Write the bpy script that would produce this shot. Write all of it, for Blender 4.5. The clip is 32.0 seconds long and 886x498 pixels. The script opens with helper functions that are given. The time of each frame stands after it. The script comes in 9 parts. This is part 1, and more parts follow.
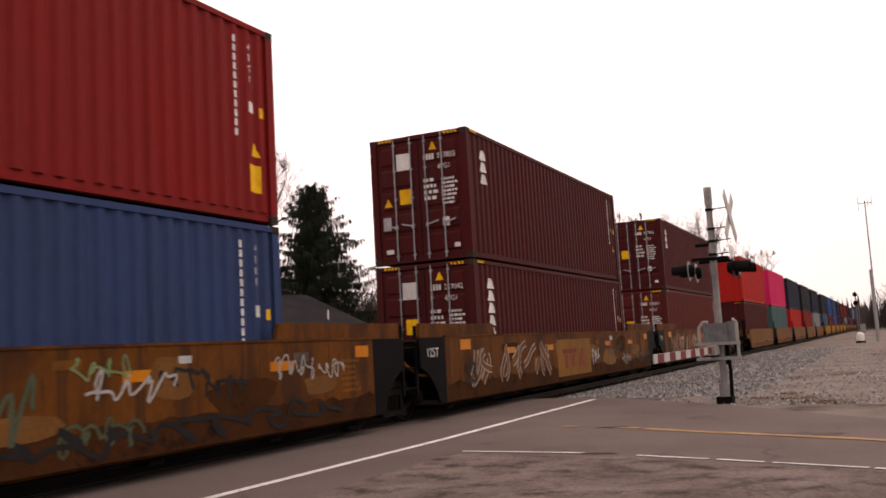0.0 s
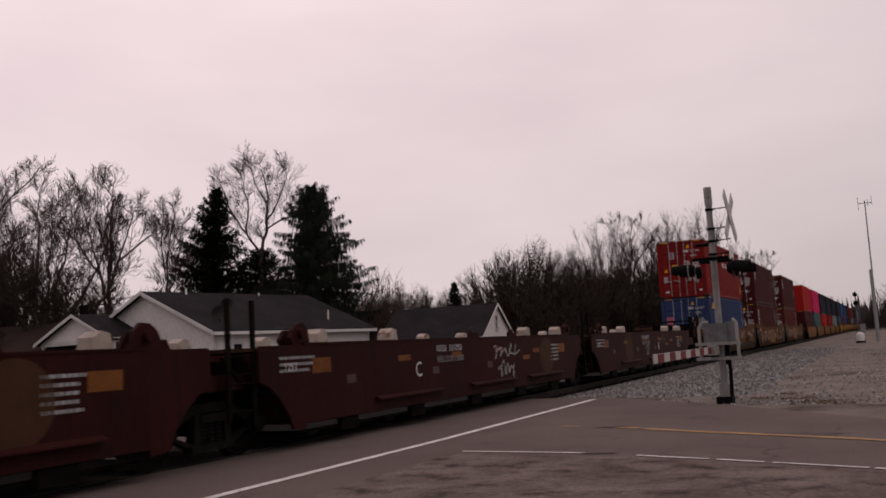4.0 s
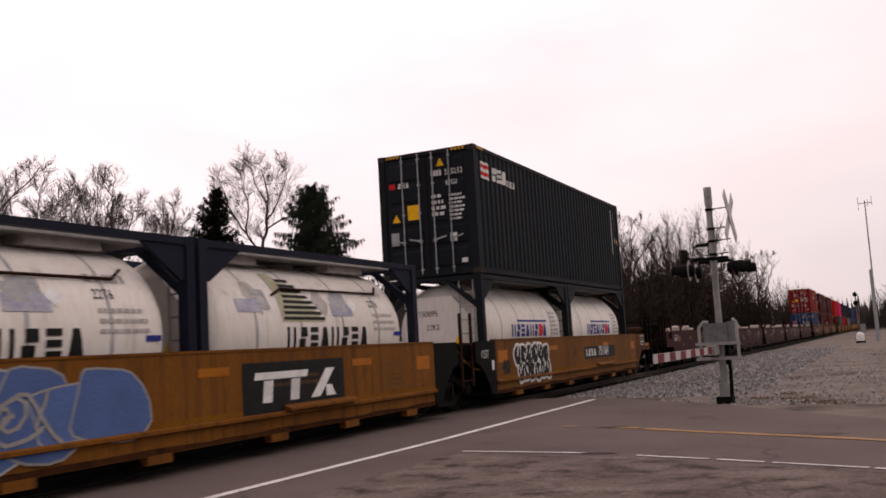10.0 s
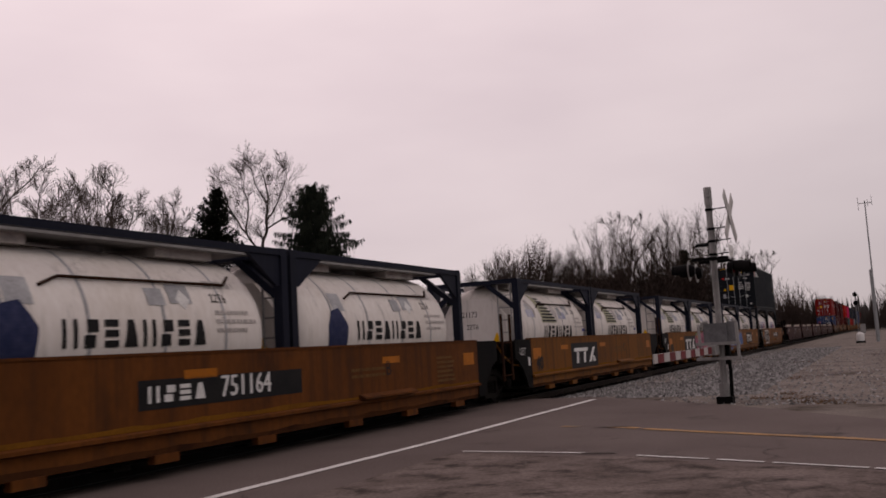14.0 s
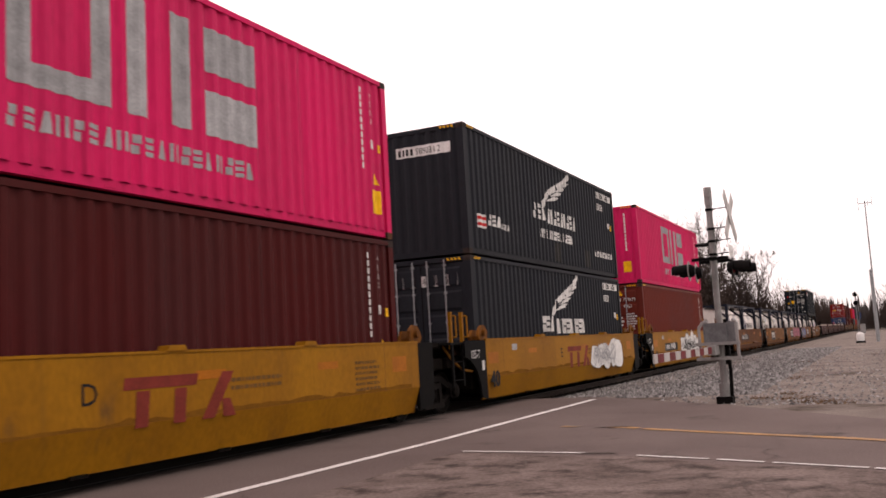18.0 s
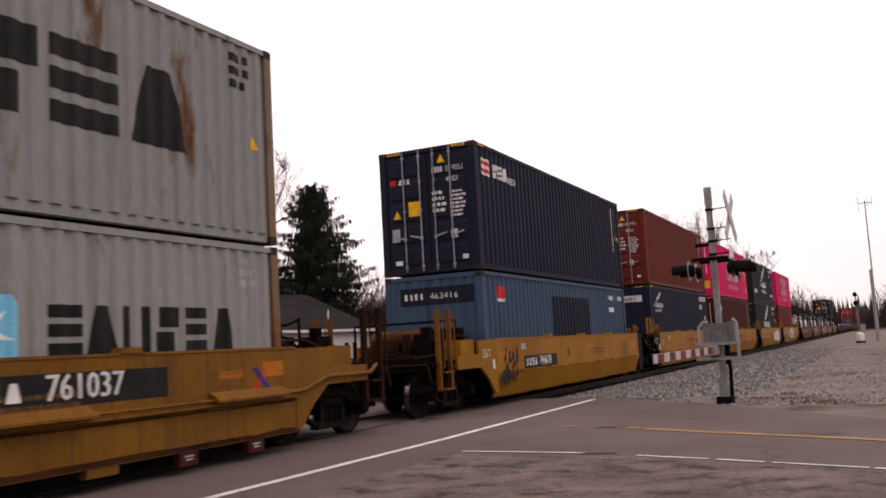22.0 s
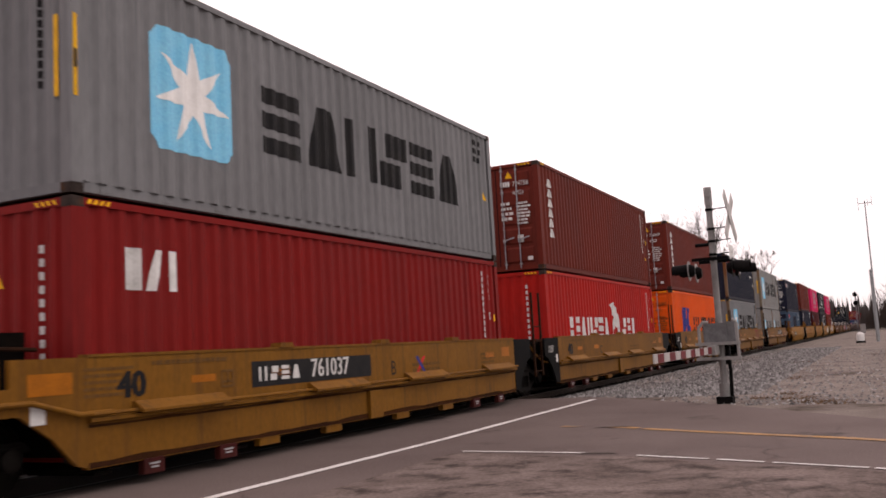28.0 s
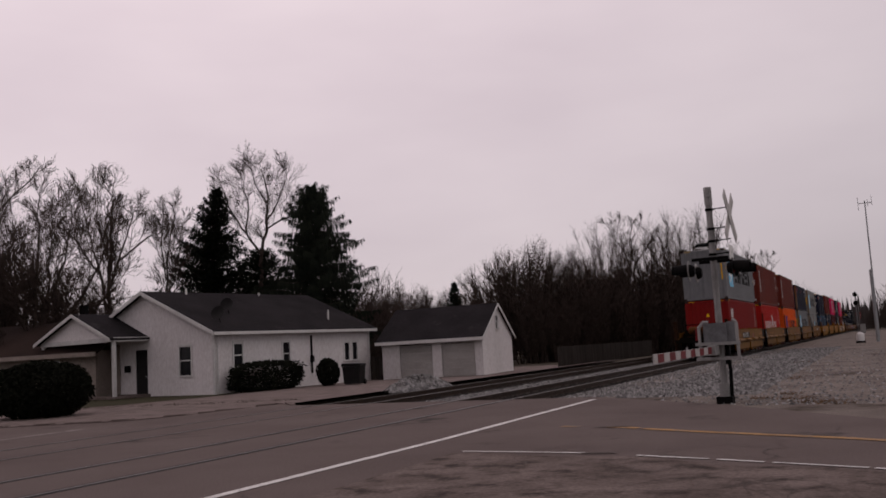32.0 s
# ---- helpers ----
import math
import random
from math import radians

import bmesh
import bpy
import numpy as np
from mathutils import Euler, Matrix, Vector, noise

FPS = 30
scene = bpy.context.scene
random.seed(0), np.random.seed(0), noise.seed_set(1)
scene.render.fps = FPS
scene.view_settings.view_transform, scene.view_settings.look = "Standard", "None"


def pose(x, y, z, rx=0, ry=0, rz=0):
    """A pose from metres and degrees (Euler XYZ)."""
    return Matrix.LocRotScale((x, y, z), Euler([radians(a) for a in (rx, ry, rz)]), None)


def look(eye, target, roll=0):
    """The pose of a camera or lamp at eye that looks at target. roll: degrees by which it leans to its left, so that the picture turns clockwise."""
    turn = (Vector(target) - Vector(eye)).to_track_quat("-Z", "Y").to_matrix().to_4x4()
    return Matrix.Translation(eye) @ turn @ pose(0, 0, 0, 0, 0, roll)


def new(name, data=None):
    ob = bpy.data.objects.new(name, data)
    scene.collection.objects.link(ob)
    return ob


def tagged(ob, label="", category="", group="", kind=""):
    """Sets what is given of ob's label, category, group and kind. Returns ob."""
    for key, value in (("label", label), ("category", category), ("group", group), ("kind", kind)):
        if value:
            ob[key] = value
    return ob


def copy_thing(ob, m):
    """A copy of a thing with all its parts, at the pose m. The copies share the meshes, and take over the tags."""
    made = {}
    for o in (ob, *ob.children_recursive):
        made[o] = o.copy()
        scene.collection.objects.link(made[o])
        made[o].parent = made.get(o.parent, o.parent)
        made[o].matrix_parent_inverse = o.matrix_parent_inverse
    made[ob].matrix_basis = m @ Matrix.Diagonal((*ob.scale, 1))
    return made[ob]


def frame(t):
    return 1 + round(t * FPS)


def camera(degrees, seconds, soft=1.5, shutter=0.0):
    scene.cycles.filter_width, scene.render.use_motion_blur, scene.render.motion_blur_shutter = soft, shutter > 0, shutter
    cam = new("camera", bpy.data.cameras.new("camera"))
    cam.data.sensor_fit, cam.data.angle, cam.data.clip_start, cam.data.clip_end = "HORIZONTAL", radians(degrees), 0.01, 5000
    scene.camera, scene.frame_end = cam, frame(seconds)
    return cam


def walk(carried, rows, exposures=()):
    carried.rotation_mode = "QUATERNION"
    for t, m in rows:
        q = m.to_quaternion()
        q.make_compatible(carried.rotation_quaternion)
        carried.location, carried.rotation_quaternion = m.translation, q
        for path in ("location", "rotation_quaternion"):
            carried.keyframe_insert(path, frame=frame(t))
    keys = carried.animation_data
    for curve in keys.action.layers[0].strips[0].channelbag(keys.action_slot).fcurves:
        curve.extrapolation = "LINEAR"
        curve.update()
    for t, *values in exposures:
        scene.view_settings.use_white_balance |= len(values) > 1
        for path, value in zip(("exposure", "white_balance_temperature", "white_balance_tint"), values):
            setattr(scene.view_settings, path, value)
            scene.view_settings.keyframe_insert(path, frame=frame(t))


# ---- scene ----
# camera: stands still beside the crossing
EYE = (0.0, 0.0, 1.305)
AIM = (-8.539, 17.954, 3.480)
cam = camera(51.84, 32.0, soft=1.7, shutter=0.12)
STAND = look(EYE, AIM, roll=-3.26)
EXPOSE = [(0.0, 0.84, 7400, 14.5), (0.6, 0.84, 7360, 14.5), (1.0, 0.85, 7200, 14.2), (1.6, 0.55, 7040, 14.5), (2.2, 0.15, 6900, 15.0), (3.5, -0.2, 6830, 15.5),
          (6.0, -0.2, 6830, 15.5), (8.0, -0.2, 6830, 15.5), (8.5, -0.02, 6880, 15.2), (9.0, 0.20, 6880, 14.7), (9.6, 0.42, 6950, 14.5), (10.2, 0.26, 6880, 14.7),
          (11.0, -0.15, 6720, 15.2), (12.0, -0.25, 6760, 15.5), (14.5, -0.25, 6760, 15.5), (16.5, 0.95, 7060, 14.0), (20.0, 1.0, 7060, 14.0), (21.2, 0.95, 7060, 14.0),
          (22.0, 0.75, 6854, 14.2), (23.0, 0.75, 6885, 14.1), (25.5, 0.95, 7060, 14.0), (28.0, 0.85, 6885, 14.1), (28.6, 0.7, 6838, 14.3), (29.3, 0.25, 6726, 14.2),
          (30.2, -0.25, 6588, 14.0), (32.0, -0.35, 6515, 14.2)]
walk(cam, [(0, STAND), (32, STAND)], EXPOSE)

# overcast sky: thin Nishita daylight behind an even cloud deck, one very wide weak sun
SUN_UP, SUN_TURN = 48.0, 65.0
world = bpy.data.worlds.new("overcast_sky")
scene.world = world
world.use_nodes = True
wn, wl = world.node_tree.nodes, world.node_tree.links
sky = wn.new("ShaderNodeTexSky")
sky.sky_type, sky.sun_disc = "NISHITA", False
sky.sun_elevation, sky.sun_rotation = radians(SUN_UP), radians(SUN_TURN)
bg = wn["Background"]
scale_sky = wn.new("ShaderNodeMix")
scale_sky.data_type = "RGBA"
coord = wn.new("ShaderNodeTexCoord")
cloud = wn.new("ShaderNodeTexNoise")
cloud.inputs["Scale"].default_value, cloud.inputs["Detail"].default_value = 2.2, 4.0
deck = wn.new("ShaderNodeValToRGB")
deck.color_ramp.elements[0].position, deck.color_ramp.elements[0].color = 0.3, (5.75, 5.05, 5.20, 1)
deck.color_ramp.elements[1].position, deck.color_ramp.elements[1].color = 0.7, (6.75, 6.0, 6.05, 1)
stretch = wn.new("ShaderNodeMapping")
stretch.inputs["Scale"].default_value = (1, 1, 3.0)
wl.new(coord.outputs["Generated"], stretch.inputs["Vector"])
wl.new(stretch.outputs["Vector"], cloud.inputs["Vector"])
wl.new(cloud.outputs["Fac"], deck.inputs["Fac"])
scale_sky.inputs["Factor"].default_value = 0.94
wl.new(sky.outputs["Color"], scale_sky.inputs["A"])
wl.new(deck.outputs["Color"], scale_sky.inputs["B"])
# the deck is thinner and pinker away from the track's far end
axis = wn.new("ShaderNodeVectorMath")
axis.operation = "DOT_PRODUCT"
axis.inputs[1].default_value = (-0.40, 0.20, 0.90)
wl.new(coord.outputs["Generated"], axis.inputs[0])
thin = wn.new("ShaderNodeValToRGB")
thin.color_ramp.elements[0].position, thin.color_ramp.elements[0].color = 0.0, (0.525, 0.56, 0.562, 1)
thin.color_ramp.elements[1].position, thin.color_ramp.elements[1].color = 0.80, (1.21, 1.165, 1.185, 1)
wl.new(axis.outputs["Value"], thin.inputs["Fac"])
tone = wn.new("ShaderNodeMix")
tone.data_type, tone.blend_type = "RGBA", "MULTIPLY"
tone.inputs["Factor"].default_value = 1.0
wl.new(scale_sky.outputs["Result"], tone.inputs["A"])
wl.new(thin.outputs["Color"], tone.inputs["B"])
wl.new(tone.outputs["Result"], bg.inputs["Color"])
bg.inputs["Strength"].default_value = 0.145

sun = new("sun", bpy.data.lights.new("sun", "SUN"))
sun.data.energy, sun.data.angle, sun.data.color = 0.5, radians(40), (1.0, 0.96, 0.92)
sun.matrix_world = look((0, 0, 0), (math.sin(radians(SUN_TURN)) * -1, math.cos(radians(SUN_TURN)) * -1, -math.tan(radians(SUN_UP))))
sun.location = (0, 0, 60)


# ---- materials ----
def material(name, color, color2=None, rough=0.7, scale=6.0, fine=60.0, bump=0.1, metal=0.0, stain=None, stain_at=0.62, stain_scale=1.6, stain_soft=0.08, stretch=(1, 1, 1), vary=0.12, fine_mix=0.35, emit=0.0, spec=0.1, streak=None, streak_at=0.58, streak_mix=0.6, islands=0.0):
    """Two scales of tone (clouds and grain), optional stains with their own outline, and a fine relief."""
    m = bpy.data.materials.new(name)
    m.use_nodes = True
    n, l = m.node_tree.nodes, m.node_tree.links
    b = n["Principled BSDF"]
    tc = n.new("ShaderNodeTexCoord")
    mp = n.new("ShaderNodeMapping")
    mp.inputs["Scale"].default_value = stretch
    l.new(tc.outputs["Object"], mp.inputs["Vector"])
    info = n.new("ShaderNodeObjectInfo")
    add = n.new("ShaderNodeVectorMath")
    add.operation = "MULTIPLY_ADD"
    shift = n.new("ShaderNodeCombineXYZ")
    l.new(info.outputs["Random"], shift.inputs[0])
    l.new(info.outputs["Random"], shift.inputs[1])
    add.inputs[1].default_value = (37, 53, 0)
    l.new(shift.outputs[0], add.inputs[0])
    l.new(mp.outputs["Vector"], add.inputs[2])
    big = n.new("ShaderNodeTexNoise")
    big.inputs["Scale"].default_value, big.inputs["Detail"].default_value = scale, 5
    small = n.new("ShaderNodeTexNoise")
    small.inputs["Scale"].default_value, small.inputs["Detail"].default_value = fine, 3
    for t in (big, small):
        l.new(add.outputs[0], t.inputs["Vector"])
    c2 = color2 or tuple(c * 0.72 for c in color)
    mix = n.new("ShaderNodeMix")
    mix.data_type = "RGBA"
    mix.inputs["A"].default_value, mix.inputs["B"].default_value = (*color, 1), (*c2, 1)
    ramp = n.new("ShaderNodeMapRange")
    ramp.inputs["From Min"].default_value, ramp.inputs["From Max"].default_value = 0.35, 0.68
    l.new(big.outputs["Fac"], ramp.inputs["Value"])
    l.new(ramp.outputs["Result"], mix.inputs["Factor"])
    last = mix.outputs["Result"]
    grain = n.new("ShaderNodeMix")
    grain.data_type, grain.blend_type = "RGBA", "OVERLAY"
    grain.inputs["Factor"].default_value = fine_mix
    l.new(last, grain.inputs["A"])
    l.new(small.outputs["Fac"], grain.inputs["B"])
    last = grain.outputs["Result"]
    if stain:
        sn = n.new("ShaderNodeTexNoise")
        sn.inputs["Scale"].default_value, sn.inputs["Detail"].default_value, sn.inputs["Roughness"].default_value = stain_scale, 8, 0.65
        l.new(add.outputs[0], sn.inputs["Vector"])
        sr = n.new("ShaderNodeMapRange")
        sr.inputs["From Min"].default_value, sr.inputs["From Max"].default_value = stain_at, stain_at + stain_soft
        l.new(sn.outputs["Fac"], sr.inputs["Value"])
        sm = n.new("ShaderNodeMix")
        sm.data_type = "RGBA"
        l.new(sr.outputs["Result"], sm.inputs["Factor"])
        l.new(last, sm.inputs["A"])
        sm.inputs["B"].default_value = (*stain, 1)
        last = sm.outputs["Result"]
    if streak:
        # runs of rust and dirt down the wall
        mp2 = n.new("ShaderNodeMapping")
        mp2.inputs["Scale"].default_value = (5.0, 5.0, 0.45)
        l.new(add.outputs[0], mp2.inputs["Vector"])
        tn = n.new("ShaderNodeTexNoise")
        tn.inputs["Scale"].default_value, tn.inputs["Detail"].default_value, tn.inputs["Roughness"].default_value = 1.1, 6, 0.7
        l.new(mp2.outputs["Vector"], tn.inputs["Vector"])
        tr = n.new("ShaderNodeMapRange")
        tr.inputs["From Min"].default_value, tr.inputs["From Max"].default_value, tr.inputs["To Max"].default_value = streak_at, streak_at + 0.12, streak_mix
        l.new(tn.outputs["Fac"], tr.inputs["Value"])
        tm = n.new("ShaderNodeMix")
        tm.data_type = "RGBA"
        l.new(tr.outputs["Result"], tm.inputs["Factor"])
        l.new(last, tm.inputs["A"])
        tm.inputs["B"].default_value = (*streak, 1)
        last = tm.outputs["Result"]
    hsv = n.new("ShaderNodeHueSaturation")
    val = n.new("ShaderNodeMapRange")
    val.inputs["To Min"].default_value, val.inputs["To Max"].default_value = 1 - vary, 1 + vary
    l.new(info.outputs["Random"], val.inputs["Value"])
    if islands:
        # every loose piece of a heap has a tone of its own
        geo = n.new("ShaderNodeNewGeometry")
        l.new(geo.outputs["Random Per Island"], val.inputs["Value"])
        val.inputs["To Min"].default_value, val.inputs["To Max"].default_value = 1 - islands, 1 + islands
    l.new(val.outputs["Result"], hsv.inputs["Value"])
    l.new(last, hsv.inputs["Color"])
    l.new(hsv.outputs["Color"], b.inputs["Base Color"])
    b.inputs["Specular IOR Level"].default_value = spec
    b.inputs["Roughness"].default_value, b.inputs["Metallic"].default_value = rough, metal
    if bump:
        bp = n.new("ShaderNodeBump")
        bp.inputs["Strength"].default_value, bp.inputs["Distance"].default_value = bump, 0.02
        l.new(small.outputs["Fac"], bp.inputs["Height"])
        l.new(bp.outputs["Normal"], b.inputs["Normal"])
    if emit:
        b.inputs["Emission Color"].default_value, b.inputs["Emission Strength"].default_value = (*color, 1), emit
    return m


RUST = (0.13, 0.05, 0.02)


def box_paint(name, color, stain_at=0.66, fade=None, rust=RUST):
    return material(name, color, fade or tuple(c * 0.78 + 0.006 for c in color), rough=0.55, scale=0.7, fine=14, bump=0.06, stain=rust, stain_at=stain_at, stain_scale=1.3, stretch=(1, 1, 0.35), vary=0.05, fine_mix=0.2, spec=0.05, streak=tuple(0.45 * c + 0.004 for c in color), streak_at=0.56, streak_mix=0.5)


PAINT = {
    "red": box_paint("red_paint", (0.185, 0.011, 0.010), 0.74),
    "bright_red": box_paint("bright_red_paint", (0.36, 0.014, 0.010), 0.76),
    "cai_red": box_paint("signal_red_paint", (0.19, 0.010, 0.009), 0.74),
    "brown": box_paint("oxide_brown_paint", (0.085, 0.0135, 0.0105), 0.70),
    "maroon": box_paint("maroon_paint", (0.056, 0.0075, 0.0075), 0.72),
    "light_brown": box_paint("rust_brown_paint", (0.118, 0.0195, 0.0125), 0.72),
    "navy": box_paint("navy_paint", (0.0120, 0.0135, 0.0265), 0.74),
    "dark_grey": box_paint("charcoal_paint", (0.01525, 0.01678, 0.02135), 0.74),
    "slate": box_paint("slate_paint", (0.008134, 0.01017, 0.01322), 0.76),
    "blue": box_paint("blue_paint", (0.026, 0.044, 0.112), 0.74),
    "faded_blue": box_paint("faded_blue_paint", (0.03813, 0.06292, 0.09915), 0.64, (0.045, 0.075, 0.115)),
    "pink": box_paint("magenta_paint", (0.56, 0.014, 0.098), 0.80),
    "orange": box_paint("orange_paint", (0.66, 0.085, 0.007), 0.80),
    "grey": box_paint("light_grey_paint", (0.1808, 0.1834, 0.1888), 0.74),
    "rusty_grey": box_paint("rusty_grey_paint", (0.21, 0.21, 0.21), 0.60, (0.22, 0.215, 0.205), (0.10, 0.045, 0.018)),
    "dark_scuff": box_paint("scuffed_charcoal_paint", (0.0305, 0.02949, 0.02796), 0.60),
    "rust_post": box_paint("rusted_corner_paint", (0.1525, 0.122, 0.08643), 0.50, (0.16, 0.085, 0.035)),
    "teal": box_paint("teal_paint", (0.05084, 0.1017, 0.1017), 0.7),
    "steel_blue": box_paint("cobalt_paint", (0.02034, 0.05084, 0.1627), 0.74),
    "frame_blue": box_paint("tank_frame_blue_paint", (0.0095, 0.0115, 0.0215), 0.66),
    "tank_white": box_paint("tank_cladding_white", (0.64, 0.60, 0.565), 0.66, (0.58, 0.535, 0.49), (0.22, 0.15, 0.11)),
}
CAR_YELLOW = material("car_yellow_paint", (0.255, 0.112, 0.006), (0.200, 0.085, 0.006), rough=0.5, scale=0.8, fine=20, bump=0.05, stain=(0.08432, 0.04216, 0.01581), stain_at=0.64, stain_soft=0.14, stretch=(1, 1, 0.5), vary=0.03, fine_mix=0.3, spec=0.06, streak=(0.13, 0.062, 0.012), streak_at=0.60)
CAR_TAN = material("car_tan_yellow_paint", (0.172, 0.076, 0.0105), (0.130, 0.056, 0.009), rough=0.55, scale=0.9, fine=22, bump=0.05, stain=(0.05412, 0.02977, 0.01353), stain_at=0.62, stain_soft=0.14, stretch=(1, 1, 0.5), vary=0.03, fine_mix=0.32, spec=0.06, streak=(0.085, 0.040, 0.012), streak_at=0.52)
CAR_OCHRE = material("car_ochre_paint", (0.152, 0.057, 0.0085), (0.108, 0.039, 0.007), rough=0.6, scale=0.7, fine=22, bump=0.05, stain=(0.04488, 0.0204, 0.008976), stain_at=0.58, stain_soft=0.16, stretch=(1, 1, 0.5), vary=0.04, fine_mix=0.32, spec=0.06, streak=(0.06, 0.026, 0.010), streak_at=0.5, streak_mix=0.7)
CAR_RUST = material("car_rusty_orange_paint", (0.112, 0.038, 0.0065), (0.068, 0.022, 0.0055), rough=0.7, scale=0.9, fine=18, bump=0.08, stain=(0.03218, 0.01373, 0.006864), stain_at=0.50, stain_soft=0.16, stain_scale=0.9, stretch=(1, 1, 0.6), vary=0.05, fine_mix=0.35, spec=0.06, streak=(0.035, 0.016, 0.009), streak_at=0.49, streak_mix=0.75)
CAR_BROWN = material("car_rust_brown_paint", (0.108, 0.036, 0.0075), (0.072, 0.024, 0.006), rough=0.65, scale=0.8, fine=20, bump=0.06, stain=(0.036, 0.015, 0.007), stain_at=0.56, stain_soft=0.16, stretch=(1, 1, 0.5), vary=0.04, fine_mix=0.32, spec=0.06, streak=(0.045, 0.018, 0.008), streak_at=0.5, streak_mix=0.6)
CAR_RED = material("car_oxide_red_paint", (0.0285, 0.0062, 0.0052), (0.020, 0.005, 0.0045), rough=0.65, scale=0.8, fine=18, bump=0.06, stain=(0.01193, 0.004774, 0.003751), stain_at=0.6, stretch=(1, 1, 0.5), vary=0.06, fine_mix=0.3, spec=0.06, streak=(0.012, 0.006, 0.005), streak_at=0.54)
BLACK = material("black_steel", (0.0042, 0.0042, 0.0045), (0.0066, 0.006, 0.0057), rough=0.6, scale=3, fine=40, bump=0.1, stain=(0.015, 0.0096, 0.0066), stain_at=0.66, spec=0.03)
GRIME = material("grimy_running_gear", (0.0036, 0.0028, 0.0024), (0.0064, 0.0046, 0.0034), rough=0.8, scale=4, fine=40, bump=0.15, spec=0.03)
RUSTY = material("rusty_steel", (0.032, 0.014, 0.0075), (0.018, 0.009, 0.006), rough=0.8, scale=5, fine=50, bump=0.15, spec=0.03)
TRUCK_STEEL = material("dusty_cast_steel", (0.0105, 0.0085, 0.0075), (0.006, 0.005, 0.0045), rough=0.7, scale=4, fine=40, bump=0.12, spec=0.05)
WHEEL = material("wheel_steel", (0.006, 0.0048, 0.004), (0.01, 0.007, 0.0052), rough=0.6, scale=5, fine=40, bump=0.1, metal=0.3)
TREAD = material("polished_tread", (0.20, 0.19, 0.185), rough=0.3, metal=1.0, scale=8, fine=60, bump=0.02)
GALV = material("galvanised_steel", (0.3, 0.3075, 0.315), (0.225, 0.2325, 0.24), rough=0.5, metal=0.4, scale=8, fine=60, bump=0.04)
ALU_PAINT = material("aluminium_paint", (0.28, 0.272, 0.265), (0.20, 0.195, 0.19), rough=0.5, metal=0.15, scale=4, fine=60, bump=0.04, stain=(0.12, 0.096, 0.08), stain_at=0.68)
WHITE_MARK = material("white_stencil_paint", (0.612, 0.6035, 0.5865), (0.493, 0.4845, 0.4675), rough=0.6, scale=4, fine=30, bump=0)
STAR_WHITE = material("white_emblem_film", (0.80, 0.79, 0.77), (0.70, 0.69, 0.67), rough=0.5, scale=4, fine=30, bump=0)
GREY_MARK = material("grey_stencil_paint", (0.336, 0.336, 0.344), rough=0.6, scale=4, fine=30, bump=0)
BLACK_MARK = material("black_stencil_paint", (0.009, 0.009, 0.01), (0.015, 0.014, 0.0135), rough=0.6, scale=4, fine=30, bump=0)
BROWN_MARK = material("faint_brown_stencil", (0.125, 0.062, 0.018), rough=0.7, scale=5, fine=30, bump=0)
MAROON_MARK = material("maroon_stencil_paint", (0.17, 0.026, 0.018), rough=0.6, scale=4, fine=30, bump=0)
YELLOW_MARK = material("yellow_label", (0.78, 0.42, 0.01), rough=0.5, scale=5, fine=40, bump=0)
AMBER = material("amber_reflector", (0.44, 0.145, 0.005), (0.36, 0.115, 0.005), rough=0.4, scale=5, fine=40, bump=0)
ORANGE_DULL = material("dull_orange_reflector", (0.33, 0.105, 0.006), (0.26, 0.085, 0.006), rough=0.5, scale=5, fine=40, bump=0)
RED_MARK = material("red_label", (0.55, 0.02, 0.02), rough=0.5, scale=5, fine=40, bump=0)
BLUE_MARK = material("deep_blue_mark", (0.022, 0.03, 0.20), rough=0.5, scale=5, fine=40, bump=0)
SKY_MARK = material("light_blue_mark", (0.16, 0.47, 0.68), (0.2, 0.5, 0.68), rough=0.55, scale=4, fine=30, bump=0)
PINK_SPRAY = material("pink_spray_paint", (0.345, 0.1125, 0.1575), (0.3, 0.09, 0.1425), rough=0.6, scale=3, fine=30, bump=0)
BLUE_SPRAY = material("blue_spray_paint", (0.07, 0.115, 0.27), (0.06, 0.10, 0.22), rough=0.6, scale=3, fine=30, bump=0)
GREEN_SPRAY = material("pale_green_spray_paint", (0.1485, 0.209, 0.0935), rough=0.6, scale=3, fine=30, bump=0)
SAGE_SPRAY = material("sage_green_spray_paint", (0.062, 0.072, 0.042), (0.045, 0.054, 0.032), rough=0.7, scale=3, fine=30, bump=0)
DULL_SPRAY = material("faded_spray_paint", (0.085, 0.0575, 0.05), rough=0.7, scale=3, fine=30, bump=0)
SILVER_SPRAY = material("silver_spray_paint", (0.275, 0.2585, 0.2475), (0.231, 0.22, 0.209), rough=0.5, scale=3, fine=30, bump=0)


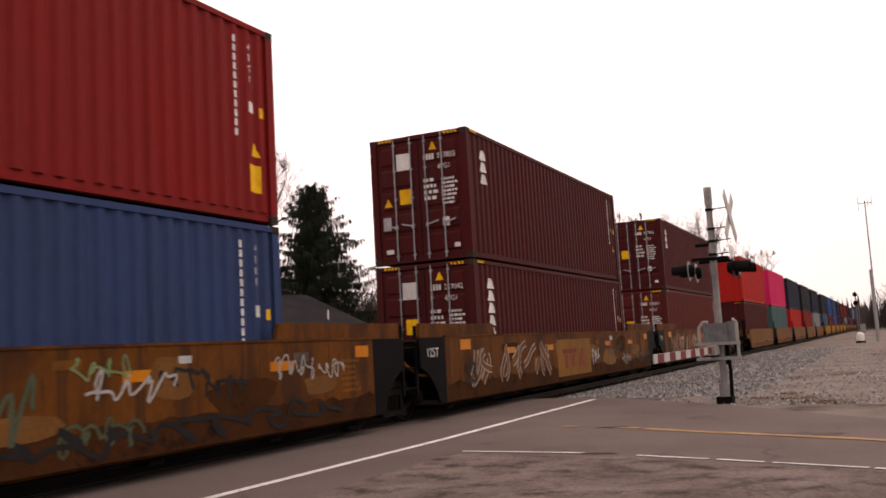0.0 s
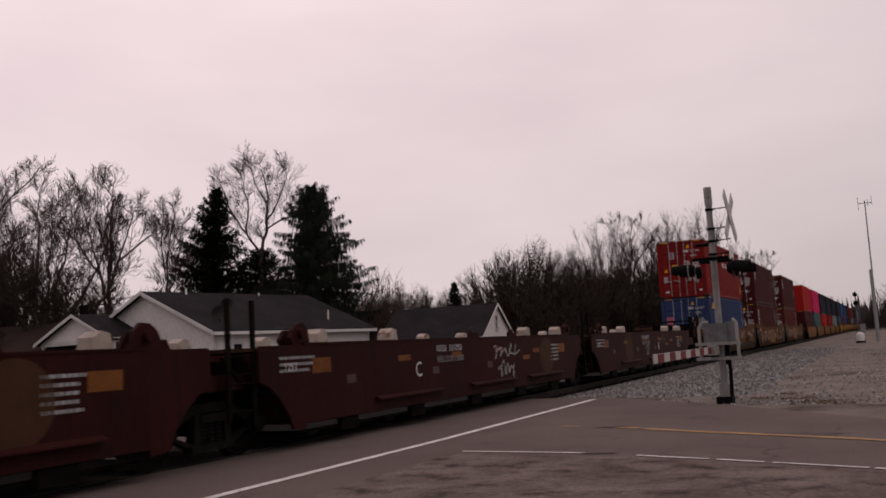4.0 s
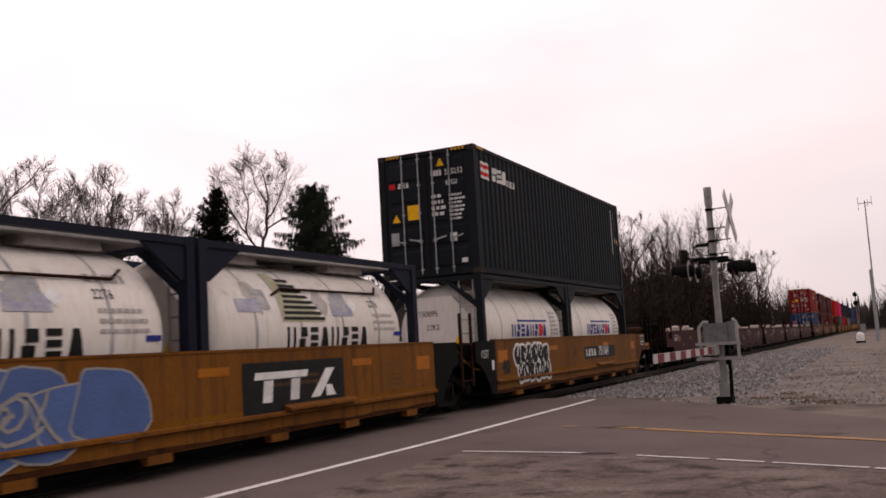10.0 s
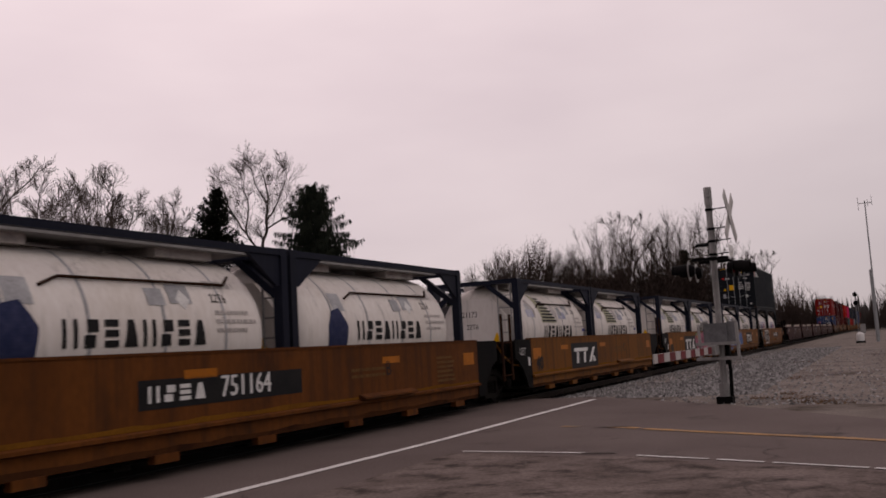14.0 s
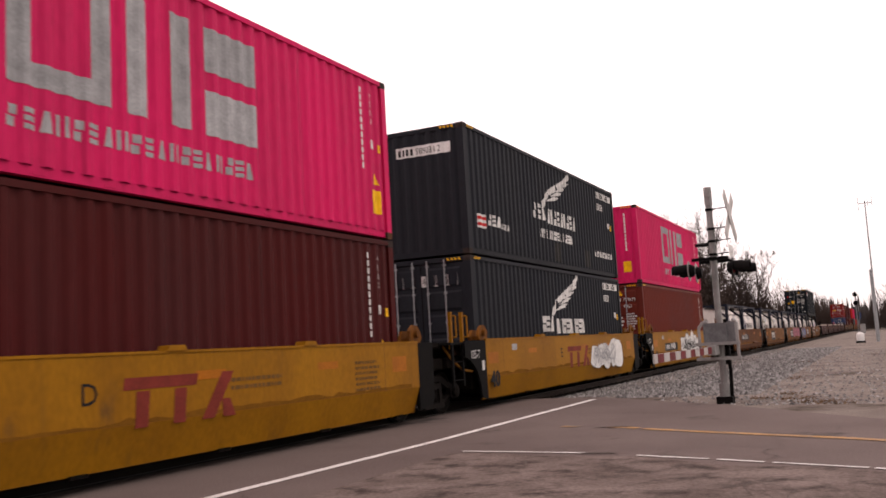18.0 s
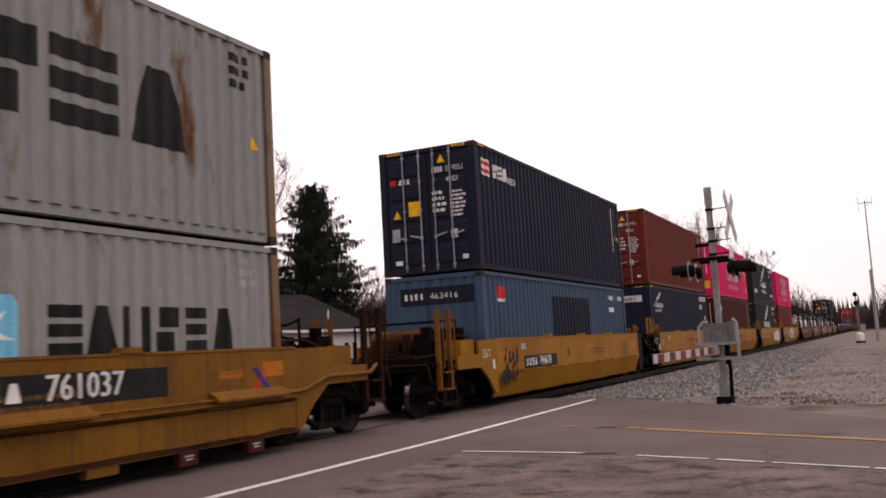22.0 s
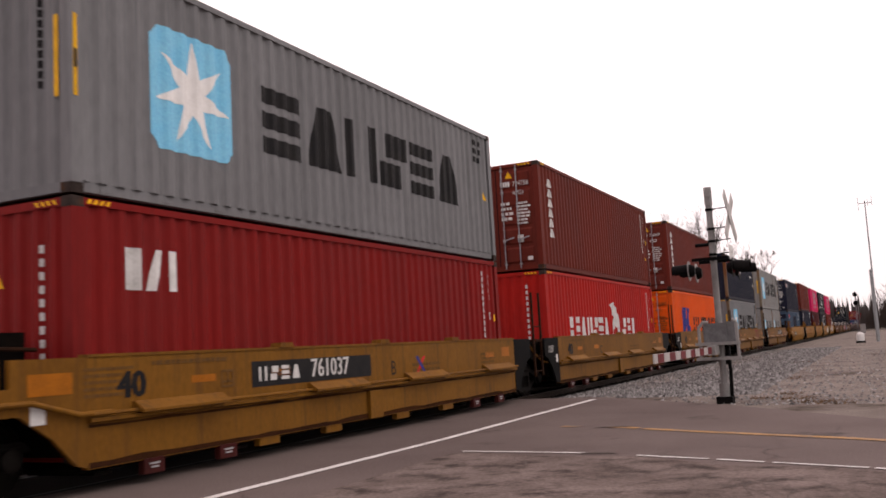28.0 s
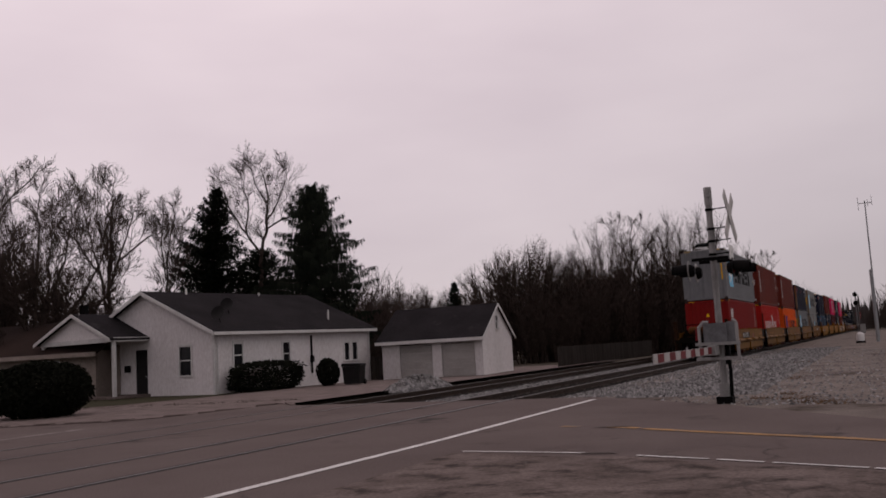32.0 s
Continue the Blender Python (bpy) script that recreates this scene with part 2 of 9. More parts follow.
# ---- mesh tools ----
class Geo:
    """A plain mesh under construction."""

    def __init__(self):
        self.v, self.f = [], []

    def poly(self, pts):
        k = len(self.v)
        self.v += [tuple(p) for p in pts]
        self.f.append(tuple(range(k, k + len(pts))))
        return self

    def box(self, x0, y0, z0, x1, y1, z1):
        k = len(self.v)
        self.v += [(x, y, z) for x in (x0, x1) for y in (y0, y1) for z in (z0, z1)]
        self.f += [tuple(k + i for i in q) for q in ((0, 1, 3, 2), (4, 6, 7, 5), (0, 4, 5, 1), (2, 3, 7, 6), (0, 2, 6, 4), (1, 5, 7, 3))]
        return self

    def prism(self, outline, axis, a, b):
        """An outline in the two other axes, pushed from a to b along axis (0, 1 or 2)."""
        k, n = len(self.v), len(outline)

        def spot(p, w):
            q = list(p)
            q.insert(axis, w)
            return tuple(q)
        self.v += [spot(p, a) for p in outline] + [spot(p, b) for p in outline]
        self.f.append(tuple(range(k + n - 1, k - 1, -1)))
        self.f.append(tuple(range(k + n, k + 2 * n)))
        for i in range(n):
            j = (i + 1) % n
            self.f.append((k + i, k + j, k + n + j, k + n + i))
        return self

    def tube(self, p, q, r, n=8, r2=None, caps=True):
        p, q = Vector(p), Vector(q)
        d = (q - p).normalized()
        a = d.orthogonal().normalized()
        b = d.cross(a)
        k = len(self.v)
        for c, rad in ((p, r), (q, r if r2 is None else r2)):
            for i in range(n):
                t = 2 * math.pi * i / n
                self.v.append(tuple(c + (a * math.cos(t) + b * math.sin(t)) * rad))
        for i in range(n):
            j = (i + 1) % n
            self.f.append((k + i, k + j, k + n + j, k + n + i))
        if caps:
            self.f.append(tuple(range(k + n - 1, k - 1, -1)))
            self.f.append(tuple(range(k + n, k + 2 * n)))
        return self

    def blade(self, p, q, w, turn=0.0):
        """A thin flat sliver from p to q."""
        d = (q - p).normalized()
        a = d.orthogonal().normalized()
        a = (a * math.cos(turn) + d.cross(a) * math.sin(turn)) * w
        k = len(self.v)
        self.v += [tuple(p - a), tuple(p + a), tuple(q + a * 0.5), tuple(q - a * 0.5)]
        self.f.append((k, k + 1, k + 2, k + 3))
        return self

    def path(self, pts, r, n=6):
        for a, b in zip(pts, pts[1:]):
            self.tube(a, b, r, n)
        return self

    def lathe(self, profile, axis_a, axis_b, n=24, caps=True):
        """profile: (distance along the axis, radius) from axis_a towards axis_b."""
        a, b = Vector(axis_a), Vector(axis_b)
        d = (b - a).normalized()
        u = d.orthogonal().normalized()
        w = d.cross(u)
        k = len(self.v)
        for s, r in profile:
            for i in range(n):
                t = 2 * math.pi * i / n
                self.v.append(tuple(a + d * s + (u * math.cos(t) + w * math.sin(t)) * max(r, 0.001)))
        for j in range(len(profile) - 1):
            for i in range(n):
                m = (i + 1) % n
                self.f.append((k + j * n + i, k + j * n + m, k + (j + 1) * n + m, k + (j + 1) * n + i))
        if caps:
            self.f.append(tuple(range(k + n - 1, k - 1, -1)))
            e = k + (len(profile) - 1) * n
            self.f.append(tuple(range(e, e + n)))
        return self

    def mesh(self, name, smooth=0):
        me = bpy.data.meshes.new(name)
        me.from_pydata(self.v, [], self.f)
        bm = bmesh.new()
        bm.from_mesh(me)
        bmesh.ops.recalc_face_normals(bm, faces=bm.faces)
        bm.to_mesh(me)
        bm.free()
        if smooth:
            me.shade_smooth()
            me.set_sharp_from_angle(angle=radians(smooth))
        return me


def part(name, shape, mat, parent=None, label="", at=None, smooth=0):
    """One mesh object; shape is a Geo or a finished mesh shared by alike pieces, its paint set on the object."""
    me = shape.mesh(name, smooth) if isinstance(shape, Geo) else shape
    ob = new(name, me)
    if not me.materials:
        me.materials.append(mat)
    ob.material_slots[0].link = "OBJECT"
    ob.material_slots[0].material = mat
    if parent:
        ob.parent = parent
    if at is not None:
        ob.matrix_basis = at
    if label:
        ob["label"] = label
    return ob


def thing(name, label, category, group="", kind="", at=None):
    ob = new(name)
    ob.empty_display_size = 0.2
    if at is not None:
        ob.matrix_basis = at
    return tagged(ob, label, category, group, kind)


def solid(name, shape, mat, label, category, group="", kind="", at=None, smooth=0):
    return tagged(part(name, shape, mat, None, "", at, smooth), label, category, group, kind)


def bearing(a, d, z=0.0):
    """A place d metres from the camera's foot, a degrees to the left of the track's way."""
    return (-math.sin(radians(a)) * d, math.cos(radians(a)) * d, z)


# flat marks: outlines in (along, up), cut so that they follow a corrugated or plain wall
def clip_strip(poly, lo, hi):
    for sign, lim in ((1, lo), (-1, hi)):
        out = []
        for i, p in enumerate(poly):
            q = poly[(i + 1) % len(poly)]
            a, b = sign * (p[0] - lim), sign * (q[0] - lim)
            if a >= 0:
                out.append(p)
            if (a > 0 and b < 0) or (a < 0 and b > 0):
                t = a / (a - b)
                out.append((lim, p[1] + t * (q[1] - p[1])))
        poly = out
        if len(poly) < 3:
            return []
    return poly


def rect(y, z, w, h):
    return [(y, z), (y + w, z), (y + w, z + h), (y, z + h)]


def blocks(count, y, z, w, h, gap=0.22, thick=0.36):
    """A company's name as plain shapes, one or two to a place: pairs of bars, tapered slabs, stacked slabs and set-off bricks in turn."""
    cell = w / count
    out = []
    for i in range(count):
        y0, c = y + i * cell, cell * (1 - gap)
        t = c * min(thick, 0.36)
        kind = (i * 3 + count) % 4
        if kind == 0:
            out += [rect(y0, z, t, h), rect(y0 + c - t, z, t, h)]
        elif kind == 1:
            out += [[(y0, z), (y0 + c, z), (y0 + c * 0.72, z + h), (y0 + c * 0.28, z + h)]]
        elif kind == 2:
            out += [rect(y0, z, c, h * 0.25), rect(y0, z + h * 0.375, c, h * 0.25), rect(y0, z + h * 0.75, c, h * 0.25)]
        else:
            out += [rect(y0, z, c * 0.78, h * 0.45), rect(y0 + c * 0.22, z + h * 0.55, c * 0.78, h * 0.45)]
    return out


def lines(y, z, w, rows, size, gap, seed=0):
    """Writing too small to read: rows of short bars."""
    rnd = random.Random(seed)
    out = []
    for i in range(rows):
        p = 0.0
        end = w * rnd.uniform(0.7, 1.0)
        while p < end:
            k = min(rnd.uniform(0.6, 2.4) * size, end - p)
            out.append(rect(y + p, z - i * (size + gap), k, size))
            p += k + size * 0.45
    return out


TEXTS = {}


def letters(text, y, z, size, spread=1.0):
    """Triangles of a text in Blender's built-in font, its foot at (y, z)."""
    if text not in TEXTS:
        cu = bpy.data.curves.new("text", "FONT")
        cu.body, cu.resolution_u = text, 2
        ob = bpy.data.objects.new("text", cu)
        scene.collection.objects.link(ob)
        dg = bpy.context.evaluated_depsgraph_get()
        me = ob.evaluated_get(dg).to_mesh()
        me.calc_loop_triangles()
        TEXTS[text] = [[tuple(me.vertices[i].co[:2]) for i in t.vertices] for t in me.loop_triangles]
        ob.evaluated_get(dg).to_mesh_clear()
        bpy.data.objects.remove(ob)
        bpy.data.curves.remove(cu)
    return [[(y + a * size * spread, z + b * size) for a, b in t] for t in TEXTS[text]]


PITCH = 0.278
WAVE = [(0.0, 0.0), (0.072, 0.0), (0.140, -0.034), (0.210, -0.034), (0.278, 0.0)]


def wave(s):
    s = s % PITCH
    for (a, va), (b, vb) in zip(WAVE, WAVE[1:]):
        if a <= s <= b:
            return va + (vb - va) * (s - a) / (b - a)
    return 0.0


# marks whose pieces are parts of their own
SINGLE = {"company_name_blocks": "name_block", "owner_blocks": "owner_block", "graffiti_rim": "graffiti_outline", "graffiti_fill": "graffiti_letter", "dirt_patch": "dirt_patch", "plate": "plate", "graffiti_stroke": "graffiti_stroke"}


def welded(g):
    """The same mesh with shared corners."""
    seen, v, at = {}, [], []
    for p in g.v:
        k = (round(p[0], 4), round(p[1], 4), round(p[2], 4))
        if k not in seen:
            seen[k] = len(v)
            v.append(p)
        at.append(seen[k])
    f = []
    for q in g.f:
        q2 = []
        for i in q:
            if at[i] not in q2:
                q2.append(at[i])
        if len(q2) > 2:
            f.append(tuple(q2))
    return v, f


def mark(name, polys, mat, parent, face=1.219, start=None, lift=0.004, label="", side="x", stagger=0.0):
    """Paint on a wall of a thing: at x = face looking to +x, or at y = face looking to -y.
    start: where a corrugation begins, None for a plain wall."""
    if name in SINGLE and len(polys) > 1:
        for i, p in enumerate(polys):
            ob = mark(SINGLE[name], [p], mat, parent, face, start, lift + stagger * i, label, side)
        return ob
    g = Geo()
    for p in polys:
        lift += stagger
        if start is None:
            g.poly([(face + lift, a, b) if side == "x" else (a, face - lift, b) for a, b in p])
            continue
        lo, hi = min(q[0] for q in p), max(q[0] for q in p)
        k = math.floor((lo - start) / PITCH)
        while start + k * PITCH < hi:
            for (s0, _), (s1, _) in zip(WAVE, WAVE[1:]):
                c = clip_strip(p, start + k * PITCH + s0, start + k * PITCH + s1)
                if len(c) >= 3:
                    def depth(a, k=k, s0=s0, s1=s1):
                        s = min(max(a - start - k * PITCH, s0), s1)
                        return wave(s if s < PITCH else 0.0)
                    if side == "x":
                        g.poly([(face + lift + depth(a), a, b) for a, b in c])
                    else:
                        g.poly([(a, face - lift - depth(a), b) for a, b in c])
            k += 1
    me = bpy.data.meshes.new(name)
    v, f = welded(g)
    me.from_pydata(v, [], f)
    ob = part(name, me, mat, parent, label)
    if name.endswith(("writing", "small_print", "hazard_band")):
        ob["kind"] = "stuff"
    return ob


# ---- the train ----
TRACK, TRACK_2 = -9.07, -13.05
MOVING = []          # (thing, place along the train, side, height)
SPIN = []            # (wheelset, its place along the train, height)


def run(t):
    """How far the train has gone since the start: it slows a little."""
    return 12.2 * t - 0.00455 * t * t if t <= 22 else 266.2 + 12.0 * (t - 22) - 0.02 * (t - 22) ** 2


def ride(ob, u, x=TRACK, z=0.0):
    ob.matrix_basis = pose(x, u, z)
    MOVING.append((ob, u, x, z))
    return ob


MESHES = {}


def cached(key, build, smooth=0):
    if key not in MESHES:
        MESHES[key] = build().mesh(key[0], smooth)
    return MESHES[key]


HIGH, STD = 2.896, 2.591
CORNER = 0.165


def container_meshes(length, tall):
    """Shared meshes of a corrugated steel box of that length and height; its middle at 0, its foot at z = 0."""
    h = length / 2

    def side():
        g = Geo()
        s0, s1 = -h + CORNER, h - CORNER
        ys = []
        k = 0
        while s0 + k * PITCH < s1:
            for s, d in WAVE[:-1]:
                if s0 + k * PITCH + s < s1:
                    ys.append((s0 + k * PITCH + s, d))
            k += 1
        ys.append((s1, wave(s1 - s0)))
        for (a, da), (b, db) in zip(ys, ys[1:]):
            g.poly([(1.206 + da, a, 0.15), (1.206 + db, b, 0.15), (1.206 + db, b, tall - 0.085), (1.206 + da, a, tall - 0.085)])
        return g

    def end():
        g = Geo()
        xs, k = [], 0
        while -1.06 + k * PITCH < 1.06:
            for s, d in WAVE[:-1]:
                if -1.06 + k * PITCH + s < 1.06:
                    xs.append((-1.06 + k * PITCH + s, d))
            k += 1
        xs.append((1.06, wave(2.12)))
        for (a, da), (b, db) in zip(xs, xs[1:]):
            g.poly([(a, -h + 0.012 - da, 0.13), (b, -h + 0.012 - db, 0.13), (b, -h + 0.012 - db, tall - 0.10), (a, -h + 0.012 - da, tall - 0.10)])
        return g

    def roof():
        g = Geo().box(-1.16, -h + 0.1, tall - 0.05, 1.16, h - 0.1, tall - 0.028)
        for k in range(int(length / 0.55)):
            y = -h + 0.5 + k * 0.55
            if y < h - 0.5:
                g.box(-1.05, y, tall - 0.028, 1.05, y + 0.28, tall - 0.012)
        return g

    def base():
        return Geo().box(-1.12, -h + 0.15, 0.05, 1.12, h - 0.15, 0.15)

    def top_rail():
        return Geo().box(1.15, -h + 0.15, tall - 0.09, 1.217, h - 0.15, tall - 0.008)

    def low_rail():
        g = Geo().box(1.12, -h + 0.15, 0.03, 1.175, h - 0.15, 0.152)
        g.box(1.08, -h + 0.15, 0.022, 1.13, h - 0.15, 0.032)
        for k in range(int(length / 1.0)):
            g.box(1.175, -h + 0.45 + k, 0.055, 1.18, -h + 0.62 + k, 0.085)
        return g

    def post():
        return Geo().prism([(1.219, -h + 0.005), (1.219, -h + CORNER), (1.15, -h + CORNER), (1.15, -h + 0.10), (1.06, -h + 0.10), (1.06, -h + 0.005)], 2, 0.12, tall - 0.118)

    def casting(z):
        def make():
            y0, y1 = -h, -h + 0.178
            g = Geo().box(1.06, y0, z, 1.2195, y1, z + 0.118)
            g.prism([(y0 + 0.05, z + 0.035), (y0 + 0.125, z + 0.035), (y0 + 0.125, z + 0.085), (y0 + 0.05, z + 0.085)], 0, 1.2195, 1.2205)
            g.prism([(1.10, z + 0.035), (1.165, z + 0.035), (1.165, z + 0.085), (1.10, z + 0.085)], 1, y0 - 0.001, y0)
            return g
        return make

    def beam(z, zz):
        return lambda: Geo().box(-1.06, -h + 0.004, z, 1.06, -h + 0.10, zz)

    def door():
        g = Geo().box(0.008, -h + 0.035, 0.13, 1.055, -h + 0.06, tall - 0.125)
        return g

    def door_panel():
        g = Geo()
        step = (tall - 0.34) / 5
        for z0 in (0.20,):
            lo, hi = [(0.09, z0), (0.97, z0), (0.97, z0 + step - 0.08), (0.09, z0 + step - 0.08)], None
            hi = [(0.13, z0 + 0.05), (0.93, z0 + 0.05), (0.93, z0 + step - 0.13), (0.13, z0 + step - 0.13)]
            y0, y1 = -h + 0.034, -h + 0.008
            for i in range(4):
                j = (i + 1) % 4
                g.poly([(lo[i][0], y0, lo[i][1]), (lo[j][0], y0, lo[j][1]), (hi[j][0], y1, hi[j][1]), (hi[i][0], y1, hi[i][1])])
            g.poly([(a, y1, b) for a, b in hi])
        return g

    def rod():
        g = Geo().tube((0, -h - 0.022, 0.06), (0, -h - 0.022, tall - 0.05), 0.016, 7)
        for z in (0.16, 0.8, 1.45, 2.1, tall - 0.2):
            g.box(-0.035, -h - 0.03, z, 0.035, -h + 0.01, z + 0.04)
        g.prism([(-0.03, 0.80), (0.28, 0.87), (0.28, 0.905), (-0.03, 0.835)], 1, -h - 0.05, -h - 0.035)
        g.box(-0.035, -h - 0.055, 0.78, 0.035, -h - 0.01, 0.86)
        return g

    key = (length, tall)
    return {
        "side": cached(("side_panel", *key), side), "end": cached(("end_panel", *key), end), "roof": cached(("roof", *key), roof),
        "base": cached(("underframe", *key), base), "top_rail": cached(("top_rail", *key), top_rail), "low_rail": cached(("bottom_rail", *key), low_rail),
        "post": cached(("corner_post", *key), post), "cast_lo": cached(("corner_casting", "lo", *key), casting(0.0)),
        "cast_hi": cached(("corner_casting", "hi", *key), casting(tall - 0.118)), "header": cached(("header", *key), beam(tall - 0.105, tall - 0.008)),
        "sill": cached(("sill", *key), beam(0.015, 0.13)), "door": cached(("door", *key), door), "rod": cached(("lock_rod", *key), rod, 40), "gasket": cached(("gasket", *key), lambda: Geo().box(0.0, -h + 0.03, 0.135, 0.012, -h + 0.05, tall - 0.13).box(1.05, -h + 0.024, 0.13, 1.066, -h + 0.05, tall - 0.125)), "door_panel": cached(("door_panel", *key), door_panel),
    }


CASTING = material("scuffed_corner_casting", (0.040, 0.030, 0.026), (0.022, 0.017, 0.015), rough=0.75, scale=9, fine=50, bump=0.15, stain=(0.085, 0.036, 0.015), stain_at=0.58, spec=0.05)
FLIP_X = Matrix.Diagonal((-1, 1, 1, 1))
TURN = Matrix.Rotation(math.pi, 4, "Z")


def container(u, z, paint, label, length=12.192, tall=HIGH, rear="doors", marks=None, post_paint=None, rods=None):
    """A shipping container riding at u along the train, its foot at height z."""
    ob = thing("shipping_container", label, "container", "containers on the train")
    m = container_meshes(length, tall)
    p = PAINT[paint]
    pp = PAINT[post_paint] if post_paint in PAINT else (post_paint or p)
    for at in (None, TURN):
        part("side_panel", m["side"], p, ob, at=at)
        part("top_rail", m["top_rail"], p, ob, at=at)
        part("bottom_rail", m["low_rail"], p, ob, at=at)
        part("end_header", m["header"], p, ob, at=at)
        part("end_sill", m["sill"], p, ob, at=at)
        for flip in (Matrix.Identity(4), FLIP_X):
            at2 = (at or Matrix.Identity(4)) @ flip
            part("corner_post", m["post"], pp, ob, at=at2)
            part("corner_casting", m["cast_lo"], CASTING, ob, at=at2)
            part("corner_casting", m["cast_hi"], CASTING, ob, at=at2)
    part("roof", m["roof"], p, ob)
    part("underframe", m["base"], BLACK, ob)
    part("end_panel", m["end"], p, ob, at=TURN)
    if rear == "doors":
        for flip in (Matrix.Identity(4), FLIP_X):
            d = part("door", m["door"], p, ob, at=flip)
            for k in range(5):
                part("door_panel", m["door_panel"], p, d, at=Matrix.Translation((0, 0, k * (tall - 0.34) / 5)))
            part("gasket", m["gasket"], BLACK, d, "black rubber door seal")
            for x in (0.18, 0.60):
                part("lock_rod", m["rod"], rods or GALV, d, "galvanised lock rod", at=Matrix.Translation((x, 0, 0)))
    else:
        part("end_panel", m["end"], p, ob)
    h = length / 2
    # hazard stripes at the upper corners of high boxes
    if tall == HIGH:
        hz = [[(-h + 0.22 + 0.09 * k, tall - 0.075), (-h + 0.27 + 0.09 * k, tall - 0.075), (-h + 0.30 + 0.09 * k, tall - 0.02), (-h + 0.25 + 0.09 * k, tall - 0.02)] for k in range(4)]
        mark("hazard_band", hz, YELLOW_MARK, ob, 1.217, label="yellow warning stripes")
        hz = [[(s * (1.0 - 0.09 * k), tall - 0.085), (s * (0.95 - 0.09 * k), tall - 0.085), (s * (0.92 - 0.09 * k), tall - 0.03), (s * (0.97 - 0.09 * k), tall - 0.03)] for k in range(4) for s in (1, -1)]
        mark("hazard_band", hz, YELLOW_MARK, ob, -h + 0.004, side="y", label="yellow warning stripes")
    if marks:
        marks(ob, h, tall)
    return ride(ob, u, TRACK, z)


# -- what is painted on the boxes; s0 is where the side's corrugation begins --
def side_mark(ob, h, name, polys, mat, label=""):
    return mark(name, polys, mat, ob, 1.206, -h + CORNER, label=label)


def end_mark(ob, h, name, polys, mat, label="", flat=True):
    """On the rear end: on the doors, or following a corrugated end wall."""
    return mark(name, polys, mat, ob, -h + (0.008 if flat else 0.012), None if flat else -1.06, 0.006 if flat else 0.004, label, side="y")


def triangle(y, z, s):
    return [(y, z), (y + s, z), (y + s / 2, z + s * 0.95)]


def upright(text, y, z, size, mat, ob, h, name="number", step=1.12):
    """Writing set letter under letter on the side."""
    polys = []
    for i, ch in enumerate(text):
        if ch != " ":
            polys += letters(ch, y, z - i * size * step, size)
    return side_mark(ob, h, name, polys, mat)


def side_plates(ob, h, tall, mat, digits="45G1", warn=True):
    """The small marks at the front end of a side: owner's code as bars, type code, plates and a warning triangle."""
    y = h - 0.62
    side_mark(ob, h, "code_writing", [rect(y - 0.30, tall - 0.36 - 0.135 * k, 0.05, 0.10) for k in range(11)], mat)
    upright(digits, y + 0.02, tall - 0.40, 0.14, mat, ob, h, "type_code")
    side_mark(ob, h, "plate", [rect(y + 0.02, tall - 1.32, 0.13, 0.16)], WHITE_MARK, "small white plate")
    side_mark(ob, h, "plate", [rect(y + 0.26, tall - 1.36, 0.11, 0.15)], YELLOW_MARK, "small yellow plate")
    if warn:
        side_mark(ob, h, "warning_triangle", [triangle(y + 0.04, tall - 1.95, 0.22)], YELLOW_MARK, "yellow warning triangle")


def door_plates(ob, h, tall, digits, code="45G1", mat=None, caution=True):
    """Bars for the owner's code, the number and the weights on the doors."""
    mat = mat or WHITE_MARK
    end_mark(ob, h, "code_writing", [rect(0.14 + 0.07 * k, tall - 0.62, 0.05, 0.13) for k in range(4)], mat)
    end_mark(ob, h, "number", letters(digits, 0.48, tall - 0.62, 0.18, 0.85), mat)
    end_mark(ob, h, "type_code", letters(code, 0.48, tall - 0.86, 0.17, 0.85), mat)
    end_mark(ob, h, "weight_writing", lines(0.12, tall - 1.12, 0.36, 4, 0.075, 0.06, 3) + lines(0.56, tall - 1.12, 0.4, 7, 0.05, 0.04, 4), mat)
    end_mark(ob, h, "plate", [rect(0.55, 0.75, 0.16, 0.2)], WHITE_MARK, "small white plate")
    end_mark(ob, h, "plate", [rect(-0.95, 0.78, 0.2, 0.3)], GREY_MARK, "grey data plate")
    end_mark(ob, h, "plate", [rect(-0.9, 0.24, 0.18, 0.1), rect(0.8, 0.26, 0.14, 0.1)], WHITE_MARK)
    end_mark(ob, h, "warning_triangle", [triangle(-0.9, tall - 1.58, 0.2)], YELLOW_MARK, "yellow warning triangle")
    end_mark(ob, h, "warning_triangle", [triangle(0.28, tall - 0.40, 0.2)], YELLOW_MARK, "yellow warning triangle")
    if caution:
        end_mark(ob, h, "caution_label", [rect(-0.50, tall - 1.56, 0.30, 0.34)], YELLOW_MARK, "yellow caution label")


def star(y, z, r, points=7):
    """A pointed star as triangles round its middle."""
    out = []
    for i in range(points):
        a = math.pi / 2 + 2 * math.pi * i / points
        b = math.pi / points
        out.append([(y, z), (y + r * 0.36 * math.cos(a - b), z + r * 0.36 * math.sin(a - b)), (y + r * math.cos(a), z + r * math.sin(a)), (y + r * 0.36 * math.cos(a + b), z + r * 0.36 * math.sin(a + b))])
    return out


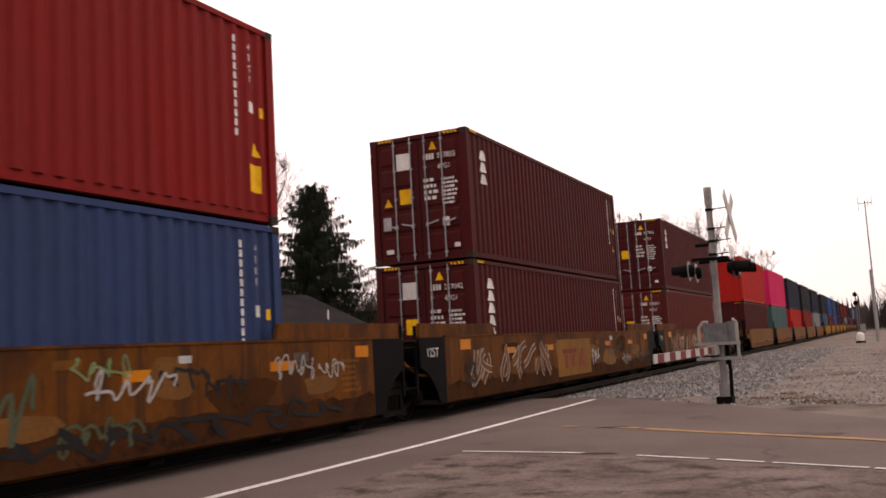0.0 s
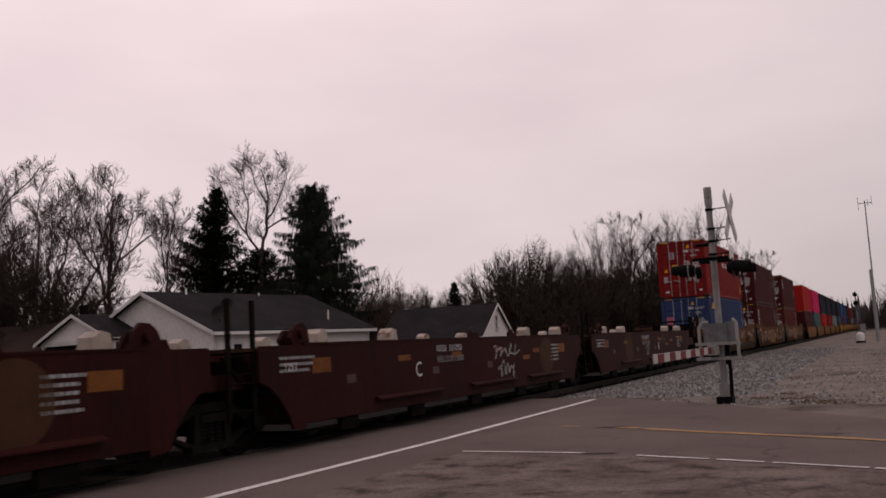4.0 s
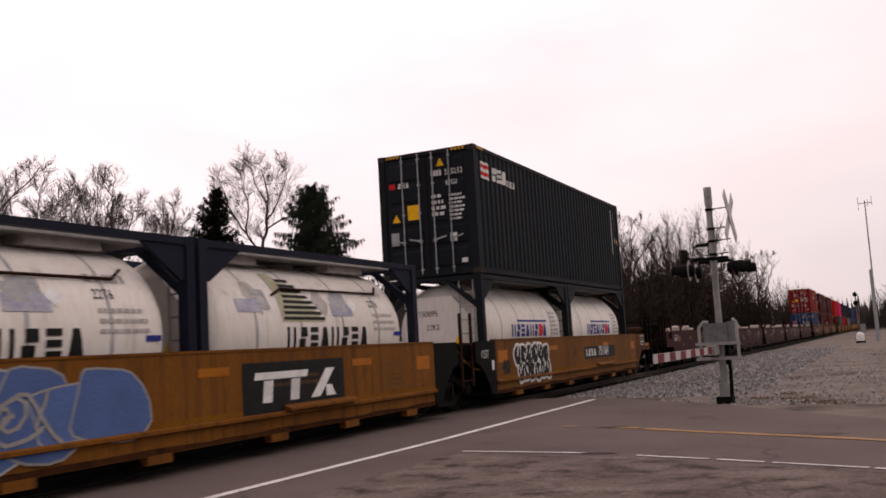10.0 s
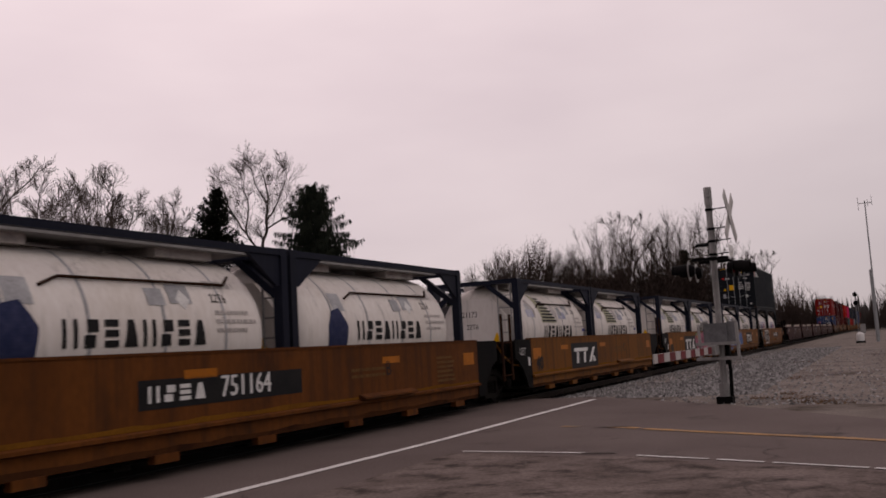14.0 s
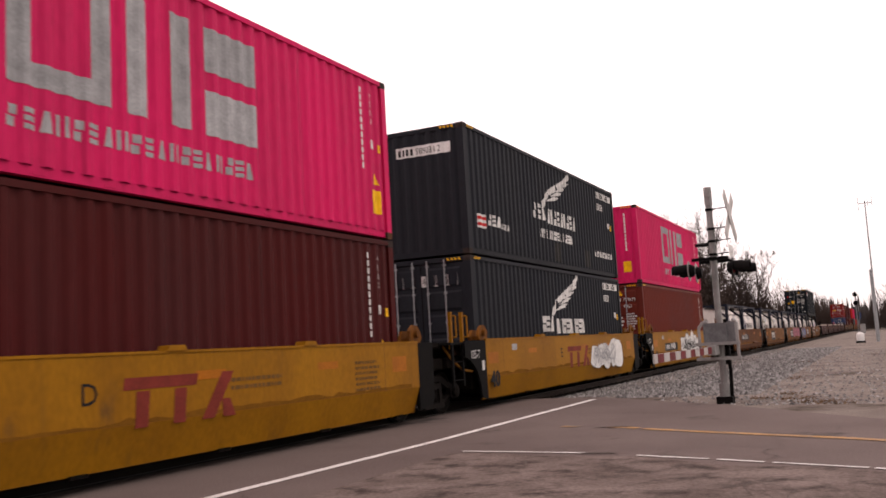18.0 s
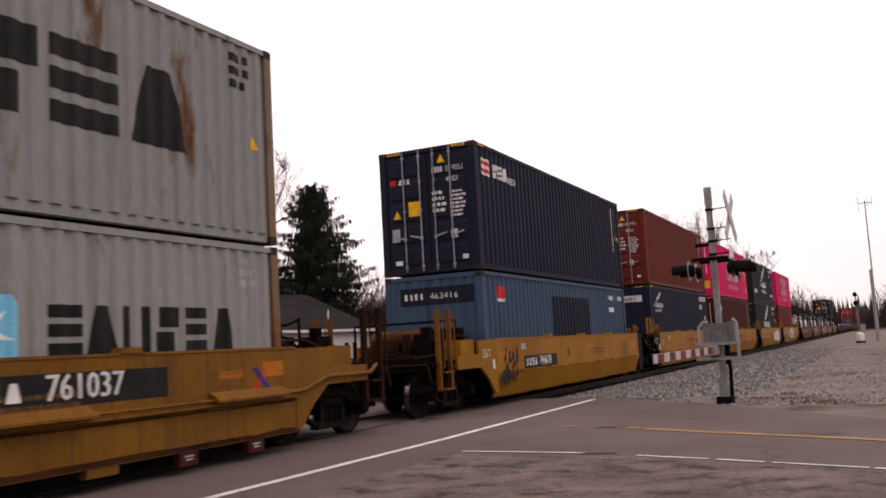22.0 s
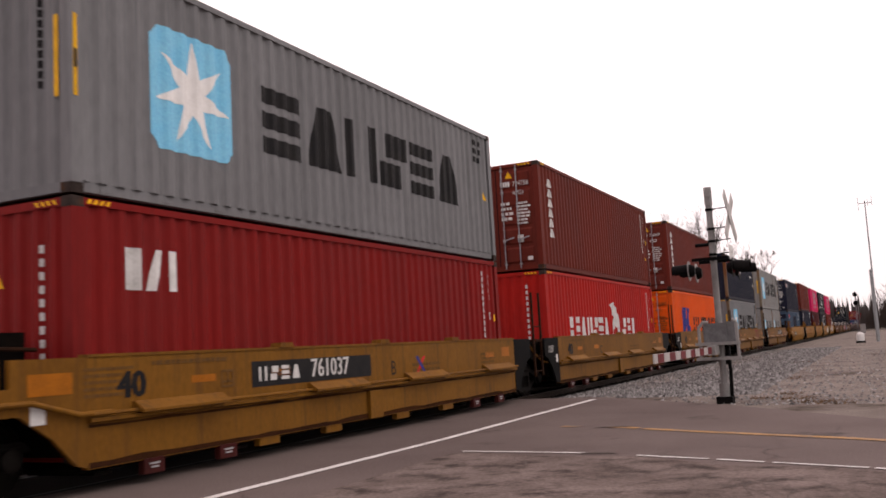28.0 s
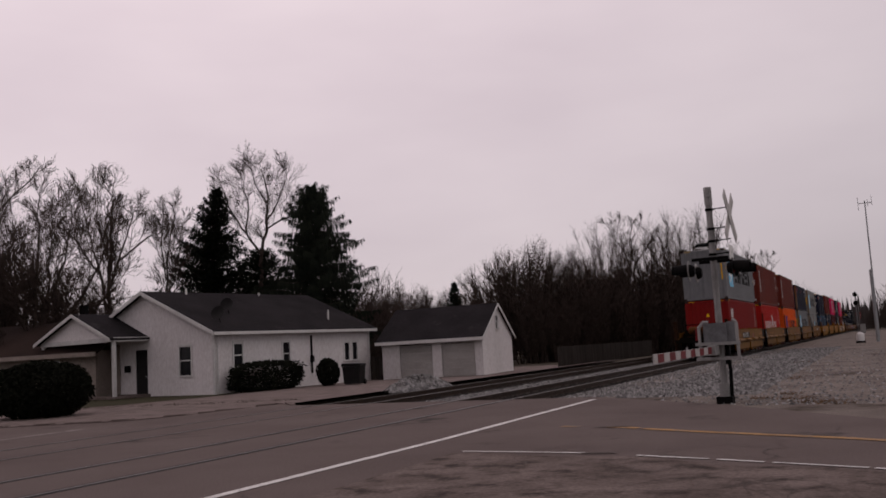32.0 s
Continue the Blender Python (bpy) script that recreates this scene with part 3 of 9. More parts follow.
def square_star(ob, h, y, z, s):
    c = s * 0.1
    sq = [(y, z + c), (y + c, z), (y + s - c, z), (y + s, z + c), (y + s, z + s - c), (y + s - c, z + s), (y + c, z + s), (y, z + s - c)]
    side_mark(ob, h, "emblem_square", [sq], SKY_MARK, "light blue square emblem")
    mark("emblem_star", star(y + s / 2, z + s / 2, s * 0.46), STAR_WHITE, ob, 1.206, -h + CORNER, lift=0.007, label="white seven-pointed star")


def star_marks(star_y=-4.84, star_z=0.74, star_s=1.6, name_y=-2.58, name_w=7.0, name_z=1.05, name_h=1.0, tape=True):
    def paint_it(ob, h, tall):
        square_star(ob, h, star_y, star_z, star_s)
        side_mark(ob, h, "company_name_blocks", blocks(6, name_y, name_z, name_w, name_h, 0.14, 0.27), BLACK_MARK, "dark grey company-name blocks")
        side_mark(ob, h, "code_writing", lines(h - 0.95, tall - 0.35, 0.45, 3, 0.12, 0.07, 5), BLACK_MARK)
        side_mark(ob, h, "warning_triangle", [triangle(h - 0.55, 1.35, 0.2)], YELLOW_MARK)
        end_mark(ob, h, "code_writing", [rect(0.7, tall - 0.45 - 0.12 * k, 0.06, 0.09) for k in range(11)], BLACK_MARK, flat=False)
        if tape:
            mark("tape", [rect(-h + 0.05, 1.1, 0.06, 0.95)], YELLOW_MARK, ob, 1.219, label="yellow caution tape")
            mark("tape_bars", [rect(-h + 0.06, 1.42, 0.04, 0.22)], BLACK_MARK, ob, 1.219, lift=0.007)
            mark("tape", [rect(0.98, 1.1, 0.07, 0.95)], YELLOW_MARK, ob, -h, side="y", label="yellow caution tape")
    return paint_it


def pink_marks(ob, h, tall):
    y, z, s = -1.98, 1.0, 1.5
    frame_ = [rect(y, z, 1.45, 0.27), rect(y, z + s - 0.27, 1.45, 0.27), rect(y, z + 0.27, 0.32, s - 0.54), rect(y + 1.13, z + 0.27, 0.32, s - 0.54)]
    side_mark(ob, h, "name_frame", frame_, GREY_MARK, "large pale grey hollow block")
    bars = [rect(y + 1.68, z, 0.36, s), rect(y + 2.44, z, 0.36, s), rect(y + 3.1, z, 1.1, 0.62), rect(y + 3.1, z + 0.88, 1.1, 0.62)]
    side_mark(ob, h, "company_name_blocks", bars, GREY_MARK, "large pale grey company-name blocks")
    side_mark(ob, h, "small_writing", blocks(19, y, z - 0.48, 4.15, 0.24, 0.3, 0.34), GREY_MARK)
    side_plates(ob, h, tall, WHITE_MARK)
    side_mark(ob, h, "caution_label", [rect(h - 0.62, 0.42, 0.3, 0.42)], YELLOW_MARK, "yellow caution label")
    end_mark(ob, h, "code_writing", [rect(0.72, tall - 0.38 - 0.13 * k, 0.055, 0.1) for k in range(11)], WHITE_MARK, flat=False)
    end_mark(ob, h, "caution_label", [rect(0.6, 0.42, 0.3, 0.4)], YELLOW_MARK, "yellow caution label", flat=False)
    end_mark(ob, h, "warning_triangle", [triangle(-0.25, 1.9, 0.2)], YELLOW_MARK, flat=False)


def wing(y, z, s):
    """A plain feathered wing shape."""
    ridge = [(0.0, 0.0), (0.20, 0.16), (0.5, 0.26), (0.78, 0.35), (1.0, 0.47)]
    out = []
    for (a, b), (c, d) in zip(ridge, ridge[1:]):
        out.append([(y + s * a, z + s * b), (y + s * (a + 0.05), z + s * (b - 0.05)), (y + s * (c + 0.0), z + s * (d - 0.075)), (y + s * c, z + s * d)])
    for k in range(4):
        a, b, e = 0.96 - 0.13 * k, 0.33 - 0.07 * k, 0.36 + 0.03 * k
        out.append([(y + s * (a - e), z + s * (b - 0.09)), (y + s * (a - 0.1), z + s * (b - 0.045)), (y + s * a, z + s * b), (y + s * (a - 0.16), z + s * (b - 0.005))])
    return out


def flag(ob, h, y, z, s=0.6):
    side_mark(ob, h, "flag", [rect(y, z, s, s * 0.75)], WHITE_MARK, "small white flag with red bars")
    mark("flag_stripe", [rect(y, z + s * 0.12, s, s * 0.17), rect(y, z + s * 0.46, s, s * 0.17)], RED_MARK, ob, 1.206, -h + CORNER, lift=0.007)


def wing_marks(wy, z, k=1.0, flagged=False, sub=True, digits=""):
    """wy, z: where the name begins; k: its size."""
    def paint_it(ob, h, tall):
        if flagged:
            flag(ob, h, -5.47, 0.62, 0.42)
            side_mark(ob, h, "company_name_blocks", blocks(3, -4.87, 0.72, 0.8, 0.26), WHITE_MARK)
            side_mark(ob, h, "small_writing", blocks(4, -4.05, 0.70, 0.42, 0.13), WHITE_MARK)
            side_mark(ob, h, "small_writing", blocks(13, 3.66, 0.58, 1.9, 0.18, 0.3, 0.3), WHITE_MARK)
            for y in (-0.3, 2.6):
                side_mark(ob, h, "scuffed_patch", [rect(y, 0.2, 0.5, 0.5)], PAINT["dark_scuff"], "scuffed pale patch")
        side_mark(ob, h, "wing_emblem", wing(wy + 0.7 * k, z + 0.52 * k, 2.5 * k), WHITE_MARK, "white wing emblem")
        side_mark(ob, h, "company_name_blocks", blocks(3, wy, z + 0.06 * k, 0.95 * k, 0.40 * k, 0.2, 0.3) + blocks(9, wy + 1.1 * k, z, 2.5 * k, 0.40 * k, 0.22, 0.3), WHITE_MARK, "white company-name blocks")
        if sub:
            side_mark(ob, h, "small_writing", blocks(12, wy + 0.45 * k, z - 0.42 * k, 2.75 * k, 0.24 * k, 0.35, 0.3), WHITE_MARK)
        for dz, w in ((0.40, 1.65), (0.78, 0.7)):
            side_mark(ob, h, "number_panel", [rect(4.15, tall - dz, w, 0.2)], WHITE_MARK, "white number panel")
            mark("small_writing", blocks(8, 4.2, tall - dz + 0.03, w - 0.1, 0.14, 0.4, 0.2), BLACK_MARK, ob, 1.206, -h + CORNER, lift=0.007)
        side_mark(ob, h, "plate", [rect(h - 0.75, tall - 1.3, 0.12, 0.18)], WHITE_MARK)
        side_mark(ob, h, "plate", [rect(h - 0.5, tall - 1.35, 0.12, 0.18)], YELLOW_MARK)
        end_mark(ob, h, "number_panel", [rect(-0.45, tall - 0.62, 1.35, 0.24), ], WHITE_MARK, "white number panel", flat=False)
        if digits:
            mark("small_writing", [rect(-0.40 + 0.1 * q, tall - 0.58, 0.06, 0.15) for q in range(4)], BLACK_MARK, ob, -h + 0.012, -1.06, 0.009, "", "y")
            mark("number", letters(digits, 0.04, tall - 0.58, 0.21, 0.78), BLACK_MARK, ob, -h + 0.012, -1.06, 0.009, "", "y")
    return paint_it


def flag_marks(digits):
    def paint_it(ob, h, tall):
        flag(ob, h, -5.68, tall - 0.72, 0.52)
        side_mark(ob, h, "company_name_blocks", blocks(3, -5.02, tall - 0.70, 0.95, 0.32), WHITE_MARK, "white company-name blocks")
        side_mark(ob, h, "small_writing", blocks(4, -4.05, tall - 0.72, 0.45, 0.16), WHITE_MARK)
        side_plates(ob, h, tall, WHITE_MARK, warn=False)
        door_plates(ob, h, tall, digits)
        end_mark(ob, h, "flag", [rect(-0.95, tall - 0.8, 0.16, 0.13)], RED_MARK)
        end_mark(ob, h, "company_name_blocks", blocks(3, -0.72, tall - 0.8, 0.3, 0.12), WHITE_MARK)
    return paint_it


def brown_marks(digits, tower=0, label_box=None):
    def paint_it(ob, h, tall):
        side_plates(ob, h, tall, WHITE_MARK)
        door_plates(ob, h, tall, digits)
        if tower:
            side_mark(ob, h, "company_name_blocks", [r for k in range(tower) for r in blocks(1, -5.40, tall - 0.62 - 0.275 * k, 0.42, 0.23, 0.1, 0.3)], WHITE_MARK, "white company-name blocks set one under another")
        if label_box:
            end_mark(ob, h, "company_label", [rect(-0.55, tall - 0.78, 0.34, 0.38)], label_box, "company label on the door")
    return paint_it


def plain_marks(ob, h, tall):
    side_plates(ob, h, tall, WHITE_MARK)
    end_mark(ob, h, "code_writing", [rect(0.74, tall - 0.45 - 0.15 * k, 0.05, 0.09) for k in range(11)], WHITE_MARK, flat=False)
    side_mark(ob, h, "round_label", [[(-5.06 + 0.21 * math.cos(a * math.pi / 8), 2.24 + 0.19 * math.sin(a * math.pi / 8)) for a in range(16)]], SKY_MARK, "round light blue label")


def magellan_marks(ob, h, tall):
    side_mark(ob, h, "emblem", [[(0.2 + 0.24 * math.cos(a * math.pi / 7), 2.30 + 0.24 * math.sin(a * math.pi / 7)) for a in range(14)]], WHITE_MARK, "white oval emblem")
    mark("emblem_core", [[(0.2 + 0.11 * math.cos(a * math.pi / 5), 2.30 + 0.13 * math.sin(a * math.pi / 5)) for a in range(10)]], BLUE_MARK, ob, 1.206, -h + CORNER, lift=0.007)
    side_mark(ob, h, "company_name_blocks", blocks(8, -0.68, 1.72, 1.72, 0.24, 0.3, 0.26), WHITE_MARK, "white company-name blocks")
    side_mark(ob, h, "caution_label", [rect(h - 0.62, 0.42, 0.26, 0.40)], YELLOW_MARK, "yellow caution label")
    side_mark(ob, h, "touched_up_patch", [rect(-h + 0.5, 0.45, 0.35, 0.45)], PAINT["bright_red"], "brighter touched-up patch")
    side_plates(ob, h, tall, WHITE_MARK)
    door_plates(ob, h, tall, "551206")
    end_mark(ob, h, "company_label", [rect(-0.62, tall - 0.92, 0.28, 0.36)], GREY_MARK, "pale label with a pink cross")
    mark("label_cross", [rect(-0.53, tall - 0.90, 0.1, 0.32)], PINK_SPRAY, ob, -h + 0.008, None, 0.010, "", "y")


def seaco_marks(ob, h, tall):
    side_mark(ob, h, "company_name_blocks", blocks(5, -5.34, tall - 0.62, 1.55, 0.30, 0.2, 0.34), YELLOW_MARK, "yellow company-name blocks")
    side_mark(ob, h, "dark_patch", [rect(-3.55, 1.15, 0.3, 0.55)], PAINT["navy"], "dark repainted patch")
    side_plates(ob, h, tall, WHITE_MARK)
    door_plates(ob, h, tall, "456167", caution=False)
    end_mark(ob, h, "company_label", [rect(-0.98, tall - 1.42, 0.36, 0.46)], PINK_SPRAY, "pink and white label")


def patch_marks(ob, h, tall):
    side_mark(ob, h, "repainted_patch", [rect(-1.45, 0.2, 3.45, 1.95)], PAINT["navy"], "darker repainted patch")
    side_mark(ob, h, "label", [rect(-5.16, 2.0, 0.38, 0.28)], RED_MARK, "red company label")
    side_mark(ob, h, "label_foot", [rect(-5.16, 1.92, 0.38, 0.07)], WHITE_MARK)
    side_mark(ob, h, "code_writing", [rect(h - 2.0 + 0.22 * k, tall - 0.42, 0.09, 0.14) for k in range(8)], WHITE_MARK)
    side_mark(ob, h, "number_panel", [rect(h - 1.9, tall - 0.80, 0.55, 0.14)], WHITE_MARK)
    end_mark(ob, h, "dark_band", [rect(-0.85, tall - 0.68, 1.85, 0.4)], PAINT["navy"], "dark repainted band", flat=False)
    mark("number", letters("463416", -0.1, tall - 0.55, 0.2, 1.2), WHITE_MARK, ob, -h + 0.012, -1.06, 0.008, "", "y")
    mark("code_writing", [rect(-0.72 + 0.13 * k, tall - 0.55, 0.06, 0.14) for k in range(4)], WHITE_MARK, ob, -h + 0.012, -1.06, 0.008, "", "y")


def navy_marks(ob, h, tall):
    side_mark(ob, h, "label", [rect(-5.12, tall - 0.72, 0.42, 0.32)], RED_MARK, "red company label")
    side_mark(ob, h, "danger_label", [[(0.05, tall - 0.62), (0.20, tall - 0.46), (0.35, tall - 0.62), (0.20, tall - 0.78)]], RED_MARK, "red diamond label")
    side_mark(ob, h, "code_writing", [rect(h - 2.0 + 0.22 * k, tall - 0.5, 0.12, 0.16) for k in range(8)], WHITE_MARK)
    side_mark(ob, h, "number_panel", [rect(h - 1.9, tall - 0.98, 0.55, 0.16)], WHITE_MARK)
    side_mark(ob, h, "plate", [rect(h - 0.75, tall - 1.5, 0.12, 0.18)], WHITE_MARK)
    side_mark(ob, h, "plate", [rect(h - 0.5, tall - 1.55, 0.12, 0.18)], YELLOW_MARK)
    end_mark(ob, h, "number", letters("471684", -0.1, tall - 0.48, 0.2, 1.1), WHITE_MARK, flat=False)
    end_mark(ob, h, "danger_label", [[(0.05, tall - 0.82), (0.25, tall - 0.62), (0.45, tall - 0.82), (0.25, tall - 1.02)]], RED_MARK, "red diamond label", flat=False)


def orange_marks(ob, h, tall):
    e = [[(-4.4, 0.7), (-3.65, 0.7), (-3.15, 2.2), (-4.0, 2.2)], [(-3.5, 0.7), (-2.45, 0.7), (-2.45, 1.35), (-2.85, 1.45), (-2.5, 2.2), (-3.05, 2.2)]]
    side_mark(ob, h, "emblem", e, BLUE_MARK, "slanted dark blue emblem")
    side_mark(ob, h, "company_name_blocks", blocks(11, -1.74, 0.95, 6.4, 0.85, 0.22, 0.28), BLACK_MARK, "black company-name blocks")
    side_mark(ob, h, "code_writing", lines(h - 1.5, tall - 0.4, 0.95, 2, 0.12, 0.1, 8), BROWN_MARK)
    side_mark(ob, h, "warning_triangle", [triangle(h - 0.95, tall - 1.05, 0.24)], YELLOW_MARK)
    side_mark(ob, h, "plate", [rect(h - 0.5, tall - 1.1, 0.2, 0.34)], YELLOW_MARK)
    door_plates(ob, h, tall, "180387", mat=BROWN_MARK, caution=False)


def south_marks(ob, h, tall):
    side_mark(ob, h, "company_name_blocks", blocks(7, -4.2, 1.0, 4.1, 0.68, 0.3, 0.25) + blocks(3, 1.5, 1.0, 1.9, 0.68, 0.3, 0.25), WHITE_MARK, "white company-name blocks")
    side_mark(ob, h, "emblem", [[(0.1, 1.0), (0.6, 1.45), (1.3, 1.0), (1.0, 1.8), (0.55, 2.2), (0.1, 2.1), (0.45, 1.7)]], WHITE_MARK, "white jagged emblem")
    end_mark(ob, h, "code_writing", [rect(0.66, tall - 0.45 - 0.15 * k, 0.055, 0.09) for k in range(12)], WHITE_MARK, flat=False)
    side_plates(ob, h, tall, WHITE_MARK)


def leasing_marks(ob, h, tall):
    y, z, s = -5.31, 1.88, 0.5
    hook = [rect(y, z, 0.26, s), [(y + 0.36, z), (y + 0.50, z), (y + 0.64, z + s), (y + 0.50, z + s)], rect(y + 0.74, z, 0.13, s)]
    side_mark(ob, h, "company_name_blocks", hook, WHITE_MARK, "white company-name blocks")
    side_plates(ob, h, tall, WHITE_MARK)
    end_mark(ob, h, "code_writing", [rect(0.70, tall - 0.6 - 0.15 * k, 0.05, 0.09) for k in range(11)], WHITE_MARK, flat=False)
    end_mark(ob, h, "warning_triangle", [triangle(-0.1, 1.95, 0.24)], YELLOW_MARK, flat=False)


# -- tank containers --
PALE_OLIVE = material("pale_olive_mark", (0.36, 0.35, 0.24), (0.30, 0.29, 0.2), rough=0.7, scale=4, fine=30, bump=0)
SMUDGED_BLUE = material("smudged_blue_sticker", (0.26, 0.27, 0.36), (0.40, 0.39, 0.42), rough=0.7, scale=5, fine=30, bump=0)
TANK_DIRT = material("grey_smear", (0.32, 0.295, 0.28), (0.42, 0.39, 0.37), rough=0.8, scale=4, fine=30, bump=0)
SAIL_BLUE = material("dark_sail_blue", (0.016, 0.022, 0.062), (0.03, 0.035, 0.08), rough=0.7, scale=9, fine=40, bump=0)


def tank_meshes():
    L, W, T = 6.058, 2.438, 2.591
    h = L / 2

    def barrel():
        prof = [(0.0, 0.30), (0.04, 0.68), (0.11, 0.90), (0.22, 1.04), (0.36, 1.10), (0.48, 1.115)]
        prof = prof + [(5.66 - s, r) for s, r in reversed(prof)]
        return Geo().lathe(prof, (0, -2.83, 1.36), (0, 2.83, 1.36), 40)

    def bands():
        return Geo().lathe([(0, 1.119), (0.05, 1.119)], (0, 0, 1.36), (0, 0.05, 1.36), 40, False)

    def end_frame():
        g = Geo()
        for s in (1, -1):
            g.box(s * 1.219, -h, 0.118, s * 1.06, -h + 0.15, T - 0.118)
            for z in (0, T - 0.118):
                g.box(s * 1.2195, -h - 0.0005, z, s * 1.05, -h + 0.178, z + 0.118)
            g.prism([(s * 1.06, 0.75), (s * 1.06, 0.60), (s * 0.45, 0.10), (s * 0.30, 0.10)], 1, -h + 0.02, -h + 0.13)
            g.prism([(s * 1.06, 1.85), (s * 1.06, 2.0), (s * 0.45, T - 0.10), (s * 0.30, T - 0.10)], 1, -h + 0.02, -h + 0.13)
        g.box(-1.06, -h, 0.01, 1.06, -h + 0.12, 0.12)
        g.box(-1.06, -h, T - 0.11, 1.06, -h + 0.12, T - 0.005)
        return g

    def side_rails():
        g = Geo().box(1.12, -h + 0.17, T - 0.105, 1.215, h - 0.17, T - 0.01)
        g.box(1.12, -h + 0.17, 0.02, 1.215, h - 0.17, 0.13)
        for s in (1, -1):
            g.prism([(s * (h - 0.16), T - 0.1), (s * (h - 0.16), T - 0.55), (s * (h - 0.24), T - 0.55), (s * (h - 0.9), T - 0.1)], 0, 1.13, 1.19)
        return g

    def end_plate():
        o = [(0.50, 0.52), (0.80, 0.86), (0.80, 1.72), (0.42, 2.16), (-0.42, 2.16), (-0.80, 1.72), (-0.80, 0.86), (-0.50, 0.52)]
        return Geo().prism(o, 1, -h + 0.15, -h + 0.26)

    def ladder():
        g = Geo()
        for x in (0.66, 1.0):
            g.tube((x, -h + 0.05, 0.2), (x, -h + 0.05, T - 0.1), 0.02, 6)
        for k in range(7):
            g.tube((0.66, -h + 0.05, 0.4 + 0.3 * k), (1.0, -h + 0.05, 0.4 + 0.3 * k), 0.014, 5)
        return g

    def walkway():
        g = Geo().box(-0.25, -h + 0.2, T - 0.07, 0.75, h - 0.2, T - 0.03)
        for x in (0.55, 0.35):
            g.tube((x, -h + 0.4, T - 0.03), (x, h - 0.4, T - 0.03), 0.02, 6)
        return g

    def pipe():
        return Geo().path([(0.99, -1.2, 1.92), (0.93, -0.9, 2.03), (0.93, 1.9, 2.03), (0.80, 2.15, 2.16)], 0.02, 6)

    def manhole():
        g = Geo().lathe([(0, 0.27), (0.1, 0.27), (0.12, 0.2)], (0, 0.3, 2.44), (0, 0.3, 2.6), 18)
        return g
    return {k: cached(("tank_" + k,), f, s) for k, f, s in (("barrel", barrel, 40), ("bands", bands, 30), ("end_frame", end_frame, 0), ("rails", side_rails, 0), ("end_plate", end_plate, 0), ("ladder", ladder, 40), ("walkway", walkway, 0), ("pipe", pipe, 40), ("manhole", manhole, 40))}


def curved(name, polys, mat, parent, lift=0.006, label=""):
    """Marks laid on the round flank of the tank."""
    if name in SINGLE and len(polys) > 1:
        for p in polys:
            ob = curved(SINGLE[name], [p], mat, parent, lift, label)
        return ob
    g = Geo()
    for p in polys:
        lo, hi = min(q[1] for q in p), max(q[1] for q in p)
        step, z = 0.07, lo
        while z < hi - 1e-6:
            c = [(b, a) for b, a in clip_strip([(b, a) for a, b in p], z, min(z + step, hi))]
            if len(c) >= 3:
                g.poly([(math.sqrt(max((1.117 + lift) ** 2 - (b - 1.36) ** 2, 0)), a, b) for b, a in c])
            z += step
    me = bpy.data.meshes.new(name)
    v, f = welded(g)
    me.from_pydata(v, [], f)
    ob = part(name, me, mat, parent, label)
    if name.endswith("writing"):
        ob["kind"] = "stuff"
    return ob


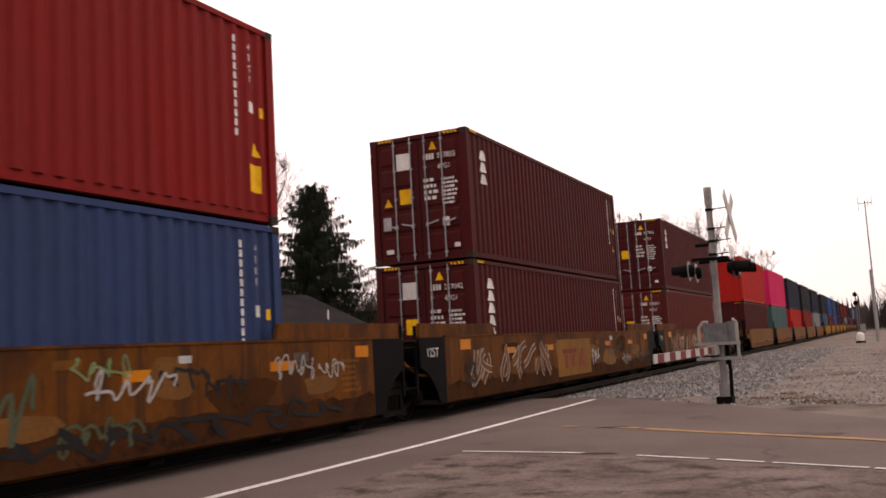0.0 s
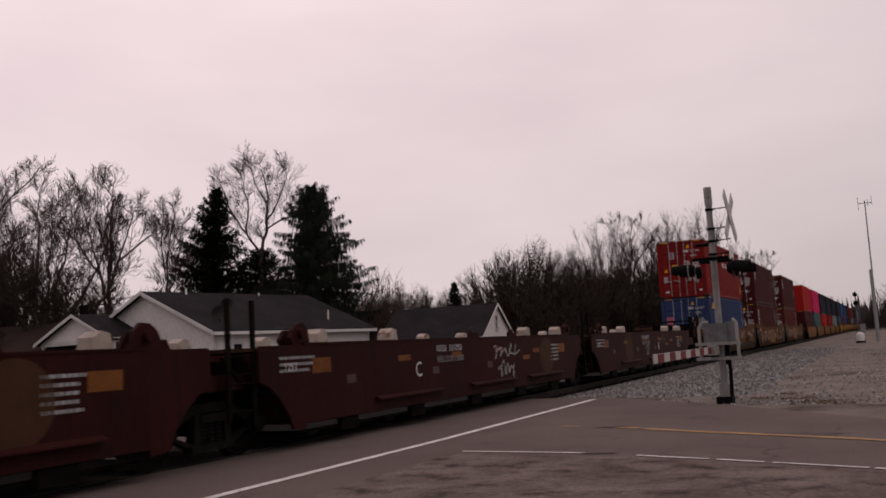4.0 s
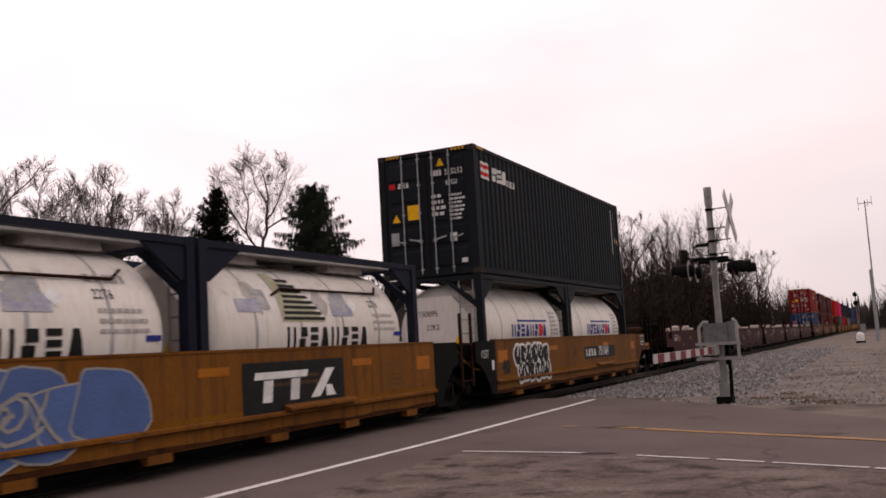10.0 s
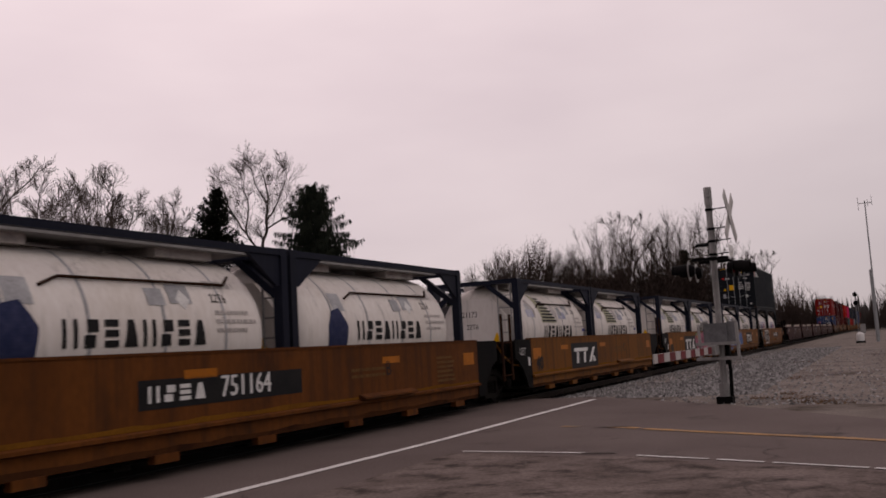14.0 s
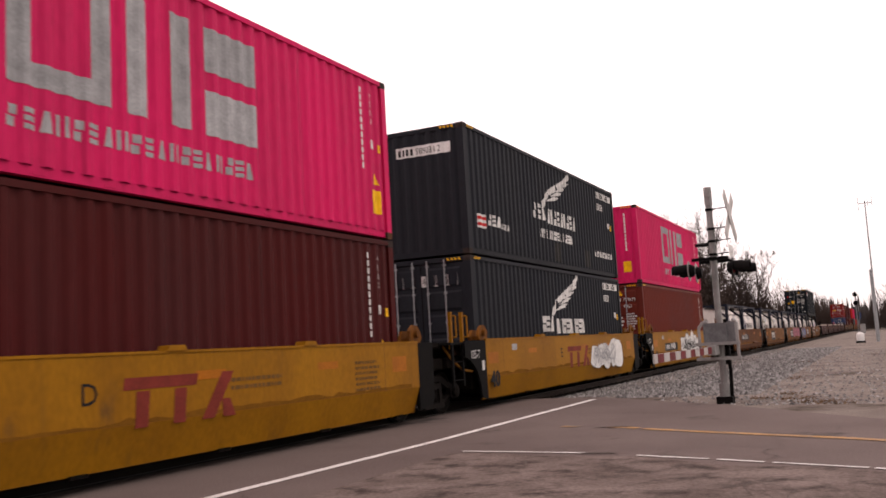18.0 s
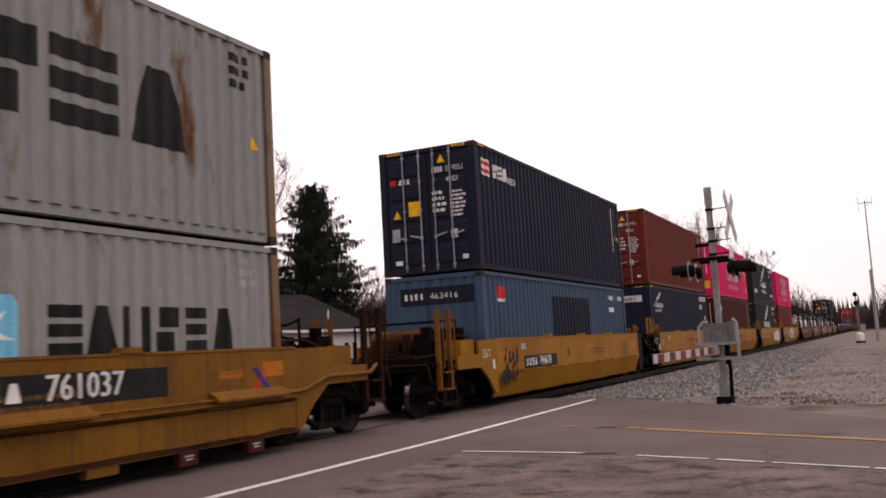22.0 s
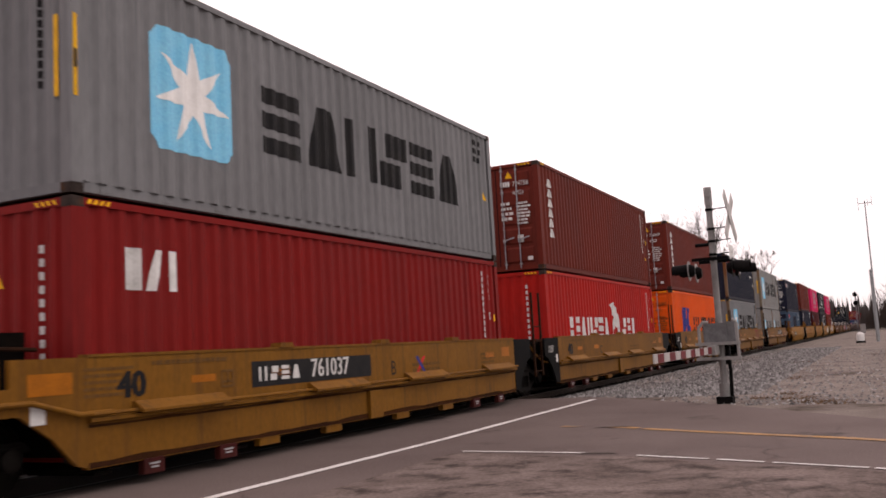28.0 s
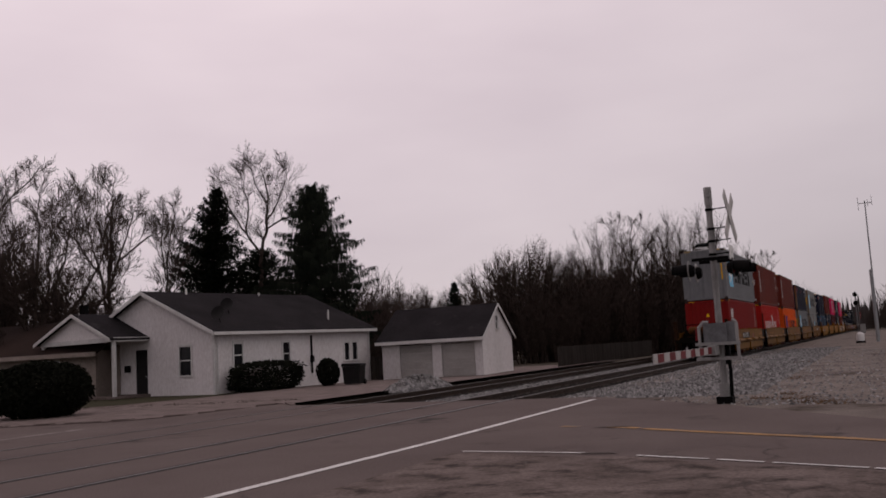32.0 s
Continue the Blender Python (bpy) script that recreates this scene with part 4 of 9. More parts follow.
def tank_container(u, z, label, style, digits, seed):
    ob = thing("tank_container", label, "tank container", "tank containers on the train")
    m = tank_meshes()
    fr, wh = PAINT["frame_blue"] if style != "slate" else PAINT["slate"], PAINT["tank_white"]
    part("barrel", m["barrel"], wh, ob)
    for y in (-1.75, -0.65, 0.55, 1.7):
        part("cladding_band", m["bands"], GREY_MARK, ob, "thin grey cladding band", at=Matrix.Translation((0, y, 0)))
    for at in (None, TURN):
        part("end_frame", m["end_frame"], fr, ob, at=at)
        part("side_rail", m["rails"], fr, ob, at=at)
    part("end_plate", m["end_plate"], wh, ob)
    part("ladder", m["ladder"], ALU_PAINT, ob)
    part("walkway", m["walkway"], ALU_PAINT, ob)
    if style != "slate":
        part("pipe", m["pipe"], RUSTY, ob)
    part("manhole", m["manhole"], GALV, ob)
    for y in (-1.6, 1.5) if style != "slate" else ():
        part("valve_box", cached(("valve_box",), lambda: Geo().box(-0.6, -0.55, 2.40, 0.62, 0.55, 2.53)), TANK_DIRT, ob, "grey spill box", at=Matrix.Translation((0, y, 0)))
    rnd = random.Random(seed)
    if style == "slate":
        curved("company_name_blocks", blocks(8, -1.1, 1.18, 2.5, 0.3, 0.22, 0.3), BLUE_MARK, ob, label="dark blue company-name blocks")
        curved("name_line", [rect(-0.7, 1.54, 2.1, 0.05)], BLUE_MARK, ob)
        curved("name_dot", [[(0.92 + 0.16 * math.cos(a * 0.5236), 1.34 + 0.16 * math.sin(a * 0.5236)) for a in range(12)]], RED_MARK, ob, 0.009, "red dot")
        curved("data_writing", lines(1.75, 1.75, 0.6, 6, 0.06, 0.05, seed), GREY_MARK, ob)
    else:
        zz = 1.12 if style == "stripes" else 1.22
        curved("company_name_blocks", blocks(8, -1.0, zz, 2.4, 0.32, 0.3, 0.26), BLACK_MARK, ob, label="black company-name blocks")
        if style == "stripes":
            curved("emblem_ground", [[(-1.1, 1.52), (0.05, 1.52), (-0.9, 2.28), (-1.1, 2.28)]], PALE_OLIVE, ob, 0.003, label="pale olive emblem ground")
            for k in range(8):
                curved("emblem_stripe", [rect(-1.05 + 0.03 * k, 1.55 + 0.085 * k, 1.1 - 0.11 * k, 0.048)], BLACK_MARK, ob, label="dark emblem stripe")
            curved("sticker", [rect(0.3, 1.62, 0.62, 0.2)], SMUDGED_BLUE, ob, 0.005, "faded blue sticker")
            curved("sticker", [rect(-2.1, 1.66, 0.5, 0.19)], SMUDGED_BLUE, ob, 0.005, "faded blue sticker")
            curved("small_mark", [rect(2.25, 1.28, 0.26, 0.07)], BLUE_MARK, ob, 0.005)
            curved("cleaned_patch", [[(-0.2, 1.85), (0.1, 1.6), (0.25, 1.8), (0.05, 2.1)]], TANK_DIRT, ob, 0.004, "grey smeared patch")
            curved("cleaned_patch", [[(-1.85, 1.9), (-1.55, 1.62), (-1.4, 1.85), (-1.6, 2.12), (-1.8, 2.1)]], TANK_DIRT, ob, 0.004, "grey smeared patch")
        else:
            curved("sail_emblem", [[(-1.9, 1.1), (-1.35, 1.1), (-1.3, 1.45), (-1.5, 1.75), (-1.75, 1.7), (-1.9, 1.45)]], SAIL_BLUE, ob, label="dark blue sail emblem")
        curved("data_writing", lines(1.5, 1.98, 0.75, 1, 0.10, 0.06, seed) + lines(1.55, 1.62, 0.85, 3, 0.05, 0.07, seed), TANK_DIRT, ob)
        curved("type_code", letters("22T6", 1.52, 1.78, 0.17, 0.9), BLACK_MARK, ob)
        curved("placard", [rect(0.35, 1.72, 0.3, 0.22)], GREY_MARK, ob)
        curved("placard", [[(0.85, 1.8), (0.98, 1.93), (1.11, 1.8), (0.98, 1.67)]], WHITE_MARK, ob)
        curved("dirt_patch", [rect(rnd.uniform(-2, -1.2), 1.7, 0.35, 0.3), rect(rnd.uniform(0.2, 1.2), 1.75, 0.4, 0.25)], GREY_MARK, ob, 0.004)
    mark("number", letters(digits, -0.45, 1.72, 0.2, 0.85), BLACK_MARK, ob, -3.029 + 0.15, side="y")
    mark("type_code", letters("22K2" if style == "slate" else "22T6", -0.25, 1.42, 0.18, 0.85), BLACK_MARK, ob, -3.029 + 0.15, side="y")
    mark("warning_triangle", [triangle(0.38, 1.0, 0.34)], YELLOW_MARK, ob, -3.029 + 0.15, side="y", label="yellow warning triangle")
    mark("plate", [rect(-0.6, 0.6, 0.5, 0.28)], BLUE_MARK, ob, -3.029 + 0.15, side="y")
    return ride(ob, u, TRACK, z)


# -- well cars --
def blob(rnd, y, z, w, h, n=14):
    """A soft rounded letter-like shape with no meaning."""
    ph = rnd.uniform(0, 6.28)
    return [(y + w / 2 * math.copysign(abs(math.cos(t)) ** 0.7, math.cos(t)) * (1 + 0.16 * math.sin(3 * t + ph)), z + h / 2 * math.copysign(abs(math.sin(t)) ** 0.7, math.sin(t)) * (1 + 0.12 * math.sin(2 * t + ph))) for t in (2 * math.pi * i / n for i in range(n))]


def spray(car, face, y, z, w, h, count, fill, edge, seed, inner=None, rim=0.07):
    """Sprayed lettering as plain rounded shapes: a rim, a fill and a few strokes."""
    rnd = random.Random(seed)
    cell = w / count
    rims, fills, strokes = [], [], []
    for i in range(count):
        cy, cz = y + (i + 0.5) * cell, z + rnd.uniform(-0.06, 0.06) * h
        ww, hh = cell * rnd.uniform(1.0, 1.2), h * rnd.uniform(0.82, 1.0)
        keep = rnd.getstate()
        rims.append(blob(rnd, cy, cz, ww + rim, hh + rim))
        rnd.setstate(keep)
        fills.append(blob(rnd, cy, cz, ww * 0.92, hh * 0.92))
        for k in range(2):
            a = cy + rnd.uniform(-0.28, 0.22) * ww
            b = cz + rnd.uniform(-0.3, 0.1) * hh
            lean = rnd.uniform(-0.12, 0.12)
            strokes.append([(a, b), (a + 0.05, b), (a + 0.05 + lean, b + hh * 0.38), (a + lean, b + hh * 0.38)])
    mark("graffiti_rim", rims, edge, car, face, lift=0.004, label="sprayed graffiti outline", stagger=0.0002)
    mark("graffiti_fill", fills, fill, car, face, lift=0.008, label="sprayed graffiti", stagger=0.0004)
    mark("graffiti_stroke", strokes, inner or edge, car, face, lift=0.013, stagger=0.0002)


def ribbon(pts, half, x):
    """A flat band along a line of points on the car's side."""
    g = Geo()
    k = len(pts) - 1
    for i, p in enumerate(pts):
        d = pts[min(i + 1, k)] - pts[max(i - 1, 0)]
        d = Vector((-d.y, d.x)).normalized() * half
        g.v += [(x, p.x - d.x, p.y - d.y), (x, p.x + d.x, p.y + d.y)]
        if i:
            j = 2 * i
            g.f.append((j - 2, j - 1, j + 1, j))
    return g


def wild(car, face, y, z, w, h, count, fill, edge, seed, thick=0.15, rim=0.035):
    """Interlocked sprayed strokes with a rim: meaningless bent bars, wider than a tag."""
    rnd = random.Random(seed)
    for i in range(count):
        cy = y + (i + 0.5) * w / count
        for k in range(2):
            a, b = rnd.uniform(-0.5, 0.5), rnd.uniform(-0.42, 0.42)
            ctrl = []
            for s in range(4):
                ctrl.append(Vector((cy + (a + rnd.uniform(-0.35, 0.35)) * w / count, z + h * min(max(b + (s - 1.5) * rnd.uniform(0.1, 0.32) * (1 if k else -1), -0.42), 0.42))))
                a, b = a + rnd.uniform(-0.25, 0.35), b * 0.6
            pts = []
            for s in range(13):
                t = s / 12
                q = [(1 - t) ** 3, 3 * t * (1 - t) ** 2, 3 * t * t * (1 - t), t ** 3]
                pts.append(sum((c * f for c, f in zip(ctrl, q)), Vector((0, 0))))
            lift = face + 0.004 + 0.0008 * (2 * i + k)
            th = thick * rnd.uniform(0.6, 1.1)
            for nm, m, wd, up in (("graffiti_outline", edge, th / 2 + rim, 0.0), ("graffiti_letter", fill, th / 2, 0.0004)):
                g = ribbon(pts, wd, lift + up)
                me = bpy.data.meshes.new(nm)
                me.from_pydata(g.v, [], g.f)
                part(nm, me, m, car, "sprayed graffiti stroke")


def piece(car, face, y, z, w, h, count, fill, edge, seed, rim=0.05):
    """A big sprayed piece: overlapping soft shapes with a rim, crossed by loose lines."""
    rnd = random.Random(seed)
    for i in range(count):
        cy, cz = y + (i + 0.5) * w / count + rnd.uniform(-0.1, 0.1), z + rnd.uniform(-0.12, 0.12) * h
        ww, hh = w / count * rnd.uniform(1.3, 2.0), h * rnd.uniform(0.55, 1.0)
        keep = rnd.getstate()
        mark("graffiti_outline", [blob(rnd, cy, cz, ww + rim, hh + rim, 18)], edge, car, face, lift=0.004 + 0.0003 * i, label="sprayed graffiti outline")
        rnd.setstate(keep)
        mark("graffiti_letter", [blob(rnd, cy, cz, ww, hh, 18)], fill, car, face, lift=0.0042 + 0.0003 * i, label="sprayed graffiti")
    for k in range(3):
        a = rnd.uniform(0, 0.25) * w
        scrawl(car, face + 0.005, y + a, z - h * rnd.uniform(0.3, 0.45), w * rnd.uniform(0.6, 0.8), h * rnd.uniform(0.6, 0.85), edge, seed + 7 * k, int(4 + w), 0.022)


def scrawl(car, face, y, z, w, h, mat, seed, n=9, thick=0.022):
    """A sprayed tag: one looping line of paint."""
    rnd = random.Random(seed)
    k = n * 7
    f1, f2, p1, p2 = rnd.uniform(0.85, 1.15), rnd.uniform(1.7, 2.4), rnd.uniform(0, 6.28), rnd.uniform(0, 6.28)
    pts = []
    for i in range(k + 1):
        t = i / k
        a = 2 * math.pi * n * 0.5 * t
        pts.append(Vector((y + w * t + 0.55 * w / n * math.sin(a * f1 + p1) + 0.3 * w / n * math.sin(a * f2), z + h / 2 + h * 0.36 * math.cos(a + p2) * (0.6 + 0.4 * math.sin(a * 0.37 + p1)) + h * 0.16 * math.sin(a * f2 + p1))))
    g = Geo()
    for i, p in enumerate(pts):
        d = (pts[min(i + 1, k)] - pts[max(i - 1, 0)])
        d = Vector((-d.y, d.x)).normalized() * thick
        lift = face + 0.006 + 0.00004 * i
        g.v += [(lift, p.x - d.x, p.y - d.y), (lift, p.x + d.x, p.y + d.y)]
        if i:
            j = 2 * i
            g.f.append((j - 2, j - 1, j + 1, j))
    me = bpy.data.meshes.new("graffiti_tag")
    me.from_pydata(g.v, [], g.f)
    return part("graffiti_tag", me, mat, car, "thin sprayed tag")


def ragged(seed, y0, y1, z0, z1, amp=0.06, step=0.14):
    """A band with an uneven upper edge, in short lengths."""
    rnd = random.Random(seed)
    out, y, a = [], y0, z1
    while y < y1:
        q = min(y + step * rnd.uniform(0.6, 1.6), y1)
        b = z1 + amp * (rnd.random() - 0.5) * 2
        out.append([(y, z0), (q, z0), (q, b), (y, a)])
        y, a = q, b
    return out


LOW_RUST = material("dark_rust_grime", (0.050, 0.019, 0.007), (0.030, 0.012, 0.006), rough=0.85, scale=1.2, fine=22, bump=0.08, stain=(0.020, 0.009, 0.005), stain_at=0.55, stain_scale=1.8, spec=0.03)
ROAD_DIRT = material("brown_road_dirt", (0.165, 0.070, 0.008), (0.12, 0.050, 0.007), rough=0.8, scale=1.5, fine=22, bump=0.05, spec=0.04)
FACE = 1.48
STYLES = {
    # paint, end paint, half length of the sides, height of the top edge
    "smooth": (CAR_YELLOW, BLACK, 6.15, 1.44), "shelf": (CAR_TAN, BLACK, 6.15, 1.43), "tank": (CAR_OCHRE, BLACK, 6.15, 1.42),
    "oxide": (CAR_RED, CAR_RED, 6.15, 1.48), "long": (CAR_RUST, BLACK, 8.3, 1.53),
}


AHEAD = 0.28         # the smooth wells reach further at their front end
PAD_MAROON = material("dark_maroon_pad", (0.055, 0.009, 0.008), (0.035, 0.007, 0.006), rough=0.7, scale=5, fine=30, bump=0.05)


def side_mesh(style):
    half, top = STYLES[style][2], STYLES[style][3]
    g = Geo()
    if style == "smooth":
        o = [(FACE, top), (FACE, 0.66), (1.34, 0.20), (1.29, 0.20), (1.42, 0.66), (1.42, top)]
    elif style == "shelf":
        o = [(FACE, top), (FACE, 0.80), (FACE + 0.06, 0.79), (FACE + 0.06, 0.75), (FACE - 0.01, 0.73), (FACE - 0.01, 0.26), (1.38, 0.26), (1.38, top)]
    elif style == "tank":
        o = [(FACE, top), (FACE, 0.58), (FACE + 0.05, 0.56), (FACE + 0.05, 0.52), (FACE - 0.02, 0.50), (FACE - 0.02, 0.28), (1.38, 0.28), (1.38, top)]
    elif style == "oxide":
        o = [(FACE, top), (FACE, 0.36), (1.40, 0.34), (1.38, 0.34), (1.38, top)]
    else:
        o = [(FACE, top), (FACE, 0.30), (1.40, 0.26), (1.38, 0.26), (1.38, top)]
    g.prism(o, 1, -half, half + (AHEAD if style == "smooth" else 0.0))
    return g


def end_side_mesh(style, way=-1):
    """The dark side plate beyond the end of the well, cut away over the truck; y runs outwards from the well's end."""
    top = STYLES[style][3]
    if style == "smooth" and way == 1:
        o = [(0.0, top), (0.60, top), (0.60, 0.42), (0.48, 0.30), (0.0, 0.24)]
    elif style == "smooth":
        o = [(0.0, top), (1.02, top), (1.06, top - 0.05), (1.06, 1.12), (0.86, 1.06), (0.64, 0.94), (0.46, 0.76), (0.34, 0.52), (0.29, 0.26), (0.0, 0.22)]
    else:
        o = [(0.0, top), (1.02, top), (1.06, top - 0.05), (1.06, 1.0), (0.84, 0.92), (0.60, 0.74), (0.40, 0.50), (0.30, 0.30), (0.0, 0.28)]
    return Geo().prism(o, 0, FACE - 0.05, FACE)


def outer_side_mesh(style):
    """The outer end of a car: the side carried on in yellow over the truck."""
    top = STYLES[style][3]
    o = [(0.0, top), (0.95, top), (0.95, top - 0.28), (2.0, top - 0.30), (2.0, 0.88), (0.85, 0.88), (0.45, 0.62), (0.15, 0.32), (0.0, 0.28)]
    return Geo().prism(o, 0, FACE - 0.06, FACE)


def ladder_geo(x, y0, y1, z0, z1, rungs, r=0.022):
    g = Geo()
    for y in (y0, y1):
        g.box(x - 0.02, y - 0.035, z0, x + 0.02, y + 0.035, z1)
    for k in range(rungs):
        z = z0 + 0.12 + k * 0.36
        g.tube((x, y0, z), (x, y1, z), 0.014, 6)
    return g


def well_car(u, style, label, front="joint", rear="joint", decorate=None, coat=None):
    """One unit of an articulated well car; its well's middle at u. joint: shared truck; coupler: the outer end of the car."""
    paint, end_paint, half, top = STYLES[style]
    paint = coat or paint
    car = thing("well_car", label, "railway wagon", "well cars of the train")
    side = cached(("side_sill", style), lambda: side_mesh(style))
    chord = cached(("top_chord", style), lambda: Geo().box(FACE - 0.13, -half, top - 0.002, FACE + 0.012, half + (AHEAD if style == "smooth" else 0.0), top + 0.03))
    for at in (None, TURN):
        part("side_sill", side, paint, car, at=None if at is None else FLIP_X)
        part("top_chord", chord, paint, car, at=None if at is None else FLIP_X)
    # plate added across the well to keep light off the ground below
    part("well_floor", cached(("well_floor", style), lambda: Geo().box(-1.34, -half, 0.215, 1.34, half, 0.255)), GRIME, car, "added dark plate that deepens the shade under the well")
    beams = cached(("cross_beam",), lambda: Geo().box(-1.38, -0.12, 0.17, 1.38, 0.12, 0.21))
    n = 6 if half < 7 else 8
    for k in range(n):
        part("cross_beam", beams, GRIME, car, at=Matrix.Translation((0, -half + 0.3 + k * (2 * half - 0.6) / (n - 1), 0)))
    if style == "shelf":
        flap = cached(("step_flap",), lambda: Geo().prism([(FACE, 0.925), (FACE + 0.03, 0.925), (FACE + 0.17, 0.83), (FACE + 0.17, 0.80), (FACE, 0.82)], 1, -0.75, 0.75))
        pad = cached(("jacking_pad",), lambda: Geo().box(FACE - 0.08, -0.16, 0.10, FACE + 0.01, 0.16, 0.27))
        tube = cached(("train_line",), lambda: Geo().tube((FACE + 0.07, -half, 0.83), (FACE + 0.07, half, 0.83), 0.022, 6))
        for y in (-4.76, -1.33, 1.62, 5.04):
            part("step_flap", flap, paint, car, at=Matrix.Translation((0, y, 0)))
        for y in (-5.2, -3.9, 3.9, 5.2):
            p = part("jacking_pad", pad, PAD_MAROON, car, "maroon jacking pad", at=Matrix.Translation((0, y, 0)))
            mark("pad_writing", [rect(-0.08, 0.20, 0.16, 0.022), rect(-0.06, 0.16, 0.12, 0.022)], GREY_MARK, p, FACE + 0.01)
        part("train_line", tube, paint, car)
        rib = cached(("side_rib",), lambda: Geo().box(FACE - 0.008, -0.2, 0.26, FACE + 0.05, 0.2, 0.70))
        for y in (-0.2,):
            part("side_rib", rib, paint, car, at=Matrix.Translation((0, y, 0)))
        foot = cached(("sill_foot",), lambda: Geo().box(1.36, -0.22, 0.16, FACE - 0.02, 0.22, 0.262))
        for y in (-3.0, -1.4, 0.8, 2.6):
            part("sill_foot", foot, paint, car, at=Matrix.Translation((0, y, 0)))
    elif style == "tank":
        foot = cached(("sill_foot", "t"), lambda: Geo().box(1.36, -0.2, 0.18, FACE - 0.01, 0.2, 0.285))
        for y in (-4.8, -2.9, -1.0, 1.3, 3.2, 5.2):
            part("sill_foot", foot, paint, car, at=Matrix.Translation((0, y, 0)))
        step = cached(("step_ledge",), lambda: Geo().prism([(FACE, 0.66), (FACE + 0.13, 0.61), (FACE + 0.13, 0.58), (FACE, 0.58)], 1, -0.9, 0.9))
        for y in (2.3,):
            part("step_ledge", step, paint, car, at=Matrix.Translation((0, y, 0)))
    elif style == "oxide":
        foot = cached(("sill_foot", "o"), lambda: Geo().box(1.36, -0.25, 0.16, FACE - 0.03, 0.25, 0.345))
        for y in (-4.9, -2.6, 0.0, 2.6, 4.9):
            part("sill_foot", foot, GRIME, car, at=Matrix.Translation((0, y, 0)))
        ledge = cached(("step_ledge", "o"), lambda: Geo().prism([(FACE, 0.60), (FACE + 0.10, 0.56), (FACE + 0.10, 0.535), (FACE, 0.535)], 1, -1.25, 1.25))
        for y in (-2.9, 0.9, 4.2):
            part("step_ledge", ledge, paint, car, at=Matrix.Translation((0, y, 0)))
    # guides on the top edge
    if style in ("smooth", "shelf", "oxide"):
        g = cached(("guide", style), lambda: Geo().prism([(-0.17, top + 0.025), (0.17, top + 0.025), (0.13, top + 0.09), (-0.13, top + 0.09)], 0, FACE - 0.14, FACE + 0.03) if style != "oxide" else Geo().prism([(-0.15, top + 0.02), (0.15, top + 0.02), (0.10, top + 0.20), (-0.02, top + 0.23), (-0.13, top + 0.16)], 0, FACE - 0.26, FACE - 0.02))
        spots = (-2.6, 0.2, 3.0) if style != "oxide" else (-5.6, -3.4, 3.2, 5.5)
        gm = paint if style != "oxide" else material_cache("guide_cream", (0.36, 0.30, 0.26))
        for y in spots:
            for s in (1, -1):
                part("guide", g, gm, car, "" if style != "oxide" else "pale worn container guide", at=Matrix.Translation((0, y, 0)) if s == 1 else Matrix.Translation((0, y, 0)) @ FLIP_X)
    # the two ends
    for way, kind in ((1, front), (-1, rear)):
        turn = Matrix.Identity(4) if way == 1 else TURN
        put = turn @ Matrix.Translation((0, half + (AHEAD if style == "smooth" and way == 1 else 0.0), 0))
        near = put if way == 1 else put @ FLIP_X
        deck_z = top - 0.02
        if kind == "joint":
            es = cached(("end_side", style, way), lambda: end_side_mesh(style, way))
            for flip in (Matrix.Identity(4), FLIP_X):
                part("end_side", es, end_paint, car, "black end plate" if end_paint is BLACK else "", at=put @ flip)
            bulk_paint = end_paint if style == "oxide" else GRIME
            part("bulkhead", cached(("bulkhead", style), lambda: Geo().box(-FACE + 0.05, 0.02, 0.35, FACE - 0.05, 0.07, top - 0.03)), bulk_paint, car, at=put)
            part("draft_sill", cached(("draft_sill", style), lambda: Geo().box(-0.55, 0.07, 0.50, 0.55, 1.72, 1.05)), bulk_paint, car, at=put)
            part("bolster", cached(("bolster", style), lambda: Geo().box(-1.25, 0.5, 0.92, 1.25, 1.45, 1.12)), bulk_paint, car, at=put)
            part("end_deck", cached(("end_deck", style), lambda: Geo().box(-1.05, 0.07, 1.0, 1.05, 1.0, 1.30)), bulk_paint, car, at=put)
            part("cross_beam", cached(("cross_beam", style), lambda: Geo().box(-1.42, 0.72, top - 0.09, 1.42, 0.98, top - 0.02)), bulk_paint, car, at=put)
            for x in (-1.1, 1.1):
                part("end_post", cached(("end_post", style, x), lambda: Geo().box(x - 0.2, 0.07, 0.45, x + 0.2, 0.45, 1.3)), bulk_paint, car, at=put)
                part("deck_strut", cached(("deck_strut", style, x), lambda: Geo().box(0.82 * x - 0.05, 0.07, 0.9, 0.82 * x + 0.05, 0.9, top - 0.06)), bulk_paint, car, at=put)
            cone = cached(("end_bracket", style), lambda: Geo().prism([(-0.22, top), (0.20, top), (0.26, top + 0.10), (0.20, top + 0.22), (0.08, top + 0.31), (-0.06, top + 0.32), (-0.18, top + 0.22)], 0, FACE - 0.10, FACE - 0.04).prism([(-0.22, top), (0.20, top), (0.24, top + 0.08), (0.12, top + 0.22), (-0.10, top + 0.22)], 0, FACE - 0.30, FACE - 0.24).box(FACE - 0.26, -0.16, top + 0.02, FACE - 0.08, 0.14, top + 0.09).tube((FACE - 0.04, 0.02, top + 0.16), (FACE + 0.03, 0.02, top + 0.16), 0.07, 12))
            if style in ("smooth", "oxide"):
                for flip in (Matrix.Identity(4), FLIP_X):
                    part("end_bracket", cone, CAR_OCHRE if style == "smooth" else paint, car, at=put @ flip)
